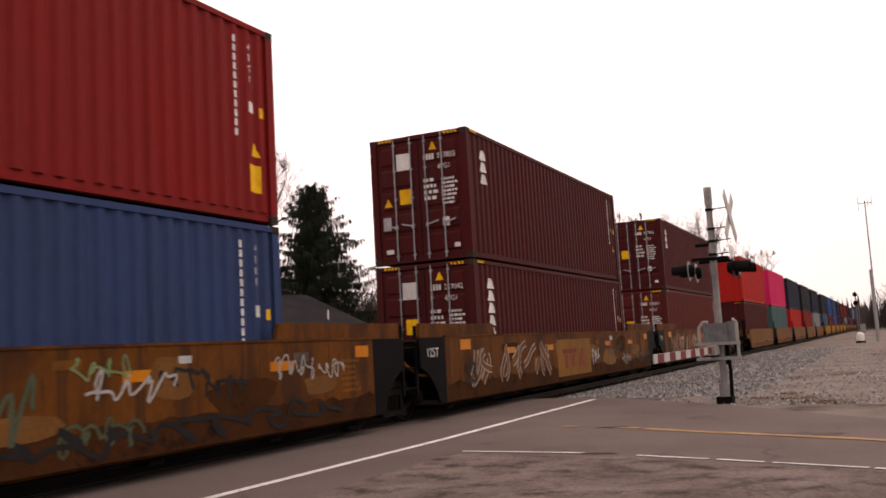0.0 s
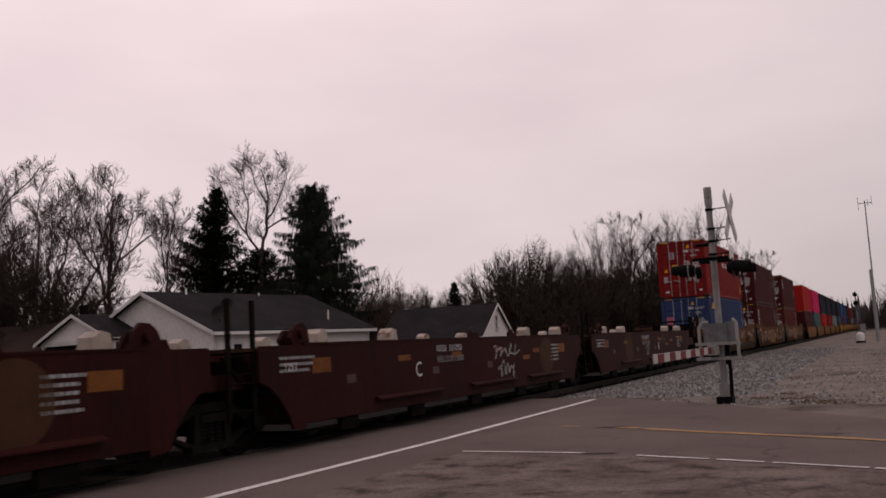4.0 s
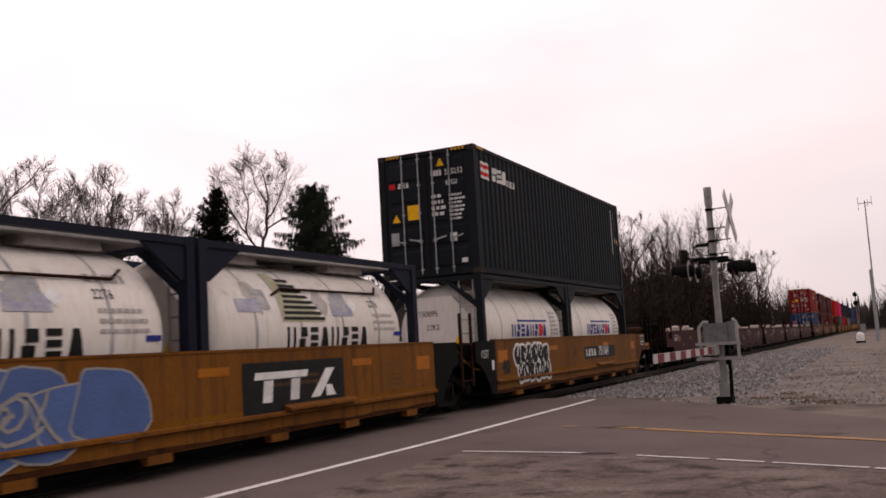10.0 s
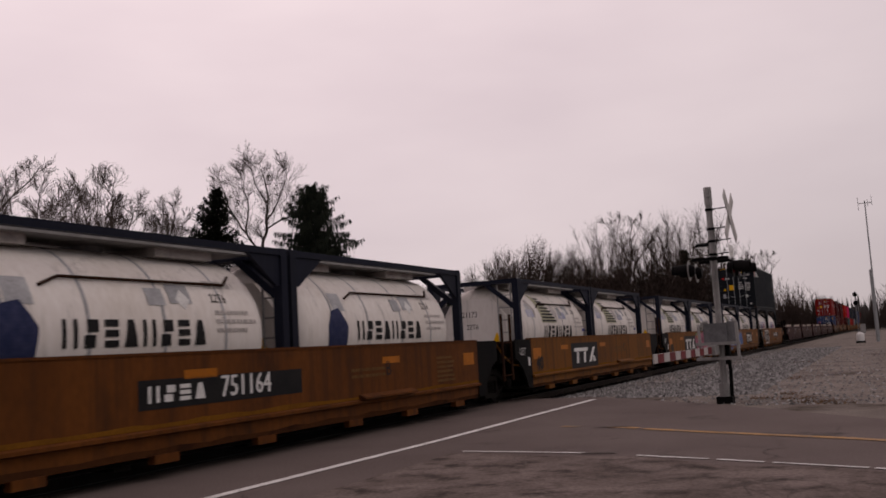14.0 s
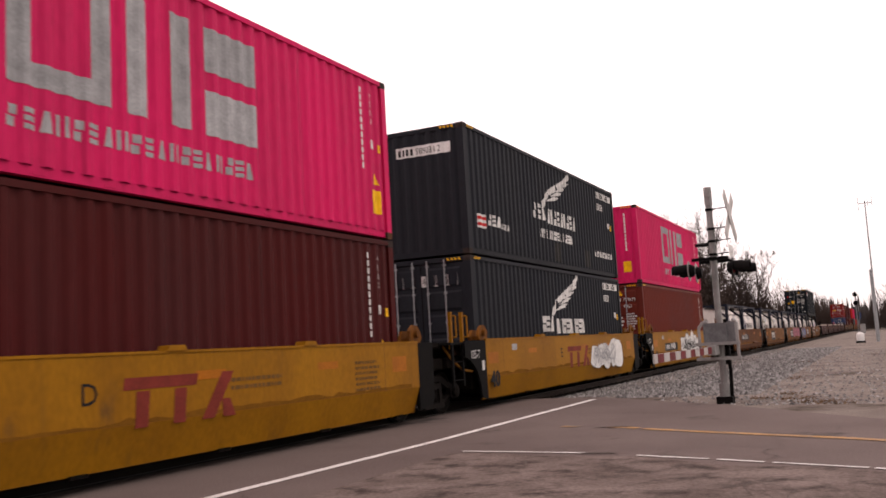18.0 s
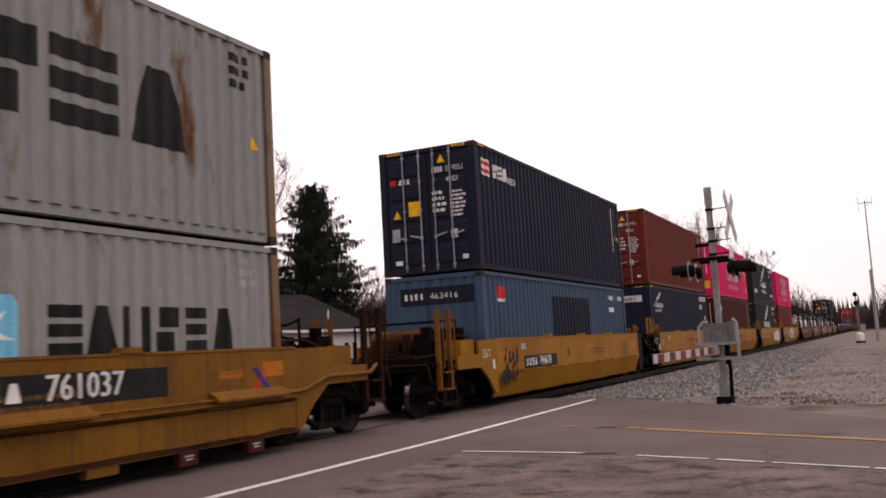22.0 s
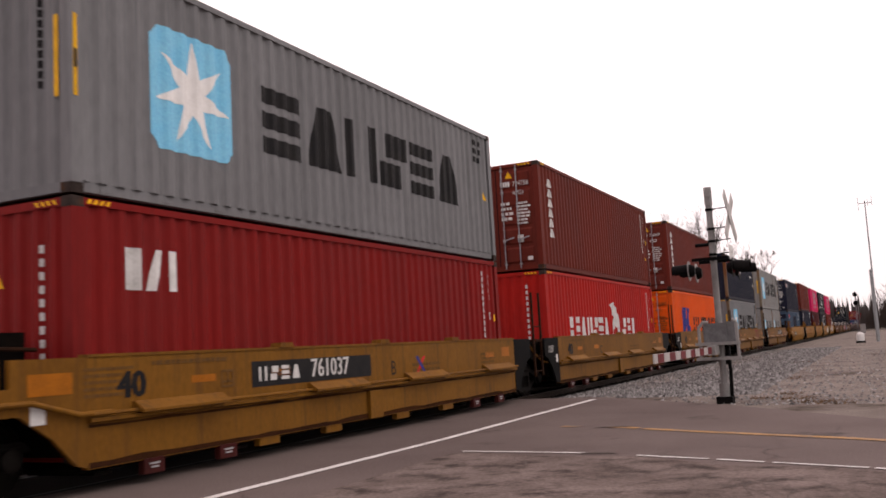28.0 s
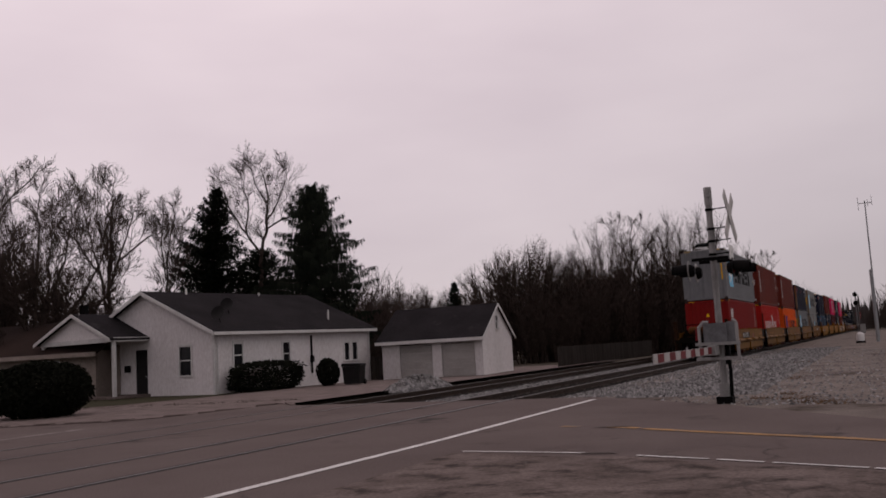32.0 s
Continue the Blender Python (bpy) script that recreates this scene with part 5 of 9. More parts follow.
            if style == "long":
                lip = cached(("end_hood",), lambda: Geo().prism([(-2.6, top), (0.98, top), (0.98, top + 0.26), (-2.5, top + 0.26)], 0, FACE - 0.09, FACE - 0.03))
                for flip in (Matrix.Identity(4), FLIP_X):
                    part("end_hood", lip, paint, car, at=put @ flip)
            if way == -1:
                lad_p = {"smooth": CAR_YELLOW, "shelf": RUSTY, "tank": RUSTY, "oxide": GRIME, "long": BLACK}[style]
                if style == "smooth":
                    low = cached(("ladder", "low"), lambda: ladder_geo(1.40, 1.02, 1.5, 0.55, 1.38, 3))
                    part("ladder", low, BLACK, car, "black step ladder", at=near)
                    def hand():
                        g = Geo().box(1.34, -0.032, top - 0.15, 1.41, 0.032, top + 0.58)
                        g.path([(1.42, 0, top + 0.5), (1.5, 0, top + 0.5), (1.5, 0, top + 0.08), (1.42, 0, top + 0.08)], 0.016, 6)
                        return g
                    part("slack_box", cached(("slack_box",), lambda: Geo().box(1.02, 0.55, 1.16, 1.38, 0.82, 1.34).tube((1.2, 0.82, 1.24), (1.2, 1.2, 1.20), 0.07, 10)), RUSTY, car, "rusty brake gear box", at=near)
                    for y in (0.95, 1.48):
                        part("grab_post", cached(("grab_post",), hand), lad_p, car, at=near @ Matrix.Translation((0, y, 0)))
                else:
                    z1 = {"shelf": 2.55, "tank": 2.0, "oxide": 2.1, "long": 1.75}[style]
                    part("ladder", cached(("ladder", style), lambda: ladder_geo(1.40, 1.08, 1.60, 0.52, z1, 3 if z1 < 2.2 else 4)), lad_p, car, at=near)
                deck = cached(("crossover_deck", style), lambda: Geo().box(-1.42, 0.95, deck_z - 0.05, 1.42, 1.62, deck_z))
                part("crossover_deck", deck, BLACK if style == "smooth" else RUSTY, car, at=put)
                hose = cached(("air_hose", style), lambda: Geo().path([(1.2, 1.5, 1.35), (1.28, 1.25, 1.05), (1.34, 0.9, 0.86), (1.4, 0.6, 0.82)], 0.025, 6))
                part("air_hose", hose, CAR_TAN if style != "oxide" else BLACK, car, at=near)
        else:
            os_ = cached(("outer_side", style), lambda: outer_side_mesh(style))
            for flip in (Matrix.Identity(4), FLIP_X):
                part("end_side", os_, CAR_RUST if style == "tank" else GRIME if style == "long" else paint, car, at=put @ flip)
            def frame_():
                g = Geo().box(-FACE + 0.06, 0.02, 0.40, FACE - 0.06, 0.10, top - 0.03)
                g.box(-0.38, 0.1, 0.62, 0.38, 3.05, 1.02)
                g.box(-1.42, 0.9, top - 0.42, 1.42, 2.0, top - 0.36)
                g.box(-1.30, 2.75, 0.86, 1.30, 2.95, 1.06)
                g.box(-1.35, 2.0, 0.98, -1.18, 2.9, 1.06)
                g.box(1.18, 2.0, 0.98, 1.35, 2.9, 1.06)
                return g
            if style == "long":
                lip = cached(("end_hood", "outer"), lambda: Geo().prism([(-2.4, top), (0.9, top), (0.9, top + 0.26), (-2.3, top + 0.26)], 0, FACE - 0.09, FACE - 0.03))
                for flip in (Matrix.Identity(4), FLIP_X):
                    part("end_hood", lip, paint, car, at=put @ flip)
            part("end_frame", cached(("car_end_frame", style), frame_), GRIME, car, at=put)
            part("end_box", cached(("end_box", style), lambda: Geo().box(1.02, 1.0, top - 0.36, 1.40, 1.65, top + 0.02)), paint, car, at=near)
            part("air_reservoir", cached(("air_reservoir",), lambda: Geo().lathe([(0, 0.1), (0.06, 0.19), (0.12, 0.22), (1.18, 0.22), (1.24, 0.19), (1.3, 0.1)], (-0.9, 1.2, top + 0.10), (0.4, 1.2, top + 0.10), 20), 40), CAR_RUST if style != "oxide" else RUSTY, car, at=near)
            part("brake_gear", cached(("brake_gear",), lambda: Geo().box(-0.9, 0.4, top - 0.36, 0.8, 1.8, top - 0.20).tube((0.2, 1.7, top - 0.2), (0.2, 1.7, top + 0.22), 0.09, 10).tube((0.75, 0.6, top - 0.2), (0.75, 1.5, top - 0.1), 0.07, 8).box(-0.5, 1.5, top - 0.2, -0.1, 1.9, top + 0.12), 40), RUSTY, car, at=near)
            step_paint = GRIME if style in ("tank", "oxide") else RUSTY if style != "smooth" else CAR_OCHRE
            post = cached(("end_post", style), lambda: Geo().box(1.33, -0.045, 0.52, 1.41, 0.045, top + 0.62).path([(1.40, 0, top + 0.55), (1.49, 0, top + 0.55), (1.49, 0, 0.95), (1.40, 0, 0.95)], 0.015, 6))
            tread = cached(("end_step", style), lambda: Geo().box(1.28, 2.16, 0, 1.48, 2.58, 0.03))
            for flip in (Matrix.Identity(4), FLIP_X):
                for y in (2.12, 2.62):
                    part("grab_post", post, step_paint, car, at=near @ flip @ Matrix.Translation((0, y, 0)))
                for z in (0.52, 0.84):
                    part("step", tread, step_paint, car, at=near @ flip @ Matrix.Translation((0, 0, z)))
            for nm, x0, y0, z0, x1, y1, z1 in (("valve_box", -1.2, 0.3, top - 0.36, -0.3, 0.75, top + 0.14), ("valve_box", 0.15, 0.25, top - 0.36, 0.85, 0.6, top + 0.30), ("battery_box", -1.05, 2.15, 0.62, -0.72, 2.7, 0.98)):
                part(nm, cached((nm, style, x0), lambda: Geo().box(x0, y0, z0, x1, y1, z1)), GRIME, car, at=near)
            part("hand_rail", cached(("hand_rail", style), lambda: Geo().path([(-0.9, 1.9, top - 0.38), (-0.9, 1.9, top + 0.42), (0.1, 1.8, top + 0.42), (0.95, 0.9, top + 0.45), (0.95, 0.9, top - 0.38)], 0.026, 6), 40), GRIME, car, at=near)
            part("air_hose", cached(("air_hose", "end"), lambda: Geo().path([(1.25, 2.05, 0.98), (1.3, 2.3, 0.6), (1.25, 2.55, 0.55), (1.1, 2.85, 0.9)], 0.028, 6), 40), GRIME, car, at=near)
            part("air_hose", cached(("air_hose", "far"), lambda: Geo().path([(-0.6, 2.9, 0.95), (-0.62, 3.1, 0.5), (-0.5, 3.3, 0.38)], 0.03, 6), 40), GRIME, car, at=near)
            def coupler():
                g = Geo().box(-0.12, 2.9, 0.70, 0.12, 3.45, 0.95)
                g.prism([(-0.22, 3.4), (0.22, 3.4), (0.26, 3.62), (0.10, 3.78), (0.02, 3.66), (-0.16, 3.74), (-0.25, 3.6)], 2, 0.66, 0.98)
                g.path([(0.3, 2.95, 0.9), (0.34, 3.35, 0.42), (0.2, 3.75, 0.36)], 0.03, 7)
                g.path([(-0.25, 2.95, 0.9), (-1.1, 2.98, 0.92)], 0.025, 6)
                return g
            part("coupler", cached(("coupler",), coupler, 40), GRIME, car, at=put)
            part("end_platform", cached(("end_platform", style), lambda: Geo().box(-1.36, 0.10, 0.92, 1.36, 2.05, top - 0.40).box(-0.9, 2.05, 0.96, 1.1, 2.85, 1.16)), GRIME, car, at=put)
            part("brake_cylinder", cached(("brake_cylinder",), lambda: Geo().lathe([(0, 0.12), (0.05, 0.17), (0.55, 0.17), (0.6, 0.1)], (0.55, 0.5, top - 0.05), (0.55, 1.2, top - 0.05), 14), 40), GRIME, car, at=near)
            part("brake_valve", cached(("brake_valve",), lambda: Geo().box(0.5, 1.55, top - 0.36, 0.85, 1.95, top + 0.20).tube((0.68, 1.75, top + 0.2), (0.68, 1.75, top + 0.34), 0.11, 10).box(0.85, 1.62, top - 0.2, 1.0, 1.85, top + 0.05), 40), GRIME, car, at=near)
            part("brake_pipe", cached(("brake_pipe",), lambda: Geo().path([(0.9, 0.15, top + 0.12), (0.95, 1.0, top + 0.15), (1.15, 1.4, top - 0.05), (1.2, 2.1, top - 0.22), (0.9, 2.8, 1.15)], 0.024, 6), 40), RUSTY, car, at=near)
            part("brake_pipe", cached(("brake_pipe", 2), lambda: Geo().path([(-0.4, 0.15, top + 0.3), (0.2, 0.5, top + 0.34), (0.5, 1.2, top + 0.2), (0.4, 1.9, top - 0.1), (0.3, 2.6, 1.2)], 0.024, 6), 40), GRIME, car, at=near)
            part("cut_lever", cached(("cut_lever",), lambda: Geo().path([(1.3, 2.98, 1.02), (0.5, 3.0, 1.02), (0.25, 3.05, 0.9)], 0.018, 6).path([(1.3, 2.98, 1.02), (1.36, 2.98, 0.72)], 0.018, 6), 40), RUSTY, car, at=near)
            pipe = cached(("end_pipe", style), lambda: Geo().path([(FACE + 0.05, -0.3, 0.84), (FACE + 0.05, 0.15, 0.84), (FACE + 0.05, 0.75, 1.0), (FACE + 0.05, 2.0, 1.0), (FACE, 2.3, 1.12)], 0.03, 8))
            if style == "shelf":
                part("end_pipe", pipe, paint, car, at=near)
    if decorate:
        decorate(car, half, top)
    return ride(car, u)


MADE = {}


def material_cache(name, color):
    if name not in MADE:
        MADE[name] = material(name, color, rough=0.7, scale=6, fine=40, bump=0.1, stain=RUST, stain_at=0.58, stain_scale=4)
    return MADE[name]


def truck(u, end_cap=False):
    """A two-axle truck; its wheelsets turn as it rolls."""
    ob = thing("railway_truck", "black grimy two-axle truck on steel wheels under the wagons", "bogie", "trucks of the train")

    def frame_side():
        g = Geo()
        upper = [(-1.20, 0.50), (-1.10, 0.60), (-0.70, 0.62), (-0.36, 0.78), (0.36, 0.78), (0.70, 0.62), (1.10, 0.60), (1.20, 0.50), (1.06, 0.49), (0.66, 0.51), (0.32, 0.66), (-0.32, 0.66), (-0.66, 0.51), (-1.06, 0.49)]
        g.prism(upper, 0, 0.95, 1.07)
        for q in (1, -1):
            g.prism([(q * 1.08, 0.49), (q * 0.98, 0.49), (q * 0.34, 0.185), (q * 0.34, 0.29), (q * 0.42, 0.30)], 0, 0.96, 1.06)
            g.prism([(q * 0.24, 0.25), (q * 0.37, 0.25), (q * 0.33, 0.68), (q * 0.24, 0.68)], 0, 0.94, 1.08)
            g.prism([(q * 1.05, 0.56), (q * 0.73, 0.56), (q * 0.73, 0.36), (q * 0.80, 0.30), (q * 0.98, 0.30), (q * 1.05, 0.36)], 0, 0.98, 1.09)
        g.box(0.93, -0.42, 0.17, 1.09, 0.42, 0.26)
        for y in (-0.15, 0.0, 0.15):
            for k in range(5):
                g.tube((1.01, y, 0.27 + 0.052 * k), (1.01, y, 0.295 + 0.052 * k), 0.072, 8)
            g.tube((1.01, y, 0.26), (1.01, y, 0.54), 0.045, 6)
        g.box(0.92, -0.24, 0.53, 1.10, 0.24, 0.64)
        for y in (-0.89, 0.89):
            g.lathe([(0, 0.12), (0.07, 0.12), (0.09, 0.08)], (1.09, y, 0.44), (1.2, y, 0.44), 14)
        return g

    def axle():
        g = Geo().tube((-0.95, 0, 0), (0.95, 0, 0), 0.08, 10)
        for s in (1, -1):
            g.lathe([(0.0, 0.30), (0.01, 0.36), (0.02, 0.455), (0.035, 0.458), (0.04, 0.43), (0.135, 0.42), (0.14, 0.37), (0.115, 0.34), (0.10, 0.16), (0.15, 0.14)], (s * 0.675, 0, 0), (s * 0.9, 0, 0), 28)
        return g

    def shine():
        return Geo().lathe([(0.04, 0.432), (0.135, 0.4225)], (0.675, 0, 0), (0.9, 0, 0), 28, False)

    for at in (None, FLIP_X):
        part("side_frame", cached(("side_frame",), frame_side, 35), TRUCK_STEEL, ob, at=at)
    part("bolster", cached(("bolster",), lambda: Geo().box(-1.0, -0.2, 0.42, 1.0, 0.2, 0.66).tube((0, 0, 0.6), (0, 0, 0.9), 0.22, 16)), GRIME, ob)
    part("brake_beam", cached(("brake_beam",), lambda: Geo().box(-0.8, -0.42, 0.34, 0.8, -0.36, 0.44).box(-0.8, 0.36, 0.34, 0.8, 0.42, 0.44)), GRIME, ob)
    for y in (-0.89, 0.89):
        w = part("wheelset", cached(("wheelset",), axle, 35), WHEEL, ob, "", at=Matrix.Translation((0, y, 0.42)))
        for at in (None, FLIP_X):
            part("tread", cached(("tread",), shine, 50), TREAD, w, "polished wheel tread", at=at)
        SPIN.append((w, u + y, y))
    return ride(ob, u)


# -- marks on the cars --
def reflectors(car, half, top, ys, z=None, w=0.5, h=0.12, mat=None):
    for y in ys:
        mark("reflector", [rect(y, (z or top - 0.3), w, h)], mat or ORANGE_DULL, car, FACE, label="amber reflective strip")


def number_board(car, y, z, w, h, digits, size):
    """Dark board: bars for the owner's mark and the car's number."""
    mark("number_board", [rect(y, z, w, h)], BLACK_MARK, car, FACE, label="dark number board")
    mark("owner_writing", blocks(4, y + 0.15, z + h * 0.22, w * 0.33, h * 0.56, 0.3, 0.28), WHITE_MARK, car, FACE, lift=0.007)
    mark("number", [t for dy in (0.0, 0.016) for t in letters(digits, y + w * 0.44 + dy, z + h * 0.20, size * 1.06, 0.92)], WHITE_MARK, car, FACE, lift=0.007, stagger=0.00002)


def owner_blocks(car, y, z, w, h, mat, board=None, lift=0.005):
    if board:
        mark("owner_board", [rect(y, z, w, h)], board, car, FACE, label="dark owner board")
        y, z, w, h, lift = y + w * 0.10, z + h * 0.2, w * 0.8, h * 0.6, 0.008
    s = w / 3
    polys = [[(y, z + h * 0.76), (y + s * 1.86, z + h * 0.76), (y + s * 1.92, z + h), (y + s * 0.04, z + h)]]
    for k in (0.26, 1.22):
        polys.append([(y + s * k, z), (y + s * (k + 0.32), z), (y + s * (k + 0.38), z + h * 0.72), (y + s * (k + 0.06), z + h * 0.72)])
    a = y + s * 2.0
    polys += [[(a, z), (a + s * 0.36, z), (a + s * 0.98, z + h), (a + s * 0.62, z + h)], [(a + s * 0.62, z), (a + s * 1.0, z), (a + s * 0.84, z + h * 0.40), (a + s * 0.60, z + h * 0.40)]]
    mark("owner_blocks", polys, mat, car, FACE, lift=lift, label="owner's emblem block")


def unit_text(car, half, top, load="40", letter="", truck_text=True, letter_y=0.3, size_at=(0.4, 0.95, 0.42)):
    bold = [t for dy in (0.0, 0.022, 0.044) for t in letters(load, -half + size_at[0] + dy, size_at[1], size_at[2])]
    mark("size_number", bold, BLACK_MARK, car, FACE, label="black stencilled number", stagger=0.00003)
    if letter:
        mark("unit_letter", letters(letter, letter_y, 0.92, 0.34), BLACK_MARK, car, FACE)
    if truck_text:
        mark("truck_number", letters("125-T" if top == 1.44 else "125T", -half - 0.80, top - 0.36, 0.24, 0.82), WHITE_MARK, car, FACE, label="white truck rating")
        mark("plate", [rect(-half - 0.24, top - 0.62, 0.13, 0.2)], WHITE_MARK, car, FACE)
    mark("small_print", lines(half - 1.9, top - 0.30, 0.8, 6, 0.045, 0.04, 11), BROWN_MARK, car, FACE)
    mark("small_print", lines(1.2, top - 0.40, 1.3, 2, 0.05, 0.05, 12), BROWN_MARK, car, FACE)


def data_frame(car, y, z, w, h, mat=None):
    """A stencilled box with small panes."""
    t = 0.025
    mark("data_box", [rect(y, z, w, t), rect(y, z + h - t, w, t), rect(y, z + t, t, h - 2 * t), rect(y + w - t, z + t, t, h - 2 * t), rect(y + w * 0.48, z + h * 0.3, t, h * 0.7 - t), rect(y + t, z + h * 0.28, w - 2 * t, t)], mat or WHITE_MARK, car, FACE, lift=0.008, label="stencilled data box")


def deco_smooth(letter, board=None, blocks_y=None, tag=None, truck_text=True):
    def go(car, half, top):
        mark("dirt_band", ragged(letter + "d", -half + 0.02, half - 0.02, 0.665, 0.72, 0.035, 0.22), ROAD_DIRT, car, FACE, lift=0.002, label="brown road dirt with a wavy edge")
        reflectors(car, half, top, (-half + 0.1,), 0.94, 0.56, 0.24)
        reflectors(car, half, top, (-3.6, 0.55, 3.2), top - 0.34, 0.55, 0.11)
        reflectors(car, half, top, (half - 0.68,), top - 0.48, 0.5, 0.26)
        unit_text(car, half, top, "40", letter, truck_text, -1.25, (0.16, 0.44, 0.50))
        mark("plate", [rect(-half + 1.5, top - 0.25, 0.3, 0.14)], GREY_MARK, car, FACE)
        mark("seam", [rect(-half + 0.95, 0.67, 0.012, top - 0.68)], BROWN_MARK, car, FACE)
        mark("seam", [rect(half - 0.95, 0.67, 0.012, top - 0.68)], BROWN_MARK, car, FACE)
        if board:
            number_board(car, board, 0.74, 2.36, 0.30, "744678", 0.29)
        if blocks_y is not None:
            owner_blocks(car, blocks_y, 0.62, 1.92, 0.56, MAROON_MARK)
        if tag:
            tag(car)
    return go


def deco_shelf(letter, board=None, blocks_y=None, truck_text=True):
    def go(car, half, top):
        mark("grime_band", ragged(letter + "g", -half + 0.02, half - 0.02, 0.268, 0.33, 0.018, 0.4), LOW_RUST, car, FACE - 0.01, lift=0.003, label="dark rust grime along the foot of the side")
        # narrow darker strip with an uneven upper edge, close under the ledge
        mark("grime_band", ragged(letter + "h", -half + 0.02, half - 0.02, 0.69, 0.722, 0.012, 0.3), LOW_RUST, car, FACE - 0.01, lift=0.003, label="dark uneven strip under the ledge")
        for y, w, h in ((-2.95, 0.45, 0.11), (-4.55, 0.45, 0.09), (4.5, 0.45, 0.11), (half - 0.75, 0.45, 0.2)):
            mark("reflector", [rect(y, 1.07, w, h)], ORANGE_DULL, car, FACE, label="dull orange reflective strip")
        if not truck_text:
            mark("reflector", [rect(-half - 0.75, 1.06, 0.55, 0.22)], ORANGE_DULL, car, FACE, label="dull orange reflective strip")
            mark("plate", [rect(-half - 0.72, 0.78, 0.18, 0.2)], WHITE_MARK, car, FACE)
            mark("small_print", lines(-half - 0.05, 1.28, 0.75, 5, 0.035, 0.035, 77), BROWN_MARK, car, FACE)
        unit_text(car, half, top, "40", letter, truck_text, 0.4 if letter == "B" else -2.35, (0.74 if truck_text else 0.40, 0.97, 0.42))
        data_frame(car, -4.0, 0.98, 0.24, 0.22, BROWN_MARK)
        mark("small_print", lines(-5.2, 1.31, 1.4, 1, 0.05, 0.04, 78), BROWN_MARK, car, FACE)
        if board is not None:
            number_board(car, board, 0.94, 3.12, 0.34, "761037", 0.36)
            mark("cross_mark", [[(board + 4.7, 0.9), (board + 4.8, 0.9), (board + 5.1, 1.2), (board + 5.0, 1.2)]], RED_MARK, car, FACE)
            mark("cross_mark", [[(board + 5.0, 0.9), (board + 5.1, 0.9), (board + 4.8, 1.2), (board + 4.7, 1.2)]], BLUE_MARK, car, FACE, lift=0.006)
        if blocks_y is not None:
            owner_blocks(car, blocks_y, 0.86, 1.8, 0.54, MAROON_MARK)
    return go


def deco_tank(letter, board=None, blocks_y=None, tag=None, truck_text=True):
    def go(car, half, top):
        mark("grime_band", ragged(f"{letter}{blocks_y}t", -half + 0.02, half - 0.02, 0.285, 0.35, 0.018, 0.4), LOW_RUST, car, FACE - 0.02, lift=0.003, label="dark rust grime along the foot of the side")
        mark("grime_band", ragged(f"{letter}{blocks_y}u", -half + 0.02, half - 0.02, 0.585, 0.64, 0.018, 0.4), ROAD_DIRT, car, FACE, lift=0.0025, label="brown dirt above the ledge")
        if letter == "A":
            mark("box_ground", [rect(6.82, 1.06, 0.48, 0.33)], BLACK_MARK, car, FACE, lift=0.005, label="dark data panel")
            data_frame(car, 6.82, 1.06, 0.48, 0.33)
            reflectors(car, half, top, (7.46,), 1.03, 0.46, 0.07)
        reflectors(car, half, top, (-half + 0.12,), top - 0.48, 0.55, 0.26)
        reflectors(car, half, top, (-2.6, 2.2) if blocks_y is None else (blocks_y - 0.85, min(blocks_y + 2.75, half - 1.6)), top - 0.3, 0.6, 0.11)
        reflectors(car, half, top, (half - 0.7,), top - 0.46, 0.5, 0.24)
        unit_text(car, half, top, "40", letter, truck_text, -0.65 if letter == "A" else 2.3, (0.3, 0.68, 0.46))
        if board is not None:
            number_board(car, board, 0.80, 3.2, 0.34, "751164", 0.36)
        if blocks_y is not None:
            owner_blocks(car, blocks_y, 0.58, 2.48, 0.68, WHITE_MARK, BLACK_MARK)
        if tag:
            tag(car)
    return go


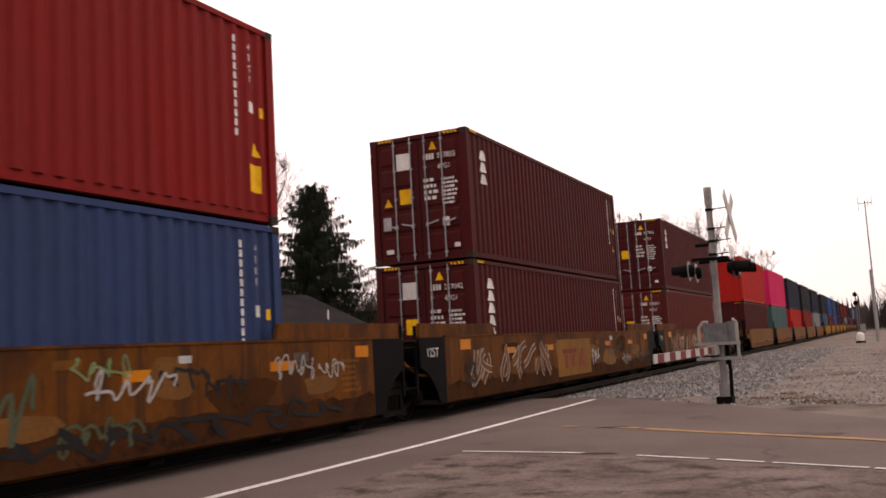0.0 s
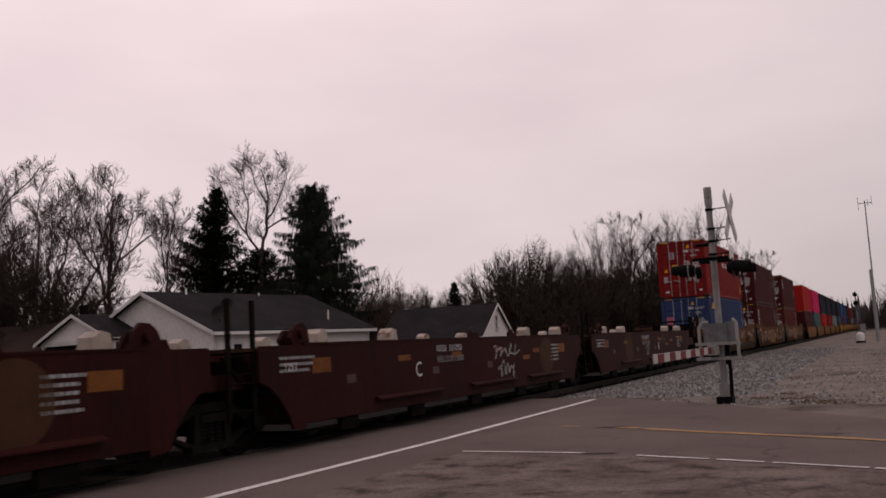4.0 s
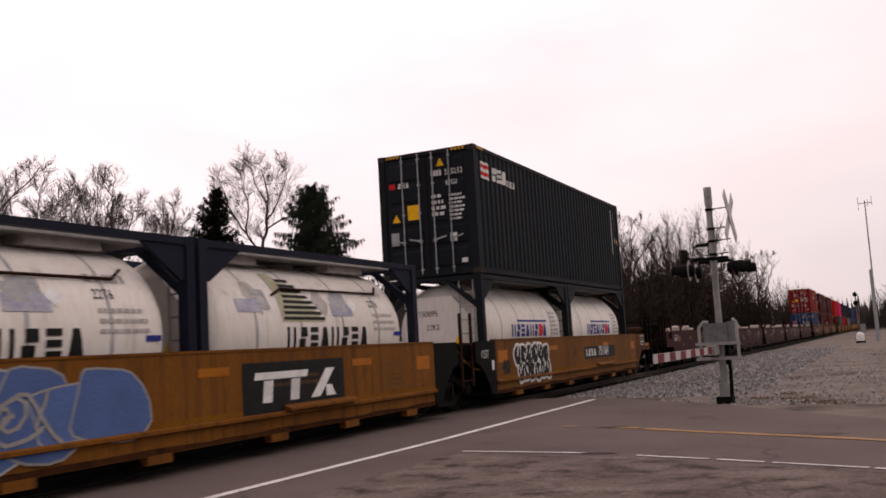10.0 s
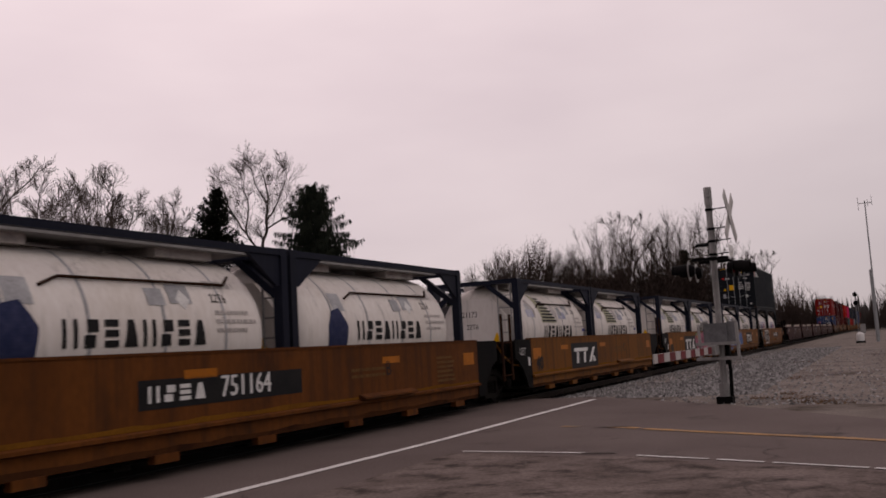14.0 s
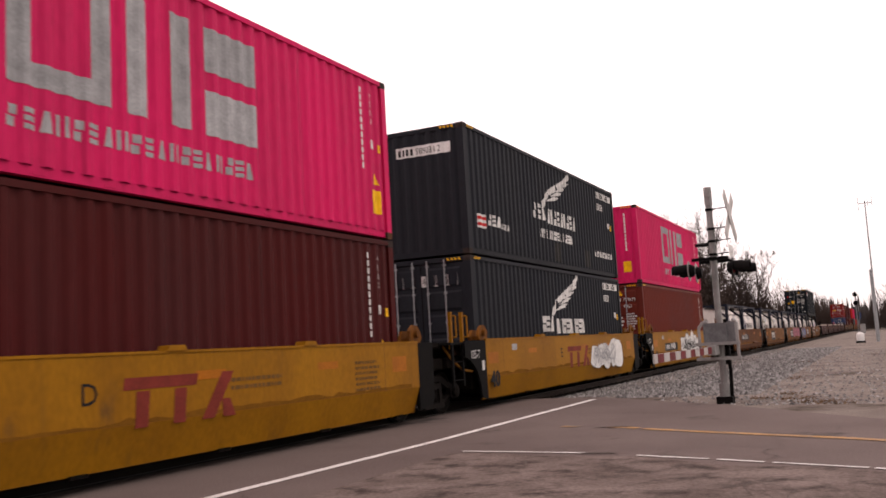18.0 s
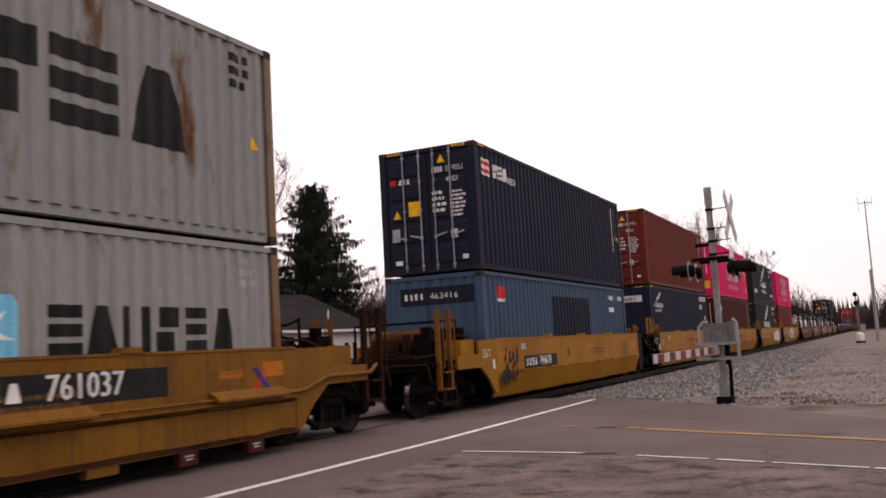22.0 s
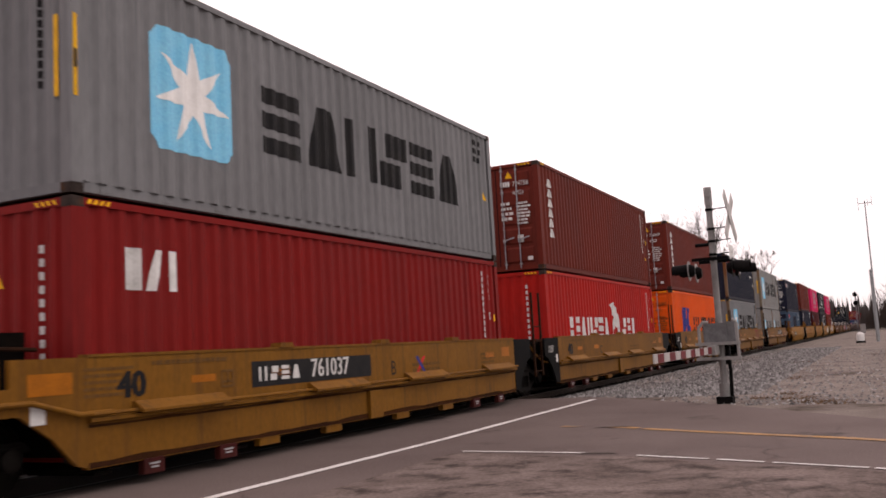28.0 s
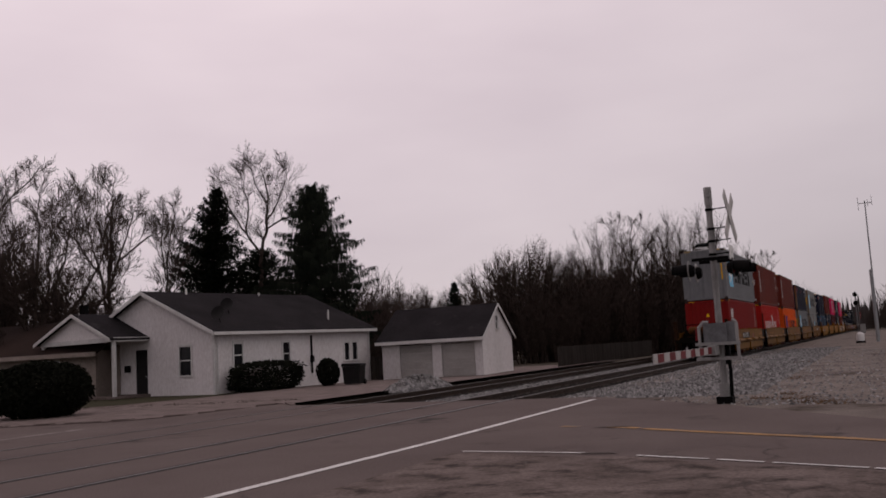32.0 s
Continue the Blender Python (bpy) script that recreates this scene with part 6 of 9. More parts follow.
def deco_oxide(letter, seed):
    def go(car, half, top):
        rnd = random.Random(seed)
        ey = -3.0 if letter == "B" else 4.35
        mark("emblem_disc", [[(ey + 0.50 * math.cos(a * math.pi / 12), 1.0 + 0.45 * math.sin(a * math.pi / 12)) for a in range(24)]], DULL_GOLD, car, FACE, label="faded round emblem")
        ly = {"B": 1.2, "C": -2.7, "D": -2.5, "E": -2.44, "A": -1.1}[letter]
        mark("unit_letter", letters(letter, ly, 0.84, 0.38), WHITE_MARK, car, FACE)
        ty = {"E": ly + 2.2, "B": ly - 2.4}.get(letter, ly + 0.9)
        mark("owner_writing", blocks(4, ty, top - 0.22, 0.45, 0.12, 0.3, 0.3) + blocks(6, ty + 0.55, top - 0.22, 0.6, 0.12, 0.3, 0.3), GREY_MARK, car, FACE)
        mark("load_limit", letters("WELL LD LMT 124 800", ty, top - 0.42, 0.17, 0.72), GREY_MARK, car, FACE, label="white load limit writing")
        if letter in "AB":
            g = 0.03
            mark("data_box", [rect(ty + 0.6, 0.72, 0.36, g), rect(ty + 0.6, 1.02, 0.36, g), rect(ty + 0.6, 0.75, g, 0.27), rect(ty + 0.93, 0.75, g, 0.27)], GREY_MARK, car, FACE)
            mark("data_letter", letters("H", ty + 0.70, 0.79, 0.22), GREY_MARK, car, FACE)
        reflectors(car, half, top, (-half + 0.2, half - 0.9), top - 0.42, 0.5, 0.22, DULL_AMBER)
        for y, z in ((-3.5, 1.14), (-1.0, 1.14), (1.2, 1.18), (2.5, 0.96), (3.5, 1.1)):
            mark("reflector", [rect(y + rnd.uniform(-0.2, 0.2), z, 0.45, 0.1)], DULL_AMBER, car, FACE, label="dulled reflective strip")
        for y in (-5.0, -2.0, 0.6):
            mark("bleached_plate", [rect(y, 0.86, 0.26, 0.13)], DULL_SPRAY, car, FACE)
        mark("small_print", lines(half - 1.5, top - 0.25, 0.6, 5, 0.04, 0.05, seed), GREY_MARK, car, FACE)
        mark("small_print", lines(-half - 0.6, top - 0.2, 0.9, 3, 0.04, 0.05, seed + 1), GREY_MARK, car, FACE)
        if letter == "C":
            scrawl(car, FACE, 0.95, 1.0, 1.45, 0.36, SILVER_SPRAY, seed, 9, 0.016)
            scrawl(car, FACE, 1.2, 0.58, 0.95, 0.42, SILVER_SPRAY, seed + 1, 7, 0.016)
        if letter == "E":
            spray(car, FACE, -5.6, 0.95, 2.3, 0.85, 5, CAR_RED, DULL_SPRAY, seed, None, 0.0)
        if letter == "B":
            scrawl(car, FACE, 1.6, 1.0, 0.9, 0.4, DULL_SPRAY, seed, 6, 0.03)
        if letter == "D":
            scrawl(car, FACE, -4.5, 0.7, 1.4, 0.5, DULL_SPRAY, seed, 7, 0.02)
        mark("truck_number", letters("125T", -half - 0.5, top - 0.36, 0.16), WHITE_MARK, car, FACE)
    return go


DULL_GOLD = material("faded_gold_emblem", (0.048, 0.021, 0.010), rough=0.7, scale=4, fine=30, bump=0)
DULL_AMBER = material("dulled_amber_reflector", (0.155, 0.055, 0.014), rough=0.6, scale=5, fine=30, bump=0)


def deco_long(board=False, seed=1):
    def go(car, half, top):
        rnd = random.Random(seed)
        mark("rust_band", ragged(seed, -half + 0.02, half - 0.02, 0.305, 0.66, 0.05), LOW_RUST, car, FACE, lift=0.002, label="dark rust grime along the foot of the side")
        reflectors(car, half, top, (-7.6,), top - 0.26, 0.5, 0.2, AMBER)
        for y in (-5.17, -2.53, 0.16, 2.82, 5.51):
            reflectors(car, half, top, (y,), top - 0.40, 0.56, 0.13, AMBER)
        reflectors(car, half, top, (7.75,), top - 0.28, 0.4, 0.18, AMBER)
        mark("size_number", [t for dy in (0.0, 0.03, 0.06) for t in letters("53", -7.5 + dy, 0.60, 0.60)], BLACK_MARK, car, FACE, lift=0.011, label="black stencilled number", stagger=0.00002)
        if not board:
            mark("truck_number", letters("125T", -half - 0.80, top - 0.36, 0.24), WHITE_MARK, car, FACE)
        else:
            reflectors(car, half, top, (-9.0,), 0.86, 0.45, 0.14, AMBER)
            mark("notice", [rect(-9.0, 1.05, 0.42, 0.34)], CAR_OCHRE, car, FACE, label="worn notice plate")
        for k in range(9):
            mark("paint_patch", [blob(rnd, -6.4 + 1.6 * k + rnd.uniform(-0.4, 0.4), rnd.uniform(0.75, 1.2), rnd.uniform(0.5, 1.4), rnd.uniform(0.25, 0.5))], (CAR_WORN, LOW_RUST)[k % 3 == 1], car, FACE, lift=0.0032 + 0.0002 * k, label="worn patch of paint")
        for k in range(7):
            mark("small_stencil", [rect(-6.6 + 2.05 * k + rnd.uniform(-0.4, 0.4), top - rnd.uniform(0.22, 0.6), rnd.uniform(0.22, 0.42), rnd.uniform(0.08, 0.14))], (DULL_SPRAY, CAR_OCHRE, GREY_MARK)[k % 3], car, FACE, lift=0.0055)
        mark("small_print", lines(half - 1.0, top - 0.35, 0.6, 6, 0.05, 0.04, seed), CAR_OCHRE, car, FACE)
        if board:
            number_board(car, -4.59, 0.80, 3.3, 0.32, "732254", 0.36)
            mark("unit_letter", letters("B", 0.03, 0.84, 0.34), BLACK_MARK, car, FACE, lift=0.008)
            mark("board_patch", [blob(rnd, 0.15, 0.88, 1.1, 0.5)], CAR_WORN, car, FACE, lift=0.0045, label="worn pale patch")
            for k, (y, z, w, h, m, th) in enumerate(((0.9, 0.34, 6.2, 0.40, BLACK_MARK, 0.03), (5.6, 0.95, 1.0, 0.42, SILVER_SPRAY, 0.016), (2.3, 0.88, 1.3, 0.42, SILVER_SPRAY, 0.018), (3.4, 0.98, 0.9, 0.36, BLACK_MARK, 0.022),
                    (-1.1, 0.5, 1.6, 0.95, SAGE_SPRAY, 0.03), (0.75, 0.5, 0.9, 0.85, SAGE_SPRAY, 0.028), (1.9, 0.42, 1.2, 0.4, SAGE_SPRAY, 0.02), (2.1, 1.12, 0.9, 0.34, GREEN_SPRAY, 0.014), (-7.6, 0.5, 2.2, 0.9, BLACK_MARK, 0.03), (-5.6, 0.55, 1.2, 0.85, BLACK_MARK, 0.035), (-3.3, 1.18, 1.3, 0.26, BLACK_MARK, 0.03), (4.2, 0.8, 0.8, 0.4, BLACK_MARK, 0.02), (6.7, 0.95, 0.7, 0.35, SILVER_SPRAY, 0.014))):
                scrawl(car, FACE, y, z, w, h, m, 70 + k, int(6 + w * 2.2), th)
            mark("white_drip", [blob(rnd, -3.62, 0.82, 0.22, 0.6)], SILVER_SPRAY, car, FACE, lift=0.012, label="pale paint drip")
        else:
            wild(car, FACE, -7.0, 0.95, 4.7, 0.9, 7, CAR_OCHRE, SILVER_SPRAY, seed + 5, 0.16, 0.03)
            mark("repainted_panel", [rect(-1.7, 0.42, 2.9, 0.95)], CAR_TAN, car, FACE, lift=0.006, label="brighter repainted panel")
            owner_blocks(car, -1.3, 0.62, 1.9, 0.5, MAROON_MARK, lift=0.009)
            for k in range(8):
                scrawl(car, FACE, 1.3 + 0.85 * k, rnd.uniform(0.4, 0.85), rnd.uniform(0.8, 1.3), rnd.uniform(0.35, 0.65), (SILVER_SPRAY, BLACK_MARK, SAGE_SPRAY, BLACK_MARK)[k % 4], seed * 10 + k, 6, rnd.uniform(0.015, 0.03))
    return go


CAR_WORN = material("worn_orange_paint", (0.15, 0.064, 0.016), (0.11, 0.047, 0.012), rough=0.7, scale=2, fine=22, bump=0.05, stain=(0.12, 0.055, 0.022), stain_at=0.54, stain_scale=3)

# -- the train's make-up, from its far front to its end --
LOW = 0.316


def over(z, tall):
    return z + tall + 0.034


def stack(u, low, high, low_tall=HIGH, foot=LOW):
    """low and high: (paint, label, kwargs) of the two boxes in one well."""
    p, lb, kw = low
    container(u, foot, p, lb, tall=low_tall, **kw)
    p, lb, kw = high
    container(u, over(foot, low_tall), p, lb, **kw)


# far front of the train: 40-foot stacks
FAR = [("bright_red", "maroon"), ("pink", "teal"), ("navy", "bright_red"), ("dark_grey", "red"), ("navy", "grey"), ("dark_grey", "faded_blue"),
       ("steel_blue", "brown"), ("blue", "steel_blue"), ("navy", "maroon"), ("brown", "navy"), ("red", "grey"), ("dark_grey", "brown"),
       ("navy", "blue"), ("brown", "red"), ("grey", "navy"), ("steel_blue", "maroon")]
WORDS = {"bright_red": "bright red", "faded_blue": "faded blue", "dark_grey": "dark grey", "steel_blue": "cobalt blue", "grey": "pale grey"}
far_u = [66.5 + 15.7 * k + 4.3 * (k // 5) for k in range(len(FAR))]
for k, (hi, lo) in enumerate(FAR):
    w = [WORDS.get(c, c) for c in (lo, hi)]
    stack(far_u[k], (lo, f"{w[0]} corrugated steel container low in a well car", dict(rear="wall", marks=None)),
          (hi, f"{w[1]} corrugated steel container stacked on another", dict(rear="doors" if k % 2 else "wall", marks=None)))
    well_car(far_u[k], ("tank", "smooth", "shelf")[(k // 5) % 3], "ochre well car carrying stacked containers", "coupler" if k % 5 == 4 else "joint", "coupler" if k % 5 == 0 else "joint")
    if k % 5 == 0:
        truck(far_u[k] - 7.7)
    if k % 5 == 4:
        truck(far_u[k] + 7.7)
    else:
        truck(far_u[k] + 7.85)

# three long wells
stack(43.5, ("brown", "brown corrugated container with white plates low in a well", dict(marks=brown_marks("248861"))), ("maroon", "maroon corrugated container stacked on a brown one", dict(marks=brown_marks("767841", 3))))
stack(24.1, ("maroon", "maroon corrugated container with a white door label", dict(marks=brown_marks("259042", 6, WHITE_MARK))), ("maroon", "maroon corrugated container with white company blocks", dict(marks=brown_marks("767855", 3, WHITE_MARK))))
stack(4.85, ("blue", "blue corrugated container with yellow company blocks", dict(marks=seaco_marks)), ("red", "red corrugated container with a white oval emblem", dict(marks=magellan_marks)))
well_car(43.5, "long", "rusty orange long well car with graffiti under maroon containers", "coupler", "joint", deco_long(False, 3))
well_car(24.1, "long", "rusty orange long well car with pale sprayed graffiti", "joint", "joint", deco_long(False, 4))
well_car(4.75, "long", "rusty orange long well car with black number board and graffiti", "joint", "coupler", deco_long(True, 5))
for u in (43.5 + 10.1, 33.8, 14.4, 4.75 - 10.1):
    truck(u)

# five empty oxide-red wells
for u, ch, sd in ((-16.0, "B", 21), (-31.5, "C", 22), (-46.9, "D", 23), (-62.4, "E", 24), (-77.9, "A", 25)):
    well_car(u, "oxide", "empty dark oxide-red well car with faded marks", "coupler" if ch == "B" else "joint", "coupler" if ch == "A" else "joint", deco_oxide(ch, sd))
for u in (-16.0 + 7.7, -23.75, -39.2, -54.65, -70.15, -77.9 - 7.7):
    truck(u)

# five wells with tank containers
TANKS = [(-97.1, "slate", ("150095", "150088")), (-112.4, "stripes", ("107345", "821127")), (-127.9, "stripes", ("821108", "827164")), (-143.25, "stripes", ("821173", "821150")), (-158.75, "sail", ("140026", "140084"))]
for k, (u, style, nums) in enumerate(TANKS):
    for s, dg in ((-3.07, nums[0]), (3.07, nums[1])):
        tank_container(u + s, LOW, {"slate": "white tank container in a dark frame with blue company blocks", "stripes": "white tank container in a dark blue frame with stripe emblem", "sail": "stained white tank container with dark blue sail emblem"}[style], style, dg, 40 + k)
container(-97.1, LOW + STD + 0.02, "slate", "dark slate corrugated container on two tank containers", marks=flag_marks("515252"))
well_car(-97.1, "tank", "ochre well car with black and white graffiti", "coupler", "joint", deco_tank("A", 0.28, None, lambda c: (spray(c, FACE, -5.05, 1.08, 2.3, 0.50, 6, BLACK_MARK, WHITE_MARK, 51, None, 0.09), spray(c, FACE, -4.85, 0.68, 2.2, 0.48, 6, BLACK_MARK, WHITE_MARK, 58, None, 0.09))))
well_car(-112.4, "tank", "ochre well car with blue sprayed graffiti", "joint", "joint", deco_tank("", None, 0.5, lambda c: piece(c, FACE, -5.9, 0.86, 4.5, 0.95, 8, BLUE_SPRAY, SILVER_SPRAY, 52)))
well_car(-127.9, "tank", "ochre well car half covered in pink graffiti", "joint", "joint", deco_tank("", None, -3.05, lambda c: [mark("graffiti_ground", [rect(-0.4, 0.6, 6.5, 0.76)], GREEN_SPRAY, c, FACE, lift=0.003)] + [(mark("graffiti_letter", [blob(random.Random(5 + q), 0.5 + 1.1 * q, 0.95, 1.7, 0.86, 18)], PINK_SPRAY, c, FACE, lift=0.0036 + 0.0001 * q, label="sprayed graffiti") if q < 6 else wild(c, FACE + 0.003, -0.3, 0.98, 6.2, 0.95, 8, PINK_SPRAY, BLACK_MARK, 53, 0.36, 0.045)) for q in range(7)]))
well_car(-143.25, "tank", "ochre well car with a black and white owner board", "joint", "joint", deco_tank("C", None, -3.1))
well_car(-158.75, "tank", "rust-brown well car with a dark number board", "joint", "coupler", deco_tank("B", -3.36, None), CAR_BROWN)
for u in (-97.1 + 7.7, -104.95, -120.15, -135.55, -151.0, -158.75 - 7.7):
    truck(u)

# five smooth yellow wells
stack(-178.75, ("light_brown", "rust-brown corrugated container low in a yellow well", dict(marks=brown_marks("759629", 0, RED_MARK))), ("pink", "magenta container with large pale company blocks", dict(rear="wall", marks=pink_marks)), foot=0.39)
stack(-194.2, ("dark_grey", "charcoal container with a white wing emblem", dict(marks=wing_marks(-1.64, 1.15, 1.0, False, False, "411772 0"))), ("dark_grey", "charcoal container with white wing emblem and flag", dict(rear="wall", marks=wing_marks(-1.8, 1.18, 1.0, True, True, "589031 2"))), foot=0.39)
stack(-209.82, ("maroon", "maroon container with a round blue label", dict(rear="wall", marks=plain_marks)), ("pink", "magenta container with large pale company blocks", dict(rear="wall", marks=pink_marks)), foot=0.39)
stack(-225.65, ("navy", "navy container with a white wing emblem", dict(rear="wall", marks=wing_marks(-5.4, 2.05, 0.41, False, True, "439683 5"))), ("light_brown", "rust-brown corrugated container with a red door label", dict(marks=brown_marks("957331", 0, RED_MARK))), foot=0.39)
stack(-241.7, ("faded_blue", "faded blue container with a dark repainted patch", dict(rear="wall", marks=patch_marks)), ("navy", "navy container with a small striped flag", dict(marks=flag_marks("519051"))), STD, 0.39)
well_car(-178.75, "smooth", "yellow smooth-sided well car with white graffiti", "coupler", "joint", deco_smooth("", -4.24, None, lambda c: piece(c, FACE, -1.0, 0.92, 3.7, 0.9, 7, WHITE_MARK, BLACK_MARK, 61, 0.05)))
well_car(-194.2, "smooth", "yellow smooth-sided well car with silver bubble graffiti", "joint", "joint", deco_smooth("E", None, -0.68, lambda c: piece(c, FACE, 1.6, 0.90, 3.1, 0.95, 6, WHITE_MARK, GREY_MARK, 62, 0.03)))
well_car(-209.9, "smooth", "yellow smooth-sided well car with maroon owner blocks", "joint", "joint", deco_smooth("D", None, -0.65))
well_car(-225.65, "smooth", "yellow smooth-sided well car with maroon owner blocks", "joint", "joint", deco_smooth("C", None, -0.65))
well_car(-241.7, "smooth", "yellow smooth-sided well car with dark number board", "joint", "coupler", deco_smooth("B", -4.5, None, lambda c: (scrawl(c, FACE, -5.75, 0.8, 0.9, 0.55, BLACK_MARK, 63, 8, 0.03), scrawl(c, FACE, -5.7, 0.45, 0.8, 0.5, BLACK_MARK, 64, 7, 0.024))))
for u in (-178.75 + 7.7, -186.5, -202.1, -217.8, -233.65, -241.7 - 7.7):
    truck(u)

# five shelf-sided wells at the end
container(-261.4, over(LOW, STD), "rusty_grey", "rust-streaked pale grey container with a blue star emblem", rear="wall", marks=star_marks(), post_paint="rust_post")
for s, dg in ((-3.07, "757056"), (3.07, "570641")):
    container(-261.4 + s, LOW, "rusty_grey", "rust-streaked short grey container with a blue star emblem", 6.058, STD, "doors", post_paint="rust_post", marks=lambda ob, h, tall, dg=dg: (square_star(ob, h, -2.18, 1.02, 0.76), side_mark(ob, h, "company_name_blocks", blocks(6, -1.02, 1.14, 3.1, 0.55, 0.16, 0.28), BLACK_MARK), side_mark(ob, h, "code_writing", lines(h - 0.9, tall - 0.3, 0.4, 3, 0.1, 0.05, 4), GREY_MARK), end_mark(ob, h, "number", letters(dg, 0.1, tall - 0.5, 0.18, 0.8), GREY_MARK)))
stack(-277.25, ("grey", "light grey container with a blue star emblem", dict(rear="wall", marks=star_marks(-4.56, 0.76, 1.6, -2.33, 7.05, 1.03), post_paint="rust_post")), ("navy", "dark navy container with red labels", dict(rear="wall", marks=navy_marks, tall=STD, post_paint="rust_post")))
stack(-292.92, ("orange", "bright orange container with blue emblem and black blocks", dict(marks=orange_marks)), ("light_brown", "rust-brown container with white company blocks", dict(marks=brown_marks("758407", 6))))
stack(-308.8, ("bright_red", "bright red container with white company blocks", dict(rear="wall", marks=south_marks)), ("light_brown", "rust-brown container with white company blocks", dict(marks=brown_marks("724758", 6))))
stack(-324.25, ("cai_red", "red container with white company blocks", dict(rear="wall", marks=leasing_marks)), ("grey", "light grey container with a blue star emblem", dict(rear="wall", marks=star_marks())))
well_car(-261.5, "shelf", "tan-yellow well car with ledges and number board", "coupler", "joint", deco_shelf("A", 0.46))
well_car(-277.3, "shelf", "tan-yellow well car with ledges and maroon blocks", "joint", "joint", deco_shelf("E", None, 2.25))
well_car(-293.0, "shelf", "tan-yellow well car with ledges and maroon blocks", "joint", "joint", deco_shelf("D", None, 2.07))
well_car(-308.8, "shelf", "tan-yellow well car with ledges", "joint", "joint", deco_shelf("C", None, None))
well_car(-324.25, "shelf", "tan-yellow last well car with number board", "joint", "coupler", deco_shelf("B", -3.38, None, False))
DEVICE_RED = material("dull_red_casing", (0.16, 0.012, 0.014), (0.11, 0.010, 0.011), rough=0.5, scale=6, fine=40, bump=0.03)
last_car = [ob for ob, u, x, z in MOVING if u == -324.25 and ob.name.startswith("well_car")][0]
device = part("end_of_train_device", Geo().box(-0.09, -9.90, 0.98, 0.09, -9.74, 1.16).tube((0, -9.82, 1.16), (0, -9.82, 1.60), 0.075, 12).tube((0, -9.82, 1.60), (0, -9.82, 1.65), 0.045, 10), DEVICE_RED, last_car, "red end-of-train marker", smooth=40)
part("bracket", Geo().box(-0.05, -9.80, 0.78, 0.05, -9.70, 0.985), GRIME, device)
for u in (-261.5 + 7.7, -269.4, -285.2, -300.95, -316.5, -324.25 - 7.7):
    truck(u)


# ---- ground, road and track ----
def fall(x):
    """Height of the ground: level at the tracks, a little lower on the house side."""
    t = min(max((-14.8 - x) / 5.5, 0.0), 1.0)
    return -0.25 * t * t * (3 - 2 * t)


def along(points, x):
    for (a, ya), (b, yb) in zip(points, points[1:]):
        if a <= x <= b:
            return ya + (yb - ya) * (x - a) / (b - a)
    return points[0][1] if x < points[0][0] else points[-1][1]


FAR_EDGE = [(-70, 11.0), (-34, 15.5), (-23.3, 18.5), (-20.4, 19.7), (-17.7, 21.3), (-16.4, 22.6), (-14.8, 20.9), (-6.1, 20.7), (-2.7, 17.35), (-0.1, 14.1), (3.0, 10.2), (8.0, 3.5), (14, -4), (40, -40)]
NEAR_EDGE = [(-5.6, 10.66), (-4.8, 10.63), (-3.25, 10.44), (-1.75, 9.91), (-0.2, 9.3), (2.0, 8.2), (6.0, 5.0)]

ASPHALT = material("worn_asphalt", (0.115, 0.092, 0.085), (0.090, 0.071, 0.066), rough=0.85, scale=0.35, fine=45, bump=0.25, stain=(0.0451, 0.03854, 0.03608), stain_at=0.60, stain_scale=0.55, vary=0, fine_mix=0.5, spec=0.03)
APRON = material("cracked_apron_asphalt", (0.148, 0.118, 0.107), (0.080, 0.062, 0.055), rough=0.9, scale=1.1, fine=26, bump=0.5, stain=(0.026, 0.0205, 0.018), stain_at=0.48, stain_scale=2.4, stain_soft=0.20, vary=0, fine_mix=0.6, spec=0.03)
EARTH = material("winter_ground", (0.055, 0.045, 0.034), (0.036, 0.03, 0.022), rough=0.95, scale=0.15, fine=8, bump=0.4, stain=(0.07, 0.058, 0.045), stain_at=0.58, stain_scale=0.3, vary=0, fine_mix=0.5)
GRAVEL = material("grey_gravel", (0.168, 0.143, 0.128), (0.112, 0.094, 0.083), rough=0.95, scale=0.5, fine=28, bump=0.8, stain=(0.05525, 0.0442, 0.0357), stain_at=0.56, stain_scale=0.35, vary=0, fine_mix=0.7, spec=0.03)
BALLAST = material("dark_ballast", (0.024, 0.020, 0.018), (0.015, 0.013, 0.012), rough=0.95, scale=0.8, fine=22, bump=0.9, vary=0, fine_mix=0.7, spec=0.03)
STONE = material("ballast_stone", (0.20, 0.195, 0.192), (0.10, 0.094, 0.090), rough=0.9, scale=3.0, fine=30, bump=0.2, vary=0.0, fine_mix=0.4, islands=0.62)
LAWN = material("winter_lawn", (0.0288, 0.0288, 0.0144), (0.04, 0.0344, 0.02), rough=0.95, scale=0.6, fine=20, bump=0.6, vary=0, fine_mix=0.5)
KERB = material("dirt_kerb", (0.156, 0.124, 0.115), (0.100, 0.078, 0.070), rough=0.95, scale=1.5, fine=25, bump=0.5, vary=0, fine_mix=0.5)
LINE_WHITE = material("road_line_white", (0.56, 0.55, 0.53), (0.40, 0.385, 0.37), rough=0.75, scale=3, fine=30, bump=0.1, stain=(0.15, 0.135, 0.13), stain_at=0.62, stain_scale=4)
LINE_WORN = material("road_line_worn", (0.22, 0.20, 0.19), (0.13, 0.11, 0.10), rough=0.8, scale=3, fine=30, bump=0.1, stain=(0.105, 0.086, 0.08), stain_at=0.5, stain_scale=4)
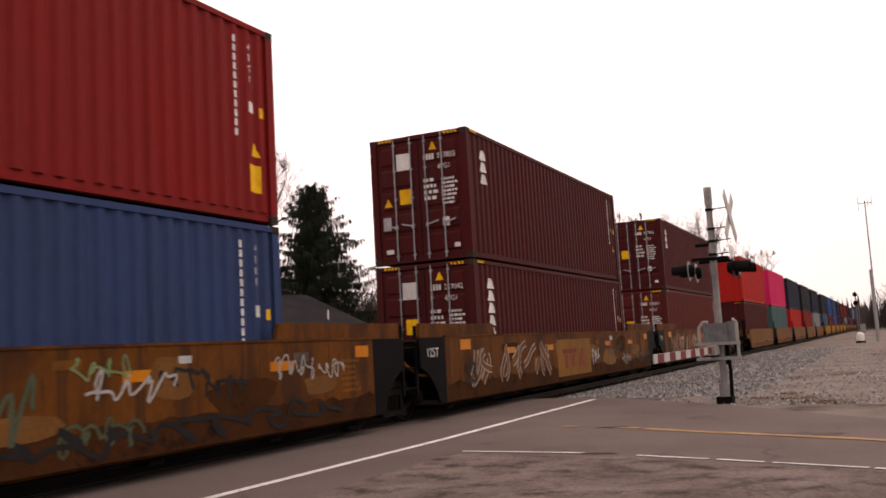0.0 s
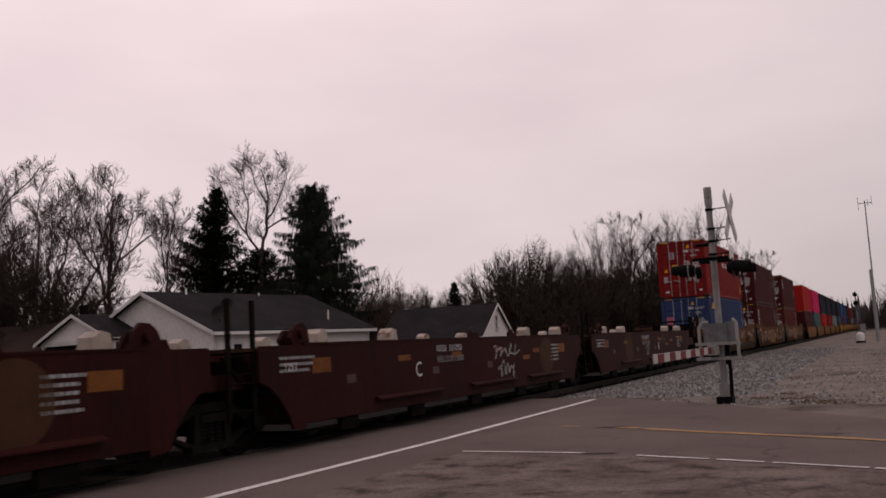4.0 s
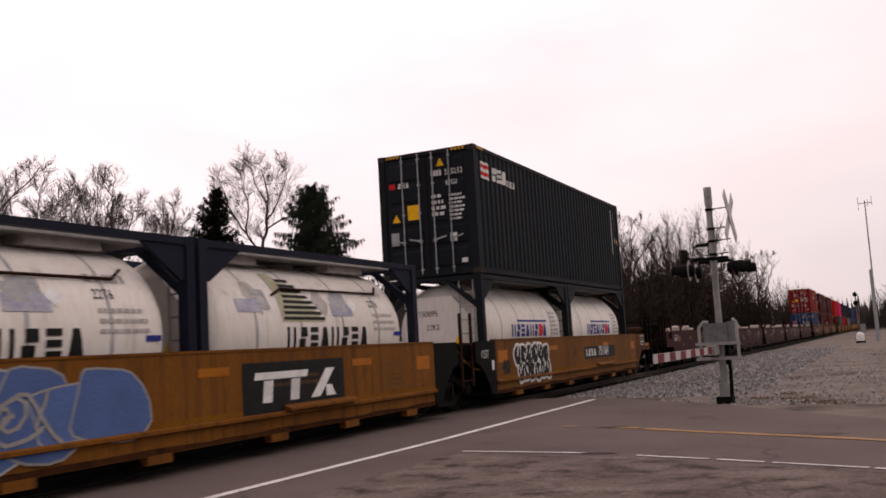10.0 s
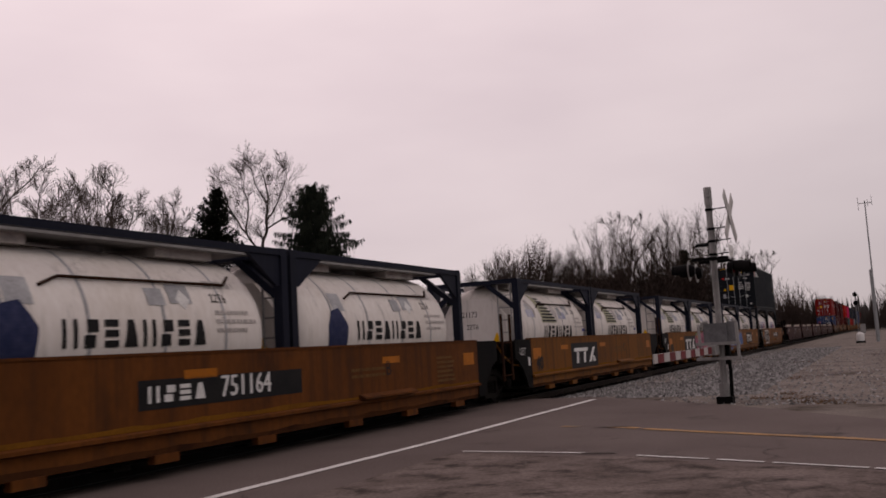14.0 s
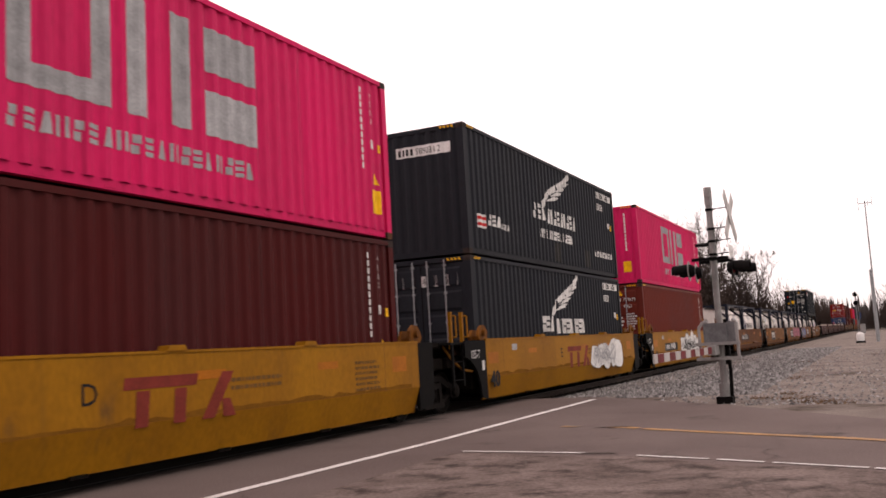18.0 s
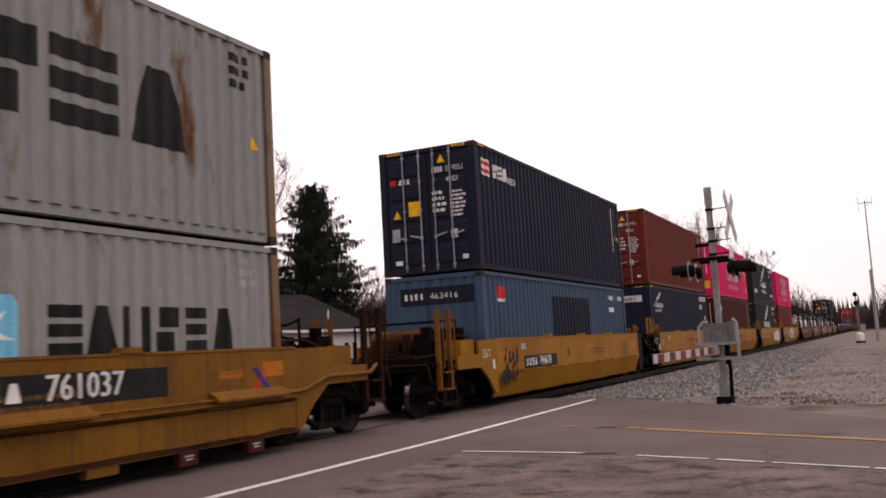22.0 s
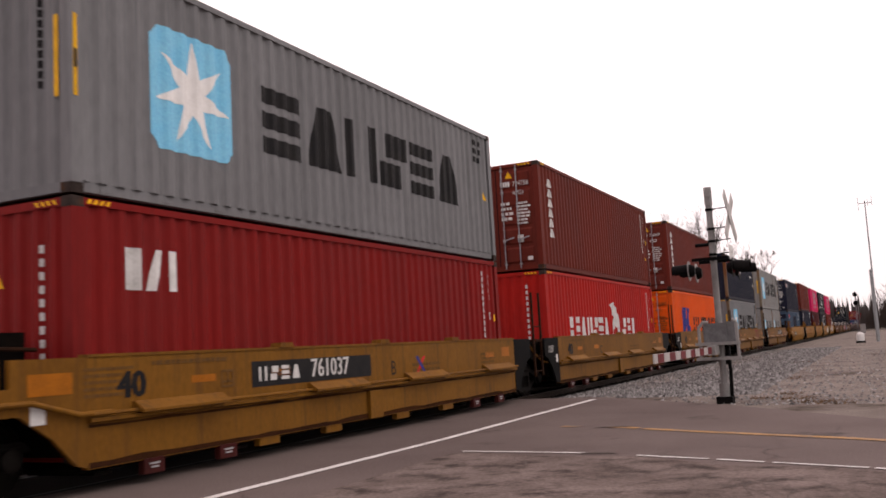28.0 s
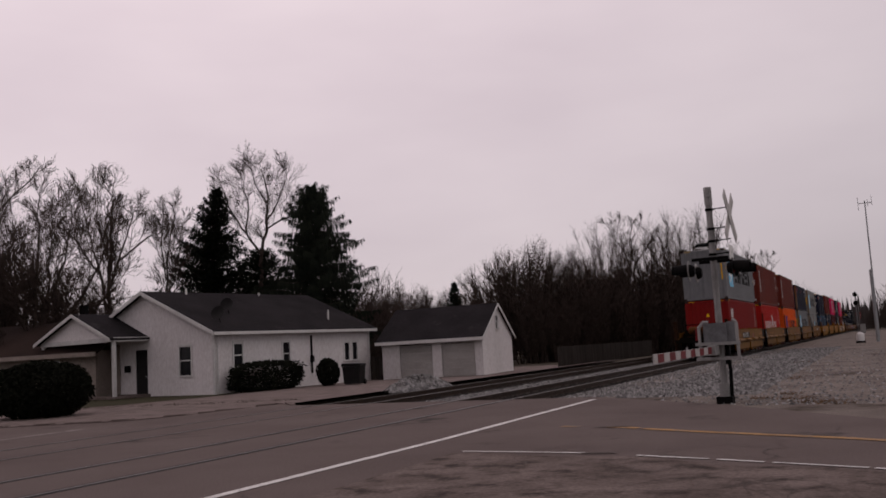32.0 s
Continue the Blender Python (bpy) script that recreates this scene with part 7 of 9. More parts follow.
LINE_AMBER = material("road_line_amber", (0.33, 0.190, 0.072), (0.22, 0.132, 0.066), rough=0.75, scale=2, fine=30, bump=0.1, stain=(0.13, 0.115, 0.10), stain_at=0.56, stain_scale=3)
RAIL = material("rail_steel", (0.036, 0.0252, 0.0204), (0.054, 0.036, 0.027), rough=0.6, metal=0.4, scale=4, fine=40)
RAIL_TOP = material("rail_head_polished", (0.13, 0.118, 0.112), rough=0.42, metal=0.6, scale=3, fine=40, bump=0.02)
TIE = material("creosoted_timber", (0.021, 0.0168, 0.0132), (0.036, 0.0288, 0.0228), rough=0.95, scale=4, fine=30, bump=0.4, stretch=(0.3, 2, 2), vary=0.25, spec=0.03)
RUBBER = material("crossing_rubber", (0.0168, 0.0156, 0.0156), (0.027, 0.024, 0.0228), rough=0.85, scale=2, fine=30, bump=0.3)


def sheet(name, mat, label, columns, low, high, lift, rows=6, category="ground"):
    g = Geo()
    n = rows + 1
    for x in columns:
        lo, hi = low(x), high(x)
        for j in range(n):
            g.v.append((x, lo + (hi - lo) * j / rows, fall(x) + (lift(x) if callable(lift) else lift)))
    for i in range(len(columns) - 1):
        for j in range(rows):
            a = i * n + j
            g.f.append((a, a + n, a + n + 1, a + 1))
    return solid(name, g, mat, label, category, kind="structure")


FAR_X = [-2600, -900, -300, -120, -60] + [-34 + k for k in range(0, 49)] + [30, 80, 300, 900, 2600]
sheet("ground", EARTH, "bare winter ground reaching to the horizon", FAR_X, lambda x: -2600, lambda x: 3200, lambda x: -0.45 if -16.5 < x < -5.5 else -0.10, 24)
sheet("road", ASPHALT, "worn grey asphalt road over the level crossing", [-70, -50] + [-34 + 0.5 * k for k in range(0, 97)] + [20, 40], lambda x: -60, lambda x: along(FAR_EDGE, x), 0.0, 10, "road")
sheet("pavement", APRON, "cracked patchy asphalt apron beside the road", [-5.0 + 0.25 * k for k in range(0, 45)], lambda x: -12, lambda x: along(NEAR_EDGE, x) - 0.22 - 0.12 * math.sin(x * 3.1), 0.006, 8, "pavement")
sheet("gravel_lot", GRAVEL, "grey gravel lot beside the track", [-7.0 + 0.5 * k for k in range(0, 80)] + [60, 120], lambda x: along(FAR_EDGE, x) - 0.05, lambda x: 230 - 0.5 * abs(x), -0.035, 12)
LAWN_EDGE = [(-70, 22.0), (-40, 24.6), (-31, 26.6), (-28.8, 29.0), (-28.2, 34.0)]
sheet("lawn", LAWN, "dull winter lawn in front of the houses", [-70, -50] + [-40 + 0.5 * k for k in range(0, 24)] + [-28.2], lambda x: along(LAWN_EDGE, x) + 0.3 * math.sin(1.7 * x), lambda x: 75 if x < -29.6 else 35.2, -0.015, 6)
sheet("gravel_verge", KERB, "dusty gravel strip between road and houses", [-70, -50] + [-40 + 0.5 * k for k in range(0, 48)], lambda x: along(FAR_EDGE, x) - 0.02, lambda x: along(LAWN_EDGE, x) + 0.8 if x < -28.4 else 62.0, -0.025, 6, "verge")
k_geo = Geo()
for i in range(60):
    x0, x1 = -40 + 0.42 * i, -40 + 0.42 * (i + 1)
    y0, y1 = along(FAR_EDGE, x0), along(FAR_EDGE, x1)
    k_geo.prism([(x0, y0 - 0.02), (x1, y1 - 0.02), (x1, y1 + 0.22), (x0, y0 + 0.22)], 2, fall(x0) - 0.05, fall(x0) + 0.045 + 0.02 * math.sin(i * 2.3))
solid("kerb", k_geo, KERB, "low crumbling kerb along the road", "kerb", kind="structure")


def stripe(name, pts, width, mat, label, lift=0.008):
    g = Geo()
    for (x0, y0), (x1, y1) in zip(pts, pts[1:]):
        d = Vector((x1 - x0, y1 - y0)).normalized() * width / 2
        g.poly([(x0 - d.y, y0 + d.x, fall(x0) + lift), (x0 + d.y, y0 - d.x, fall(x0) + lift), (x1 + d.y, y1 - d.x, fall(x1) + lift), (x1 - d.y, y1 + d.x, fall(x1) + lift)])
    return solid(name, g, mat, label, "road marking", "road markings", "structure")


stripe("road_line", [(-6.05, 2.0), (-6.01, 7.3), (-5.90, 12.0), (-5.93, 16.0), (-5.94, 19.8)], 0.13, LINE_WHITE, "white painted line along the crossing")
for a, b in ((-4.95, -3.24), (-2.62, -1.79), (-1.70, -1.20), (-1.13, -0.25), (-0.20, 0.9), (1.0, 3.0)):
    xs = [a + (b - a) * k / 3 for k in range(4)]
    stripe("road_line", [(x, along(NEAR_EDGE, x)) for x in xs], 0.058, LINE_WHITE, "worn white edge line in broken pieces", 0.010)
ORANGE = [(-4.7, 13.75), (-3.56, 13.42), (-2.99, 13.0), (-1.9, 12.45), (-0.11, 11.56), (2.2, 9.9), (6, 6.5)]
for a, b in ((-4.65, -4.35), (-3.85, -3.35), (-3.25, 4.0)):
    xs = [a + (b - a) * k / 8 for k in range(9)]
    stripe("road_line", [(x, along(ORANGE, x)) for x in xs], 0.15, LINE_AMBER, "faded amber centre line")
stripe("road_line", [(-17.2, 6.0), (-17.3, 13.6), (-17.5, 16.2)], 0.2, LINE_WORN, "worn white line on the far side of the tracks")

# asphalt cracks and patches
rnd = random.Random(8)
PATCH = material("tar_patch", (0.050, 0.040, 0.036), (0.072, 0.058, 0.052), rough=0.8, scale=2, fine=30, bump=0.3)
for k in range(26):
    x = rnd.uniform(-5.2, 2.6)
    y = rnd.uniform(6.6, 1.0 + along(NEAR_EDGE, x)) if k % 5 else rnd.uniform(10.5, 13.0) + 0.3 * x
    g = Geo()
    p, a, w = (x, y), rnd.choice((0.0, 0.5, -0.6, 1.4)) + rnd.uniform(-0.4, 0.4), rnd.uniform(0.003, 0.009)
    ways = [(p, a, rnd.randint(8, 15), w)]
    while ways:
        p, a, n, w = ways.pop()
        for j in range(n):
            a += rnd.uniform(-0.75, 0.75)
            q = (p[0] + 0.13 * math.cos(a), p[1] + 0.13 * math.sin(a))
            nx, ny, w2 = -math.sin(a), math.cos(a), max(w * rnd.uniform(0.75, 1.1), 0.002)
            g.poly([(p[0] - nx * w, p[1] - ny * w, 0.011), (q[0] - nx * w2, q[1] - ny * w2, 0.011), (q[0] + nx * w2, q[1] + ny * w2, 0.011), (p[0] + nx * w, p[1] + ny * w, 0.011)])
            p, w = q, w2
            if rnd.random() < 0.16 and len(ways) < 3:
                ways.append((p, a + rnd.choice((-1.1, 1.1)), rnd.randint(3, 7), w * 0.8))
    solid("crack", g, PATCH, "dark open crack in the asphalt", "crack", "cracks in the asphalt", "structure")
for x, y, w, d in ((-3.1, 10.42, 0.22, 0.05), (-3.75, 13.5, 0.35, 0.06)):
    g = Geo().poly([(x + w * math.cos(t) * (1 + 0.25 * math.sin(3 * t + x)), y + d * math.sin(t) * (1 + 0.25 * math.sin(2 * t)), 0.0135) for t in (2 * math.pi * i / 14 for i in range(14))])
    solid("tar_patch", g, PATCH, "dark tar patch on the road", "patch", "road patches", "structure")


def track(x, name_label, ties):
    tr = thing("railway_track", name_label, "railway track", "tracks", "structure")
    for s in (-1, 1):
        c = x + s * 0.7175 + s * 0.03
        part("rail", Geo().prism([(c - 0.035, -0.004), (c + 0.035, -0.004), (c + 0.035, -0.04), (c + 0.012, -0.05), (c + 0.012, -0.14), (c + 0.07, -0.155), (c + 0.07, -0.17), (c - 0.07, -0.17), (c - 0.07, -0.155), (c - 0.012, -0.14), (c - 0.012, -0.05), (c - 0.035, -0.04)], 1, -400, 900), RAIL, tr)
        part("rail_head", Geo().box(c - 0.03, -400, -0.005, c + 0.03, 900, 0.0045), RAIL_TOP, tr, "polished rail head")
    if ties:
        me = Geo().box(-1.3, -0.115, -0.30, 1.3, 0.115, -0.165).mesh("tie")
        for k in range(110):
            part("tie", me, TIE, tr, at=pose(x + rnd.uniform(-0.04, 0.04), 21.1 + 0.52 * k, -0.005 + rnd.uniform(-0.008, 0.008), 0, 0, rnd.uniform(-1, 1)))
    return tr


track(TRACK, "steel track with polished rails on dark timber ties", True)
track(TRACK_2, "second steel track on dark timber ties", True)
# ballast bed beyond the crossing, and flangeways in the road
bed = Geo().prism([(-15.0, -0.32), (-14.5, -0.15), (-10.6, -0.15), (-7.3, -0.15), (-6.0, -0.06), (-5.0, -0.30)], 1, 20.75, 900)
bed.prism([(-15.0, -0.32), (-14.5, -0.15), (-10.6, -0.15), (-7.3, -0.15), (-6.0, -0.06), (-5.0, -0.30)], 1, -400, -60)
solid("ballast_bed", bed, BALLAST, "dark crushed-stone ballast under the tracks", "ballast", kind="structure")
for x in (TRACK, TRACK_2):
    for s in (-1, 1):
        c = x + s * 0.7475
        solid("flangeway", Geo().box(c - 0.085, -60, -0.02, c - 0.036, 20.7, 0.003).box(c + 0.036, -60, -0.02, c + (0.12 if x == TRACK else 0.07), 20.7, 0.003), RUBBER, "dark rubber strip beside a rail in the crossing", "crossing strip", "crossing strips", "structure")

# loose stones
def stones(name, count, spot, size, mat, label):
    r = random.Random(name)
    v, f = [], []
    for _ in range(count):
        x, y, z = spot(r)
        s = size * r.uniform(0.5, 1.3)
        k = len(v)
        a = r.uniform(0, 6.28)
        for dx, dy, dz in ((1, 0.2, 0), (0.1, 1, 0.1), (-1, 0.1, 0), (0, -1, 0.05), (0.1, 0.1, 0.85)):
            q = r.uniform(0.7, 1.15)
            v.append((x + s * q * (dx * math.cos(a) - dy * math.sin(a)), y + s * q * (dx * math.sin(a) + dy * math.cos(a)), z + s * q * dz))
        f += [(k, k + 1, k + 4), (k + 1, k + 2, k + 4), (k + 2, k + 3, k + 4), (k + 3, k, k + 4)]
    me = bpy.data.meshes.new(name)
    me.from_pydata(v, [], f)
    return tagged(part(name, me, mat), label, "stones", kind="stuff")


def shoulder(r):
    x = -7.5 + 4.9 * r.random() ** 1.5
    y = 20.6 + 45 * r.random() ** 1.8
    lo = along(FAR_EDGE, x) + 0.05
    y = max(y, lo + r.random() * 3)
    return x, y, (-0.13 if x < -7.2 else -0.07 if x < -5.6 else -0.04)


stones("ballast_stones", 24000, shoulder, 0.070, STONE, "loose grey ballast stones on the track's shoulder")
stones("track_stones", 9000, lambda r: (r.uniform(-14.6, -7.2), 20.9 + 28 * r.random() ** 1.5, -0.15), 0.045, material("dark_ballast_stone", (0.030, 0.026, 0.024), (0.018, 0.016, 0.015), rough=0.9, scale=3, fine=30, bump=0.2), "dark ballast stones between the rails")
stones("between_stones", 9000, lambda r: (r.uniform(-11.7, -10.5), 20.9 + 45 * r.random() ** 1.5, -0.15), 0.055, STONE, "paler ballast stones between the two tracks")
stones("lot_gravel", 5000, lambda r: (r.uniform(-4.5, 3.0), 17.5 + 40 * r.random() ** 1.6, -0.035), 0.035, STONE, "scattered gravel on the lot")


def heap(r):
    a, d = r.uniform(0, 6.28), r.random() ** 0.6
    return -16.45 + 0.95 * d * math.cos(a), 31.6 + 2.2 * d * math.sin(a), -0.2 + 0.40 * (1 - d * d) * (1 + 0.3 * math.sin(3 * a))


stones("gravel_heap", 2600, heap, 0.10, STONE, "low heap of pale rubble beside the far track")

# dry weeds
STRAW = material("dry_grass", (0.150, 0.088, 0.046), (0.090, 0.056, 0.032), rough=0.9, scale=3, fine=20, bump=0)


def tuft_patch(name, places, label, height=0.18, mat=STRAW):
    r = random.Random(name)
    g = Geo()
    for x, y, rad, n in places:
        for _ in range(n):
            a, d = r.uniform(0, 6.28), rad * r.random() ** 0.5
            px, py = x + 1.8 * d * math.cos(a), y + d * math.sin(a)
            l, w, t = height * r.uniform(0.4, 1.2), 0.008, r.uniform(0, 6.28)
            ex, ey = math.cos(t) * l * 0.7, math.sin(t) * l * 0.7
            g.poly([(px - w, py, -0.04), (px + w, py, -0.04), (px + ex, py + ey, -0.04 + l * 0.7)])
    me = bpy.data.meshes.new(name)
    me.from_pydata(g.v, [], g.f)
    return tagged(part(name, me, mat), label, "weeds", kind="stuff")


tuft_patch("dry_weeds", [(-1.24, 17.9, 0.22, 90), (-0.89, 17.53, 0.2, 60), (-1.65, 18.89, 0.2, 70), (-2.3, 19.13, 0.16, 60), (-1.87, 20.23, 0.14, 50), (-3.16, 38.83, 0.3, 90), (-2.39, 26.67, 0.15, 30)], "tufts of dry brown grass on the gravel", 0.11)
tuft_patch("verge_grass", [(-29.6 - 1.1 * k, along(LAWN_EDGE, -29.6 - 1.1 * k) + 0.6, 0.8, 200) for k in range(9)] + [(-17.4 - 1.3 * k, 24.2 - 0.2 * k, 0.35, 40) for k in range(8)], "dull grass along the verge", 0.12, LAWN)

# ---- crossing gate and signal ----
DULL_GREY = material("dull_grey_casing", (0.17, 0.17, 0.175), (0.11, 0.11, 0.115), rough=0.6, scale=6, fine=40, bump=0.06, stain=(0.06, 0.05, 0.045), stain_at=0.62)
GATE_WHITE = material("dirty_white_sheeting", (0.42, 0.40, 0.385), (0.33, 0.31, 0.30), rough=0.5, scale=5, fine=40, bump=0.03, stain=(0.2, 0.18, 0.17), stain_at=0.63)
GATE_RED = material("dull_red_sheeting", (0.135, 0.010, 0.014), (0.10, 0.009, 0.012), rough=0.5, scale=5, fine=40, bump=0.03)
def crossing_signal(x, y):
    ob = thing("crossing_signal", "grey railway crossing mast with crossbuck, lamps and lowered gate", "crossing signal", at=pose(x, y, 0))
    part("footing", Geo().box(-0.15, -0.15, -0.05, 0.15, 0.15, 0.10), BLACK, ob, "black footing")
    part("mast", Geo().tube((0, 0, 0.1), (0, 0, 3.8), 0.062, 16).tube((0, 0, 0.1), (0, 0, 0.35), 0.10, 16), ALU_PAINT, ob, smooth=40)
    part("bell", Geo().tube((0, 0, 3.8), (0, 0, 4.15), 0.076, 16).tube((0, -0.09, 4.0), (0, 0.0, 4.0), 0.05, 12), ALU_PAINT, ob, smooth=40)
    clamp = Geo().tube((0, 0, 0), (0, 0, 0.05), 0.078, 12).tube((0, 0, 0.03), (0.36, 0.02, 0.05), 0.012, 6).mesh("bracket")
    for z in (3.68, 3.30, 3.06, 2.80):
        part("bracket", clamp, BLACK, ob, at=pose(0, 0, z))
    buck = part("crossbuck", Geo().box(0.34, -0.02, 3.37, 0.345, 0.02, 3.67), ALU_PAINT, ob)
    for s in (1, -1):
        o = [(-0.60, -0.11), (0.60, -0.11), (0.60, 0.11), (-0.60, 0.11)]
        c, q = math.cos(s * math.pi / 4), math.sin(s * math.pi / 4)
        part("blade", Geo().prism([(a * c - b * q, 3.53 + a * q + b * c) for a, b in o], 0, 0.36 if s > 0 else 0.38, 0.375 if s > 0 else 0.395), GATE_WHITE, buck, "white reflective blade", at=pose(0, 0.0, 0, 0, 0, -3.5))
    part("track_sign", Geo().box(0.34, -0.22, 2.70, 0.352, 0.22, 2.98), WHITE_MARK, ob, "small white sign plate")
    part("arm", Geo().tube((0, -0.40, 2.72), (0, 0.40, 2.72), 0.03, 10).box(-0.34, -0.42, 2.69, 0.34, -0.36, 2.75).box(-0.34, 0.36, 2.69, 0.34, 0.42, 2.75).tube((-0.32, 0.0, 3.03), (0.0, 0, 3.03), 0.035, 8), BLACK, ob)
    for s in (1, -1):
        for yy in (-0.38, 0.38):
            lamp = part("lamp", Geo().lathe([(0, 0.08), (0.05, 0.12), (0.10, 0.13)], (s * 0.30, yy, 2.52), (s * 0.45, yy, 2.52), 18), BLACK, ob, "black flashing lamp", smooth=40)
            part("disc", Geo().lathe([(0, 0.19), (0.012, 0.19)], (s * 0.40, yy, 2.52), (s * 0.5, yy, 2.52), 26), ALU_PAINT if s < 0 else BLACK, lamp, "round background disc")
            hood = Geo()
            n = 14
            for i in range(n):
                t0, t1 = math.radians(-20 + 220 * i / n), math.radians(-20 + 220 * (i + 1) / n)
                p = [(s * 0.41, yy + 0.13 * math.cos(t), 2.52 + 0.13 * math.sin(t)) for t in (t0, t1)]
                q = [(s * 0.72, yy + 0.13 * math.cos(t), 2.50 + 0.13 * math.sin(t)) for t in (t0, t1)]
                hood.poly([p[0], p[1], q[1], q[0]])
                hood.poly([(a, b * 1.0 + 0.0, c + 0.008) for a, b, c in (q[0], q[1], p[1], p[0])])
            part("hood", hood, BLACK, lamp, "black lamp hood", smooth=60)
            part("lens", Geo().lathe([(0, 0.115), (0.015, 0.10)], (s * 0.41, yy, 2.52), (s * 0.5, yy, 2.52), 16), RED_LENS, lamp, "dark red lens")
    part("glow", Geo().lathe([(0, 0.013), (0.01, 0.010)], (-0.34, -0.42, 2.50), (-0.34, -0.5, 2.50), 12), material("side_lamp_glow", (1.0, 0.62, 0.55), emit=2.5, bump=0), ob, "small lit side light")
    mech = part("gate_mechanism", Geo().box(-0.28, -0.18, 1.08, 0.16, 0.18, 1.50).box(0.16, -0.14, 1.12, 0.30, 0.14, 1.52), DULL_GREY, ob, "grey gate motor box")
    part("guard_frame", Geo().path([(-0.34, -0.3, 0.82), (-0.34, -0.3, 1.42), (-0.26, -0.3, 1.52), (-0.16, -0.3, 1.52)], 0.03, 8).path([(0.36, -0.3, 0.78), (0.36, -0.3, 1.5), (0.28, -0.3, 1.56)], 0.03, 8).box(-0.42, -0.34, 1.08, 0.4, -0.28, 1.14).box(-0.42, -0.34, 0.80, 0.4, -0.28, 0.86), ALU_PAINT, ob)
    part("counterweight", Geo().box(-0.1, 0.2, 0.7, 0.12, 0.34, 1.2), BLACK, ob)
    part("conduit", Geo().path([(0.12, 0.0, 0.0), (0.14, 0.0, 0.6), (0.10, 0.02, 1.0)], 0.035, 8), BLACK, ob)
    arm = part("gate_arm", Geo().box(-0.10, -5.35, 0.93, -0.075, -0.2, 1.06), GATE_WHITE, ob, "white gate arm with red stripes")
    for k in range(6):
        y0 = -0.65 - 0.82 * k
        part("stripe", Geo().prism([(y0 - 0.40, 0.932), (y0, 0.932), (y0, 1.058), (y0 - 0.40, 1.058)], 0, -0.104, -0.071), GATE_RED, arm, "red reflective stripe")
    part("arm_mount", Geo().box(-0.16, -0.6, 0.90, -0.02, 0.2, 1.08), ALU_PAINT, ob)
    return ob


RED_LENS = material("dark_red_lens", (0.10, 0.012, 0.012), rough=0.15, scale=5, fine=40, bump=0)
crossing_signal(-2.86, 18.2)
part("cap", Geo().box(-0.02, -0.02, 4.15, 0.02, 0.02, 4.156), ALU_PAINT, bpy.data.objects["crossing_signal"])


def block_signal(x, y):
    ob = thing("block_signal", "tall railway block signal with two dark lamp heads", "railway signal", at=pose(x, y, 0))
    part("mast", Geo().tube((0, 0, -0.05), (0, 0, 6.9), 0.09, 10), DULL_GREY, ob, smooth=40)
    for z in (6.4, 5.0):
        part("lamp_head", Geo().lathe([(0, 0.34), (0.06, 0.38), (0.12, 0.38)], (0, -0.3, z), (0, 0, z), 20).tube((0, -0.6, z + 0.1), (0, -0.3, z + 0.1), 0.16, 10), BLACK, ob, "round black lamp head", smooth=40)
    part("ladder", ladder_geo(0.35, 0.1, 0.45, 0.2, 6.4, 16), ALU_PAINT, ob)
    part("case", Geo().box(0.3, -0.4, -0.05, 1.1, 0.4, 1.5), ALU_PAINT, ob, "grey equipment case")
    return ob


block_signal(-3.9, 166.0)


def antenna(x, y):
    ob = thing("antenna_mast", "thin steel mast with a small aerial", "antenna", at=pose(x, y, 0))
    part("mast", Geo().tube((0, 0, -0.05), (0, 0, 11.2), 0.075, 8, 0.045), GALV, ob, smooth=40)
    part("aerial", Geo().tube((-0.5, 0, 11.0), (0.5, 0, 11.0), 0.03, 6).tube((-0.5, 0, 10.4), (-0.5, 0, 11.5), 0.02, 5).tube((0.5, 0, 10.8), (0.5, 0, 11.6), 0.02, 5).tube((0.2, 0, 10.7), (0.2, 0, 11.3), 0.02, 5), GALV, ob)
    return ob


antenna(-0.45, 80.0)
solid("steel_post", Geo().tube((-0.55, 79.0, -0.05), (-0.55, 79.0, 5.6), 0.11, 10), GALV, "short thick grey steel post beside the mast", "post", smooth=40)


def cabinet(x, y):
    ob = thing("utility_cabinet", "small white round-topped cabinet far off beside the track", "cabinet", at=pose(x, y, 0))
    part("body", Geo().lathe([(0, 0.28), (0.45, 0.28), (0.58, 0.22), (0.64, 0.12)], (0, 0, 0.12), (0, 0, 1.2), 18), WHITE_MARK, ob, smooth=40)
    part("plinth", Geo().box(-0.34, -0.34, -0.06, 0.34, 0.34, 0.115), BLACK, ob, "dark plinth")
    return ob


cabinet(-1.72, 77.0)

# ---- house, neighbour and garage ----
SIDING = material("white_lap_siding", (0.60, 0.565, 0.56), (0.53, 0.50, 0.49), rough=0.65, scale=0.5, fine=12, bump=0.05, stain=(0.34, 0.3145, 0.289), stain_at=0.66, stretch=(1, 1, 0.4))
TRIM_WHITE = material("white_trim", (0.561, 0.5483, 0.5355), (0.476, 0.4632, 0.4505), rough=0.6, scale=2, fine=20, bump=0.03)
SHINGLE = material("dark_shingle", (0.0182, 0.0161, 0.0175), (0.0119, 0.01085, 0.01155), rough=0.9, scale=0.6, fine=9, bump=0.5, stain=(0.0252, 0.0231, 0.0238), stain_at=0.60, stain_scale=0.8, spec=0.03)
SHINGLE_BROWN = material("brown_shingle", (0.0315, 0.0196, 0.0161), (0.021, 0.0133, 0.0112), rough=0.9, scale=0.6, fine=9, bump=0.5)
GLASS = material("dark_window_glass", (0.012, 0.012, 0.014), rough=0.08, scale=3, fine=20, bump=0, vary=0)
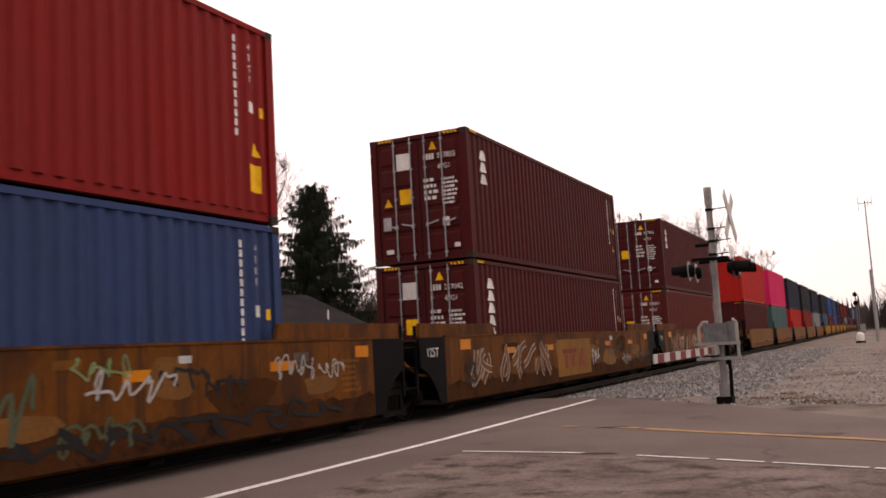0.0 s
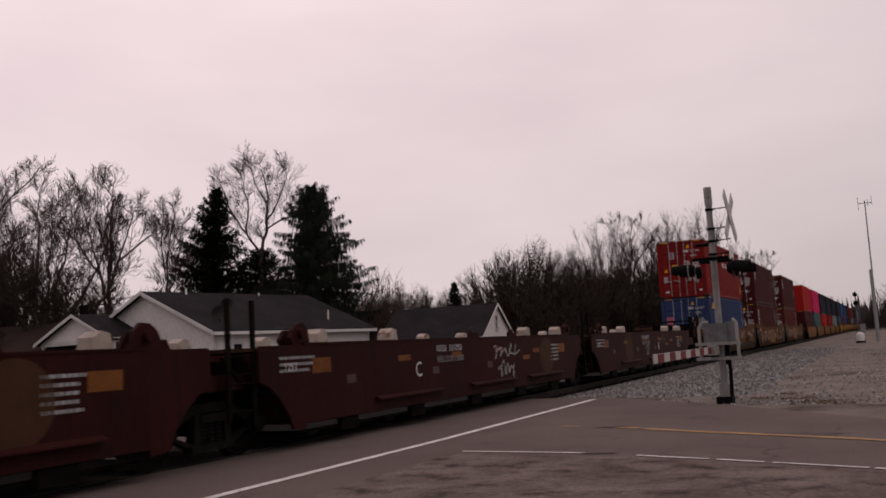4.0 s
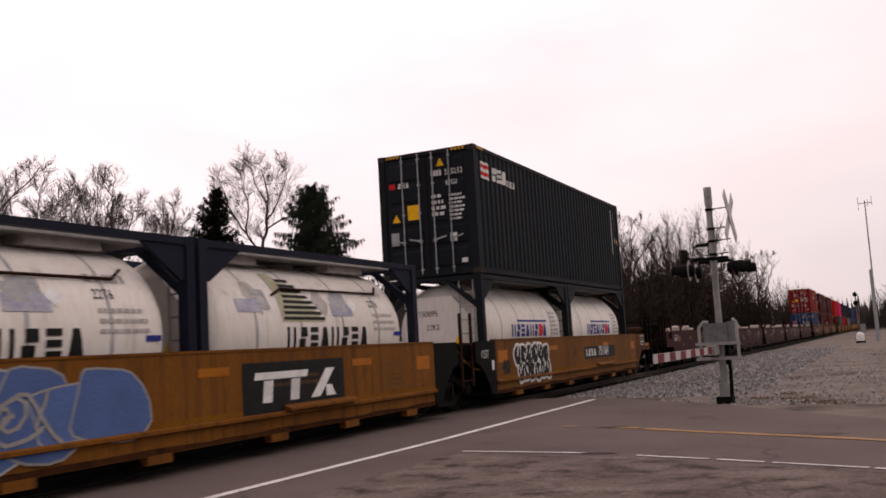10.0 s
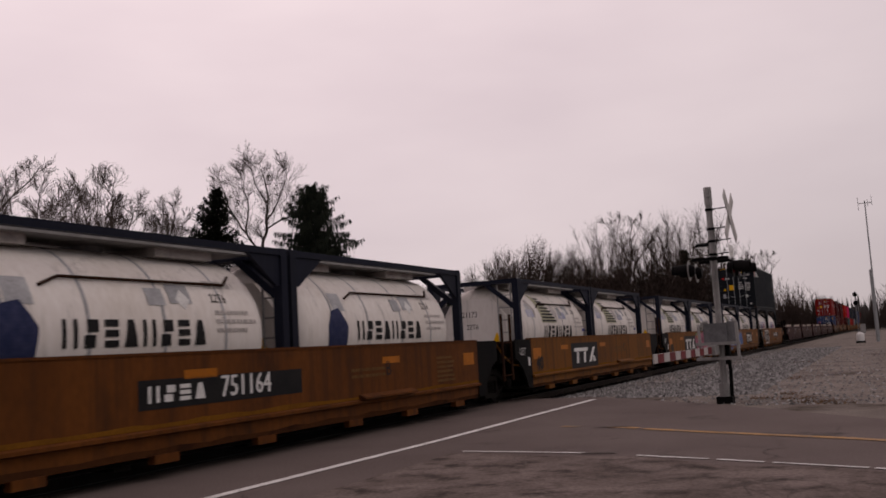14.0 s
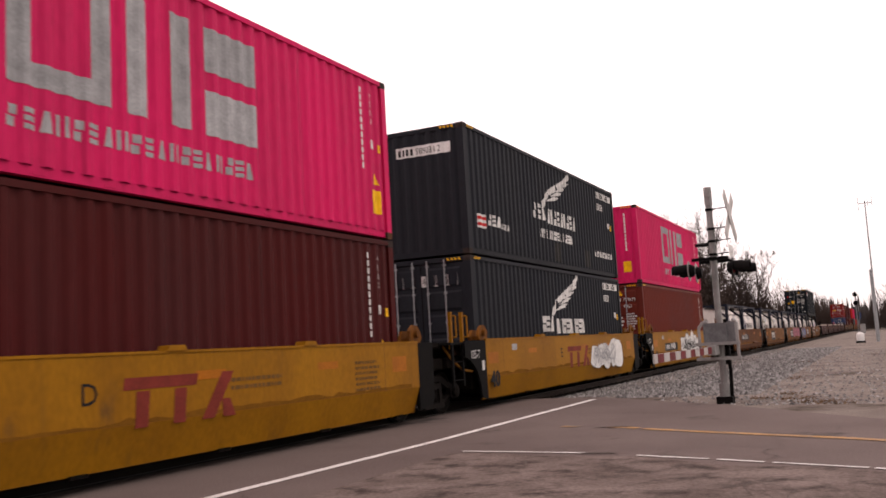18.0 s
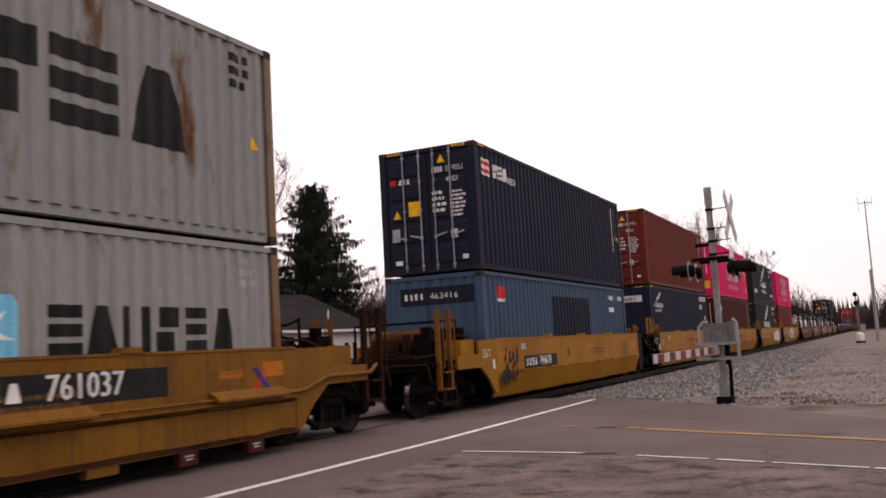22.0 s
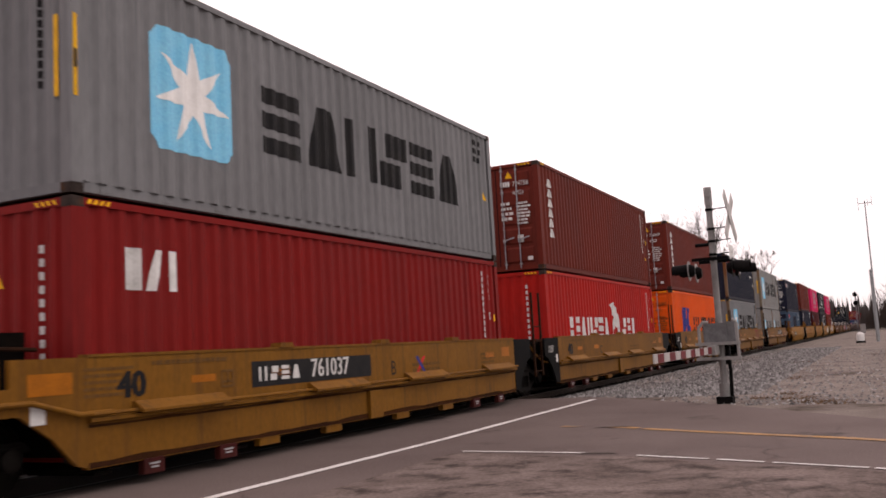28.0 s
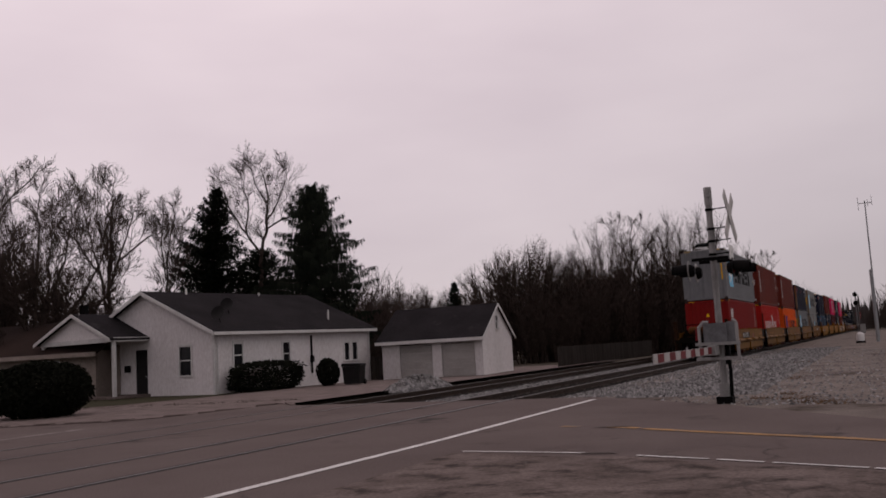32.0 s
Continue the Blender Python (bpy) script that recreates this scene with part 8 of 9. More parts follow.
PORCH_DARK = material("dark_door_paint", (0.01, 0.009, 0.009), rough=0.5, scale=3, fine=20)
TAN_WALL = material("tan_wall", (0.30, 0.25, 0.22), (0.24, 0.20, 0.175), rough=0.8, scale=1, fine=12)
DOOR_GREY = material("garage_door_paint", (0.36, 0.34, 0.325), (0.29, 0.27, 0.255), rough=0.65, scale=0.8, fine=16, stain=(0.32, 0.28, 0.25), stain_at=0.64)


def lap_wall(w, z0, z1, holes=(), gable=0.0, lap=0.16, t=0.12):
    """A wall along +x from 0 to w, facing -y, in overlapping boards round rectangular holes (x0, x1, z0, z1); gable: rise of a pointed top."""
    g = Geo()
    z = z0
    end = z1 + gable
    while z < end - 0.01:
        zt = min(z + lap, end)
        m = (z + zt) / 2
        a, b = 0.0, w
        cut = 0.0
        if m > z1:
            k = (z - z1) / gable
            a, b = w / 2 * max(k, 0), w - w / 2 * max(k, 0)
            cut = w / 2 * (zt - z) / gable
        spans = [(a, b)]
        for hx0, hx1, hz0, hz1 in holes:
            if hz0 < m < hz1:
                spans = [q for s in spans for q in ((s[0], min(s[1], hx0)), (max(s[0], hx1), s[1])) if q[1] - q[0] > 0.02]
        for s0, s1 in spans:
            c0, c1 = (cut if s0 == a else 0.0), (cut if s1 == b else 0.0)
            g.poly([(s0, -0.024, z), (s1, -0.024, z), (max(s1 - c1, s0), 0.0, zt), (min(s0 + c0, s1), 0.0, zt)])
            g.poly([(s0, -0.024, z), (s0, 0.0, z), (s1, 0.0, z), (s1, -0.024, z)])
            g.poly([(s0, t, z), (s0 + c0, t, zt), (s1 - c1, t, zt), (s1, t, z)])
            g.poly([(s0, -0.01, z), (s0 + c0, -0.01, zt), (s0 + c0, t, zt), (s0, t, z)])
            g.poly([(s1, -0.01, z), (s1, t, z), (s1 - c1, t, zt), (s1 - c1, -0.01, zt)])
        z = zt
    return g


def window(parent, at, x0, x1, z0, z1, y=-0.03, bar=True):
    """A sash window set in a wall that faces -y."""
    w = part("window", Geo().box(x0 - 0.09, y - 0.02, z1, x1 + 0.09, y + 0.08, z1 + 0.11).box(x0 - 0.09, y - 0.02, z0, x0, y + 0.08, z1).box(x1, y - 0.02, z0, x1 + 0.09, y + 0.08, z1), TRIM_WHITE, parent, "white window frame", at=at)
    part("sill", Geo().box(x0 - 0.13, y - 0.06, z0 - 0.07, x1 + 0.13, y + 0.08, z0), TRIM_WHITE, w)
    m = (z0 + z1) / 2
    part("pane", Geo().box(x0, y + 0.055, z0, x1, y + 0.065, m), GLASS, w, "dark glass")
    part("pane", Geo().box(x0, y + 0.03, m, x1, y + 0.04, z1), GLASS, w, "dark glass")
    if bar:
        part("sash_bar", Geo().box(x0, y + 0.0, m - 0.03, x1, y + 0.05, m + 0.03), TRIM_WHITE, w)
    return w


def slab(pts, t=0.10):
    """A roof plane with thickness."""
    g = Geo()
    n = len(pts)
    g.v += [tuple(p) for p in pts] + [(p[0], p[1], p[2] - t) for p in pts]
    g.f.append(tuple(range(n)))
    g.f.append(tuple(range(2 * n - 1, n - 1, -1)))
    for i in range(n):
        j = (i + 1) % n
        g.f.append((i, n + i, n + j, j))
    return g


def white_house():
    # local: x runs left along the front, y back along the long wall; the corner at 0
    G = -0.27
    c = Vector((-29.42, 35.33, 0))
    back = Vector((0.145, 0.989, 0)).normalized()
    left = Vector((-back.y, back.x, 0))
    m = Matrix.Translation(c) @ Matrix(((left.x, back.x, 0, 0), (left.y, back.y, 0, 0), (0, 0, 1, 0), (0, 0, 0, 1)))
    ob = thing("house", "white clapboard house with dark shingle roof and porch", "house", "houses", at=m)
    W, D, E, R = 10.1, 12.0, 2.85, 5.05
    part("front_wall", lap_wall(W, G, E, [(1.65, 2.5, 0.72, 2.18), (5.0, 5.95, G, 2.12)], R - E), SIDING, ob)
    part("side_wall", lap_wall(D, G, E, [(1.25, 1.82, 0.95, 2.2), (4.72, 5.22, 0.95, 2.12), (9.72, 10.12, 1.0, 2.0), (10.42, 10.85, 1.0, 2.0)]), SIDING, ob, at=Matrix.Rotation(math.pi / 2, 4, "Z") @ Matrix.Identity(4) if False else Matrix(((0, 1, 0, 0), (1, 0, 0, 0), (0, 0, 1, 0), (0, 0, 0, 1))))
    part("far_wall", Geo().box(W - 0.1, 0.15, G, W, D, E), SIDING, ob)
    part("rear_wall", Geo().box(0.15, D - 0.1, G, W - 0.15, D, E), SIDING, ob)
    o = 0.35
    h = W / 2
    s = (R - E) / h
    part("roof", slab([(-o, -o, E - s * o + 0.1), (-o, D + o, E - s * o + 0.1), (h, D + o, R + 0.1), (h, -o, R + 0.1)]), SHINGLE, ob, "dark grey shingles")
    part("roof", slab([(W + o, -o, E - s * o + 0.1), (h, -o, R + 0.1), (h, D + o, R + 0.1), (W + o, D + o, E - s * o + 0.1)]), SHINGLE, ob, "dark grey shingles")
    part("rear_gable", Geo().prism([(0.1, E), (W - 0.1, E), (h, R - 0.02)], 1, D - 0.1, D), SIDING, ob)
    for x0, x1 in ((-o, h), (W + o, h)):
        part("barge_board", Geo().prism([(x0, E - s * o - 0.10), (x1, R - 0.10), (x1, R + 0.09), (x0, E - s * o + 0.09)], 1, -o - 0.04, -o - 0.005), TRIM_WHITE, ob)
    part("fascia", Geo().box(-o - 0.05, -o, E - s * o - 0.10, -o - 0.005, D + o, E - s * o + 0.05), TRIM_WHITE, ob)
    part("corner_board", Geo().box(-0.035, -0.035, G, 0.10, 0.10, E - 0.02), TRIM_WHITE, ob)
    part("downpipe", Geo().tube((-0.08, 0.14, G), (-0.08, 0.14, E), 0.04, 8), TRIM_WHITE, ob)
    part("downpipe", Geo().tube((-0.08, D - 0.1, G), (-0.08, D - 0.1, E), 0.04, 8), TRIM_WHITE, ob)
    window(ob, None, 1.65, 2.5, 0.72, 2.18)
    sw = Matrix(((0, 1, 0, 0), (1, 0, 0, 0), (0, 0, 1, 0), (0, 0, 0, 1)))
    for a, b in ((1.25, 1.82), (4.72, 5.22), (9.72, 10.12), (10.42, 10.85)):
        window(ob, sw, a, b, 0.95 if a < 9 else 1.0, 2.2 if a < 2 else 2.12 if a < 9 else 2.0, bar=a < 9)
    d = part("door", Geo().box(5.0, 0.02, G, 5.95, 0.07, 2.12), PORCH_DARK, ob, "dark front door")
    part("door_knob", Geo().tube((5.12, -0.04, 0.75), (5.12, 0.03, 0.75), 0.04, 8), GALV, d)
    part("mailbox", Geo().box(6.35, -0.16, 1.0, 6.7, -0.03, 1.35), BLACK, ob, "black wall box")
    part("meter_pipe", Geo().tube((-0.07, 6.9, 0.4), (-0.07, 6.9, 2.45), 0.05, 8).box(-0.16, 6.8, 1.0, -0.03, 7.0, 1.35), BLACK, ob, "dark service pipe with meter")
    # porch
    P0, P1, F, PE, PR = 4.9, 11.0, -2.1, 2.80, 4.08
    pm, ps = (P0 + P1) / 2, (PR - PE) / ((P1 - P0) / 2)
    part("porch_roof", slab([(P0 - 0.12, F - 0.3, PE - 0.05), (P0 - 0.12, 0.0, PE - 0.05), (pm, 2.2, PR + 0.08), (pm, F - 0.3, PR + 0.08)]), SHINGLE, ob, "dark grey shingles")
    part("porch_roof", slab([(P1 + 0.3, F - 0.3, PE - 0.05), (pm, F - 0.3, PR + 0.08), (pm, 2.2, PR + 0.08), (P1 + 0.3, 0.9, PE - 0.05)]), SHINGLE, ob, "dark grey shingles")
    gab = lap_wall(P1 - P0, PE, PE + 0.01, (), PR - PE - 0.05)
    part("porch_gable", gab, SIDING, ob, at=Matrix.Translation((P0, F, 0)))
    for x0, x1 in ((P0 - 0.12, pm), (P1 + 0.3, pm)):
        part("barge_board", Geo().prism([(x0, PE - 0.22), (x1, PR - 0.10), (x1, PR + 0.07), (x0, PE - 0.05)], 1, F - 0.34, F - 0.305), TRIM_WHITE, ob)
    part("porch_beam", Geo().box(P0 - 0.1, F - 0.05, PE - 0.22, P1 + 0.1, F + 0.10, PE).box(P0 - 0.1, F, PE - 0.22, P0 + 0.05, -0.05, PE), TRIM_WHITE, ob)
    for x in (P0 + 0.05, P1 - 0.1):
        part("porch_post", Geo().box(x - 0.08, F - 0.04, G, x + 0.08, F + 0.12, PE - 0.2), TRIM_WHITE, ob)
    part("porch_floor", Geo().box(P0 - 0.1, F - 0.1, G - 0.02, P1, 0.0, G + 0.14), KERB, ob, "grey porch slab")
    part("porch_wall", Geo().box(7.2, 0.0 - 0.06, G + 0.15, 10.05, -0.03, PE - 0.3), TAN_WALL, ob, "shaded tan porch wall")
    for x, y in ((1.9, 2.8), (0.7, 1.1)):
        zz = R - s * abs(x - h)
        dish = part("satellite_dish", Geo().lathe([(0, 0.04), (0.05, 0.22), (0.12, 0.36), (0.13, 0.36), (0.06, 0.2)], (x, y - 0.1, zz + 0.55), (x - 0.2, y - 0.6, zz + 0.75), 18), PORCH_DARK, ob, "dark satellite dish", smooth=40)
        part("dish_arm", Geo().tube((x, y, zz), (x, y - 0.1, zz + 0.55), 0.025, 6), BLACK, dish)
    for x, y, hh in ((h - 0.3, 2.4, 0.3), (h - 0.2, 7.9, 0.15), (1.0, 9.6, 0.55)):
        part("vent_pipe", Geo().tube((x, y, R - s * abs(x - h) - 0.1), (x, y, R - s * abs(x - h) + 0.1 + hh), 0.05, 8), WHITE_MARK, ob, "white vent pipe")
    return ob


def neighbour():
    ob = thing("house", "low house with brown shingle roof behind the bush", "house", "houses", at=pose(-42.5, 37.5, -0.25, 0, 0, 8))
    part("wall", lap_wall(10, 0, 2.5, [(6.6, 7.6, 0.9, 2.0), (2.5, 3.6, 0.9, 2.0)], lap=0.3), TAN_WALL, ob, at=Matrix.Translation((-5, -3, 0)))
    part("wall", Geo().box(-5, -2.85, 0, -4.88, 4, 2.5).box(4.88, -2.85, 0, 5, 4, 2.5), TAN_WALL, ob)
    part("roof", slab([(-5.5, -3.6, 2.4), (5.5, -3.6, 2.4), (5.5, 0.5, 4.3), (-5.5, 0.5, 4.3)]), SHINGLE_BROWN, ob)
    part("roof", slab([(5.5, 4.5, 2.4), (-5.5, 4.5, 2.4), (-5.5, 0.5, 4.3), (5.5, 0.5, 4.3)]), SHINGLE_BROWN, ob)
    part("fascia", Geo().box(-5.5, -3.66, 2.2, 5.5, -3.605, 2.42), TAN_WALL, ob)
    part("chimney", Geo().box(1.4, 0.2, 3.9, 1.75, 0.55, 5.2), BLACK, ob)
    for x in (6.6, 2.5):
        window(ob, Matrix.Translation((-5, -3, 0)), x, x + 1.05, 0.9, 2.0)
    return ob


def garage():
    G = -0.27
    c = Vector((-20.38, 47.26, 0))
    left = Vector((-5.9, -0.65, 0)).normalized()
    back = Vector((-left.y * -1, left.x * -1, 0))
    back = Vector((left.y, -left.x, 0))
    m = Matrix.Translation(c) @ Matrix(((left.x, back.x, 0, 0), (left.y, back.y, 0, 0), (0, 0, 1, 0), (0, 0, 0, 1)))
    ob = thing("garage", "white two-door garage with steep dark roof", "garage", at=m)
    W, D, E, R = 6.1, 6.3, 1.95, 3.75
    part("front_wall", lap_wall(W, G, E, [(0.45, 2.45, G, 1.6), (3.0, 5.0, G, 1.6)]), SIDING, ob)
    sw = Matrix(((0, 1, 0, 0), (1, 0, 0, 0), (0, 0, 1, 0), (0, 0, 0, 1)))
    part("gable_wall", lap_wall(D, G, E, [(2.85, 3.3, 2.30, 3.12)], R - E), SIDING, ob, at=sw)
    part("rear_wall", Geo().box(0.15, D - 0.1, G, W, D, E).box(W - 0.1, 0.15, G, W, D - 0.15, E), SIDING, ob)
    window(ob, sw, 2.85, 3.35, 2.35, 3.15)
    for x in (0.45, 3.0):
        d = part("garage_door", Geo().box(x, 0.085, G, x + 2.0, 0.11, 1.6), DOOR_GREY, ob, "weathered pale overhead door")
        for k in range(4):
            part("panel", Geo().box(x + 0.05, 0.065, G + 0.06 + 0.46 * k, x + 1.95, 0.083, G + 0.46 * k + 0.44), DOOR_GREY, d)
    h = D / 2
    part("roof", slab([(-0.15, -0.35, E - 0.1), (W + 0.3, -0.35, E - 0.1), (W + 0.3, h, R + 0.1), (-0.15, h, R + 0.1)]), SHINGLE, ob, "dark grey shingles")
    part("roof", slab([(W + 0.3, D + 0.35, E - 0.1), (-0.15, D + 0.35, E - 0.1), (-0.15, h, R + 0.1), (W + 0.3, h, R + 0.1)]), SHINGLE, ob, "dark grey shingles")
    part("fascia", Geo().box(-0.15, -0.40, E - 0.26, W + 0.3, -0.355, E - 0.08), TRIM_WHITE, ob)
    for y0, y1 in ((-0.35, h), (D + 0.35, h)):
        part("barge_board", Geo().prism([(y0, E - 0.27), (y1, R - 0.08), (y1, R + 0.09), (y0, E - 0.10)], 0, -0.19, -0.155), TRIM_WHITE, ob)
    return ob


white_house()
neighbour()
garage()
# yard things
bin_ob = thing("wheelie_bin", "black plastic wheeled rubbish bin beside the house", "bin", at=pose(-25.2, 41.3, -0.28, 0, 0, 10))
part("body", Geo().prism([(-0.42, 0.05), (0.42, 0.05), (0.50, 0.95), (-0.50, 0.95)], 1, -0.4, 0.4), PORCH_DARK, bin_ob)
part("lid", Geo().prism([(-0.54, 0.955), (0.54, 0.955), (0.50, 1.08), (-0.50, 1.12)], 1, -0.45, 0.45), PORCH_DARK, bin_ob)
for s in (-0.45, 0.45):
    part("wheel", Geo().tube((s - 0.04, 0.38, 0.13), (s + 0.04, 0.38, 0.13), 0.13, 12), BLACK, bin_ob)
FENCE_WOOD = material("grey_fence_wood", (0.036, 0.030, 0.026), (0.022, 0.018, 0.016), rough=0.95, scale=3, fine=20, bump=0.3, stretch=(1, 1, 0.2), vary=0.25)
fence = thing("fence", "weathered board fence behind the far track", "fence", kind="structure")
board = Geo().box(-0.07, -0.01, 0, 0.07, 0.01, 1.35).mesh("board")
for k in range(150):
    part("board", board, FENCE_WOOD, fence, at=pose(-18.6 + 0.004 * k, 55 + 0.155 * k, -0.32, 0, 0, 90))
part("rail", Geo().box(-18.65, 55, 0.2, -18.62, 78, 0.28).box(-18.65, 55, 0.75, -18.62, 78, 0.83), FENCE_WOOD, fence)
gate = thing("fence", "short dark board fence between house and garage", "fence", kind="structure")
for k in range(8):
    part("board", board, FENCE_WOOD, gate, at=pose(-27.4 + 0.16 * k, 46.9, -0.28))

# ---- plants ----
BARK = material("bare_bark", (0.048, 0.036, 0.031), (0.028, 0.021, 0.0185), rough=0.95, scale=3, fine=20, bump=0.3, vary=0.2, spec=0.03)
TWIG = material("bare_twigs", (0.054, 0.0395, 0.0335), (0.034, 0.025, 0.021), rough=0.95, scale=2, fine=10, bump=0, vary=0.2, spec=0.03)
NEEDLE = material("spruce_needles", (0.013, 0.017, 0.013), (0.020, 0.024, 0.016), rough=0.9, scale=2, fine=10, bump=0, vary=0.15, spec=0.03)
YEW = material("evergreen_shrub", (0.0075, 0.0085, 0.006), (0.011, 0.012, 0.008), rough=0.9, scale=3, fine=12, bump=0, vary=0.1, spec=0.03)


def raw(name, g, smooth=False):
    me = bpy.data.meshes.new(name)
    me.from_pydata(g.v, [], g.f)
    if smooth:
        me.shade_smooth()
    return me


def spray_twigs(r, wood, twig, p, d, length, rad, level, last, lift=0.10, thin=0.008):
    """A branch that bends, forks and ends in fine twigs."""
    n = 4 if level < 2 else 3
    bend = Vector((r.gauss(0, 0.09), r.gauss(0, 0.09), lift * 0.5))
    for i in range(n):
        d = (d + bend * (0.5 if level > 2 else 1.0) + Vector((r.gauss(0, 0.08), r.gauss(0, 0.08), r.gauss(0.02, 0.05)))).normalized()
        q = p + d * (length / n)
        r2 = max(rad * (1 - 0.45 / n), thin)
        if level < 2:
            wood.tube(p, q, rad, 5 if level == 0 else 4, r2, False)
        elif level == 2:
            twig.tube(p, q, rad, 3, r2, False)
        else:
            twig.blade(p, q, rad, r.uniform(0, 3.14))
        if level < last:
            for _ in range(1 if r.random() < 0.6 else 2):
                a = r.uniform(0, 2 * math.pi)
                u = d.orthogonal().normalized()
                w = d.cross(u)
                ang = r.uniform(0.45, 0.95)
                e = (d * math.cos(ang) + (u * math.cos(a) + w * math.sin(a)) * math.sin(ang) + Vector((0, 0, lift))).normalized()
                spray_twigs(r, wood, twig, q, e, length * r.uniform(0.46, 0.76) * (1.1 - 0.4 * i / n), max(r2 * 0.58, thin), level + 1, last, lift, thin)
        p, rad = q, r2


def limbed_tree(at, label, seed, limbs, rad=0.16, reach=0.30, start=0.25, every=0.75, last=3, lift=0.10, thin=0.008, group="bare trees"):
    """A bare tree whose main limbs follow given bends, each limb a run of (to the side, up) corners in metres."""
    r = random.Random(seed)
    wood, twig = Geo(), Geo()
    tall = max(z for limb in limbs for x, z in limb)
    for k, limb in enumerate(limbs):
        drift = r.uniform(-0.25, 0.25) if k else 0.0
        z0 = limb[0][1]
        pts = [Vector((x, drift * (z - z0), z)) for x, z in limb]
        steps = []
        for a, b in zip(pts, pts[1:]):
            m = max(1, int((b - a).length / 0.6))
            steps += [a.lerp(b, q / m) + Vector((r.gauss(0, 0.05), r.gauss(0, 0.05), 0)) * (1 if q else 0) for q in range(m)]
        steps.append(pts[-1])
        for i, (a, b) in enumerate(zip(steps, steps[1:])):
            f0, f1 = a.z / tall, b.z / tall
            ra, rb = rad * (1.02 - 0.88 * f0) * (1.0 if k == 0 else 0.72), rad * (1.02 - 0.88 * f1) * (1.0 if k == 0 else 0.72)
            wood.tube(a, b, max(ra, 0.03), 7, max(rb, 0.025), False)
            along_limb = i / max(1, len(steps) - 1)
            if b.z > tall * start and r.random() < every:
                d = (b - a).normalized()
                w = r.uniform(0, 2 * math.pi)
                u = d.orthogonal().normalized()
                v = d.cross(u)
                ang = r.uniform(0.5, 1.0)
                e = (d * math.cos(ang) + (u * math.cos(w) + v * math.sin(w)) * math.sin(ang) + Vector((0, 0, lift * 1.5))).normalized()
                spray_twigs(r, wood, twig, b, e, tall * reach * r.uniform(0.5, 1.0) * (1.05 - 0.62 * along_limb), max(rb * 0.45, 0.02), 1, last + 1, lift, thin)
        d = (steps[-1] - steps[-2]).normalized()
        spray_twigs(r, wood, twig, steps[-1], d, tall * reach * 0.5, 0.03, 1, last + 1, lift, thin)
    t = thing("bare_tree", label, "tree", group, at=at)
    part("trunk", raw("trunk", wood, True), BARK, t)
    part("crown", raw("crown", twig), TWIG, t, "fine leafless twigs")
    return t


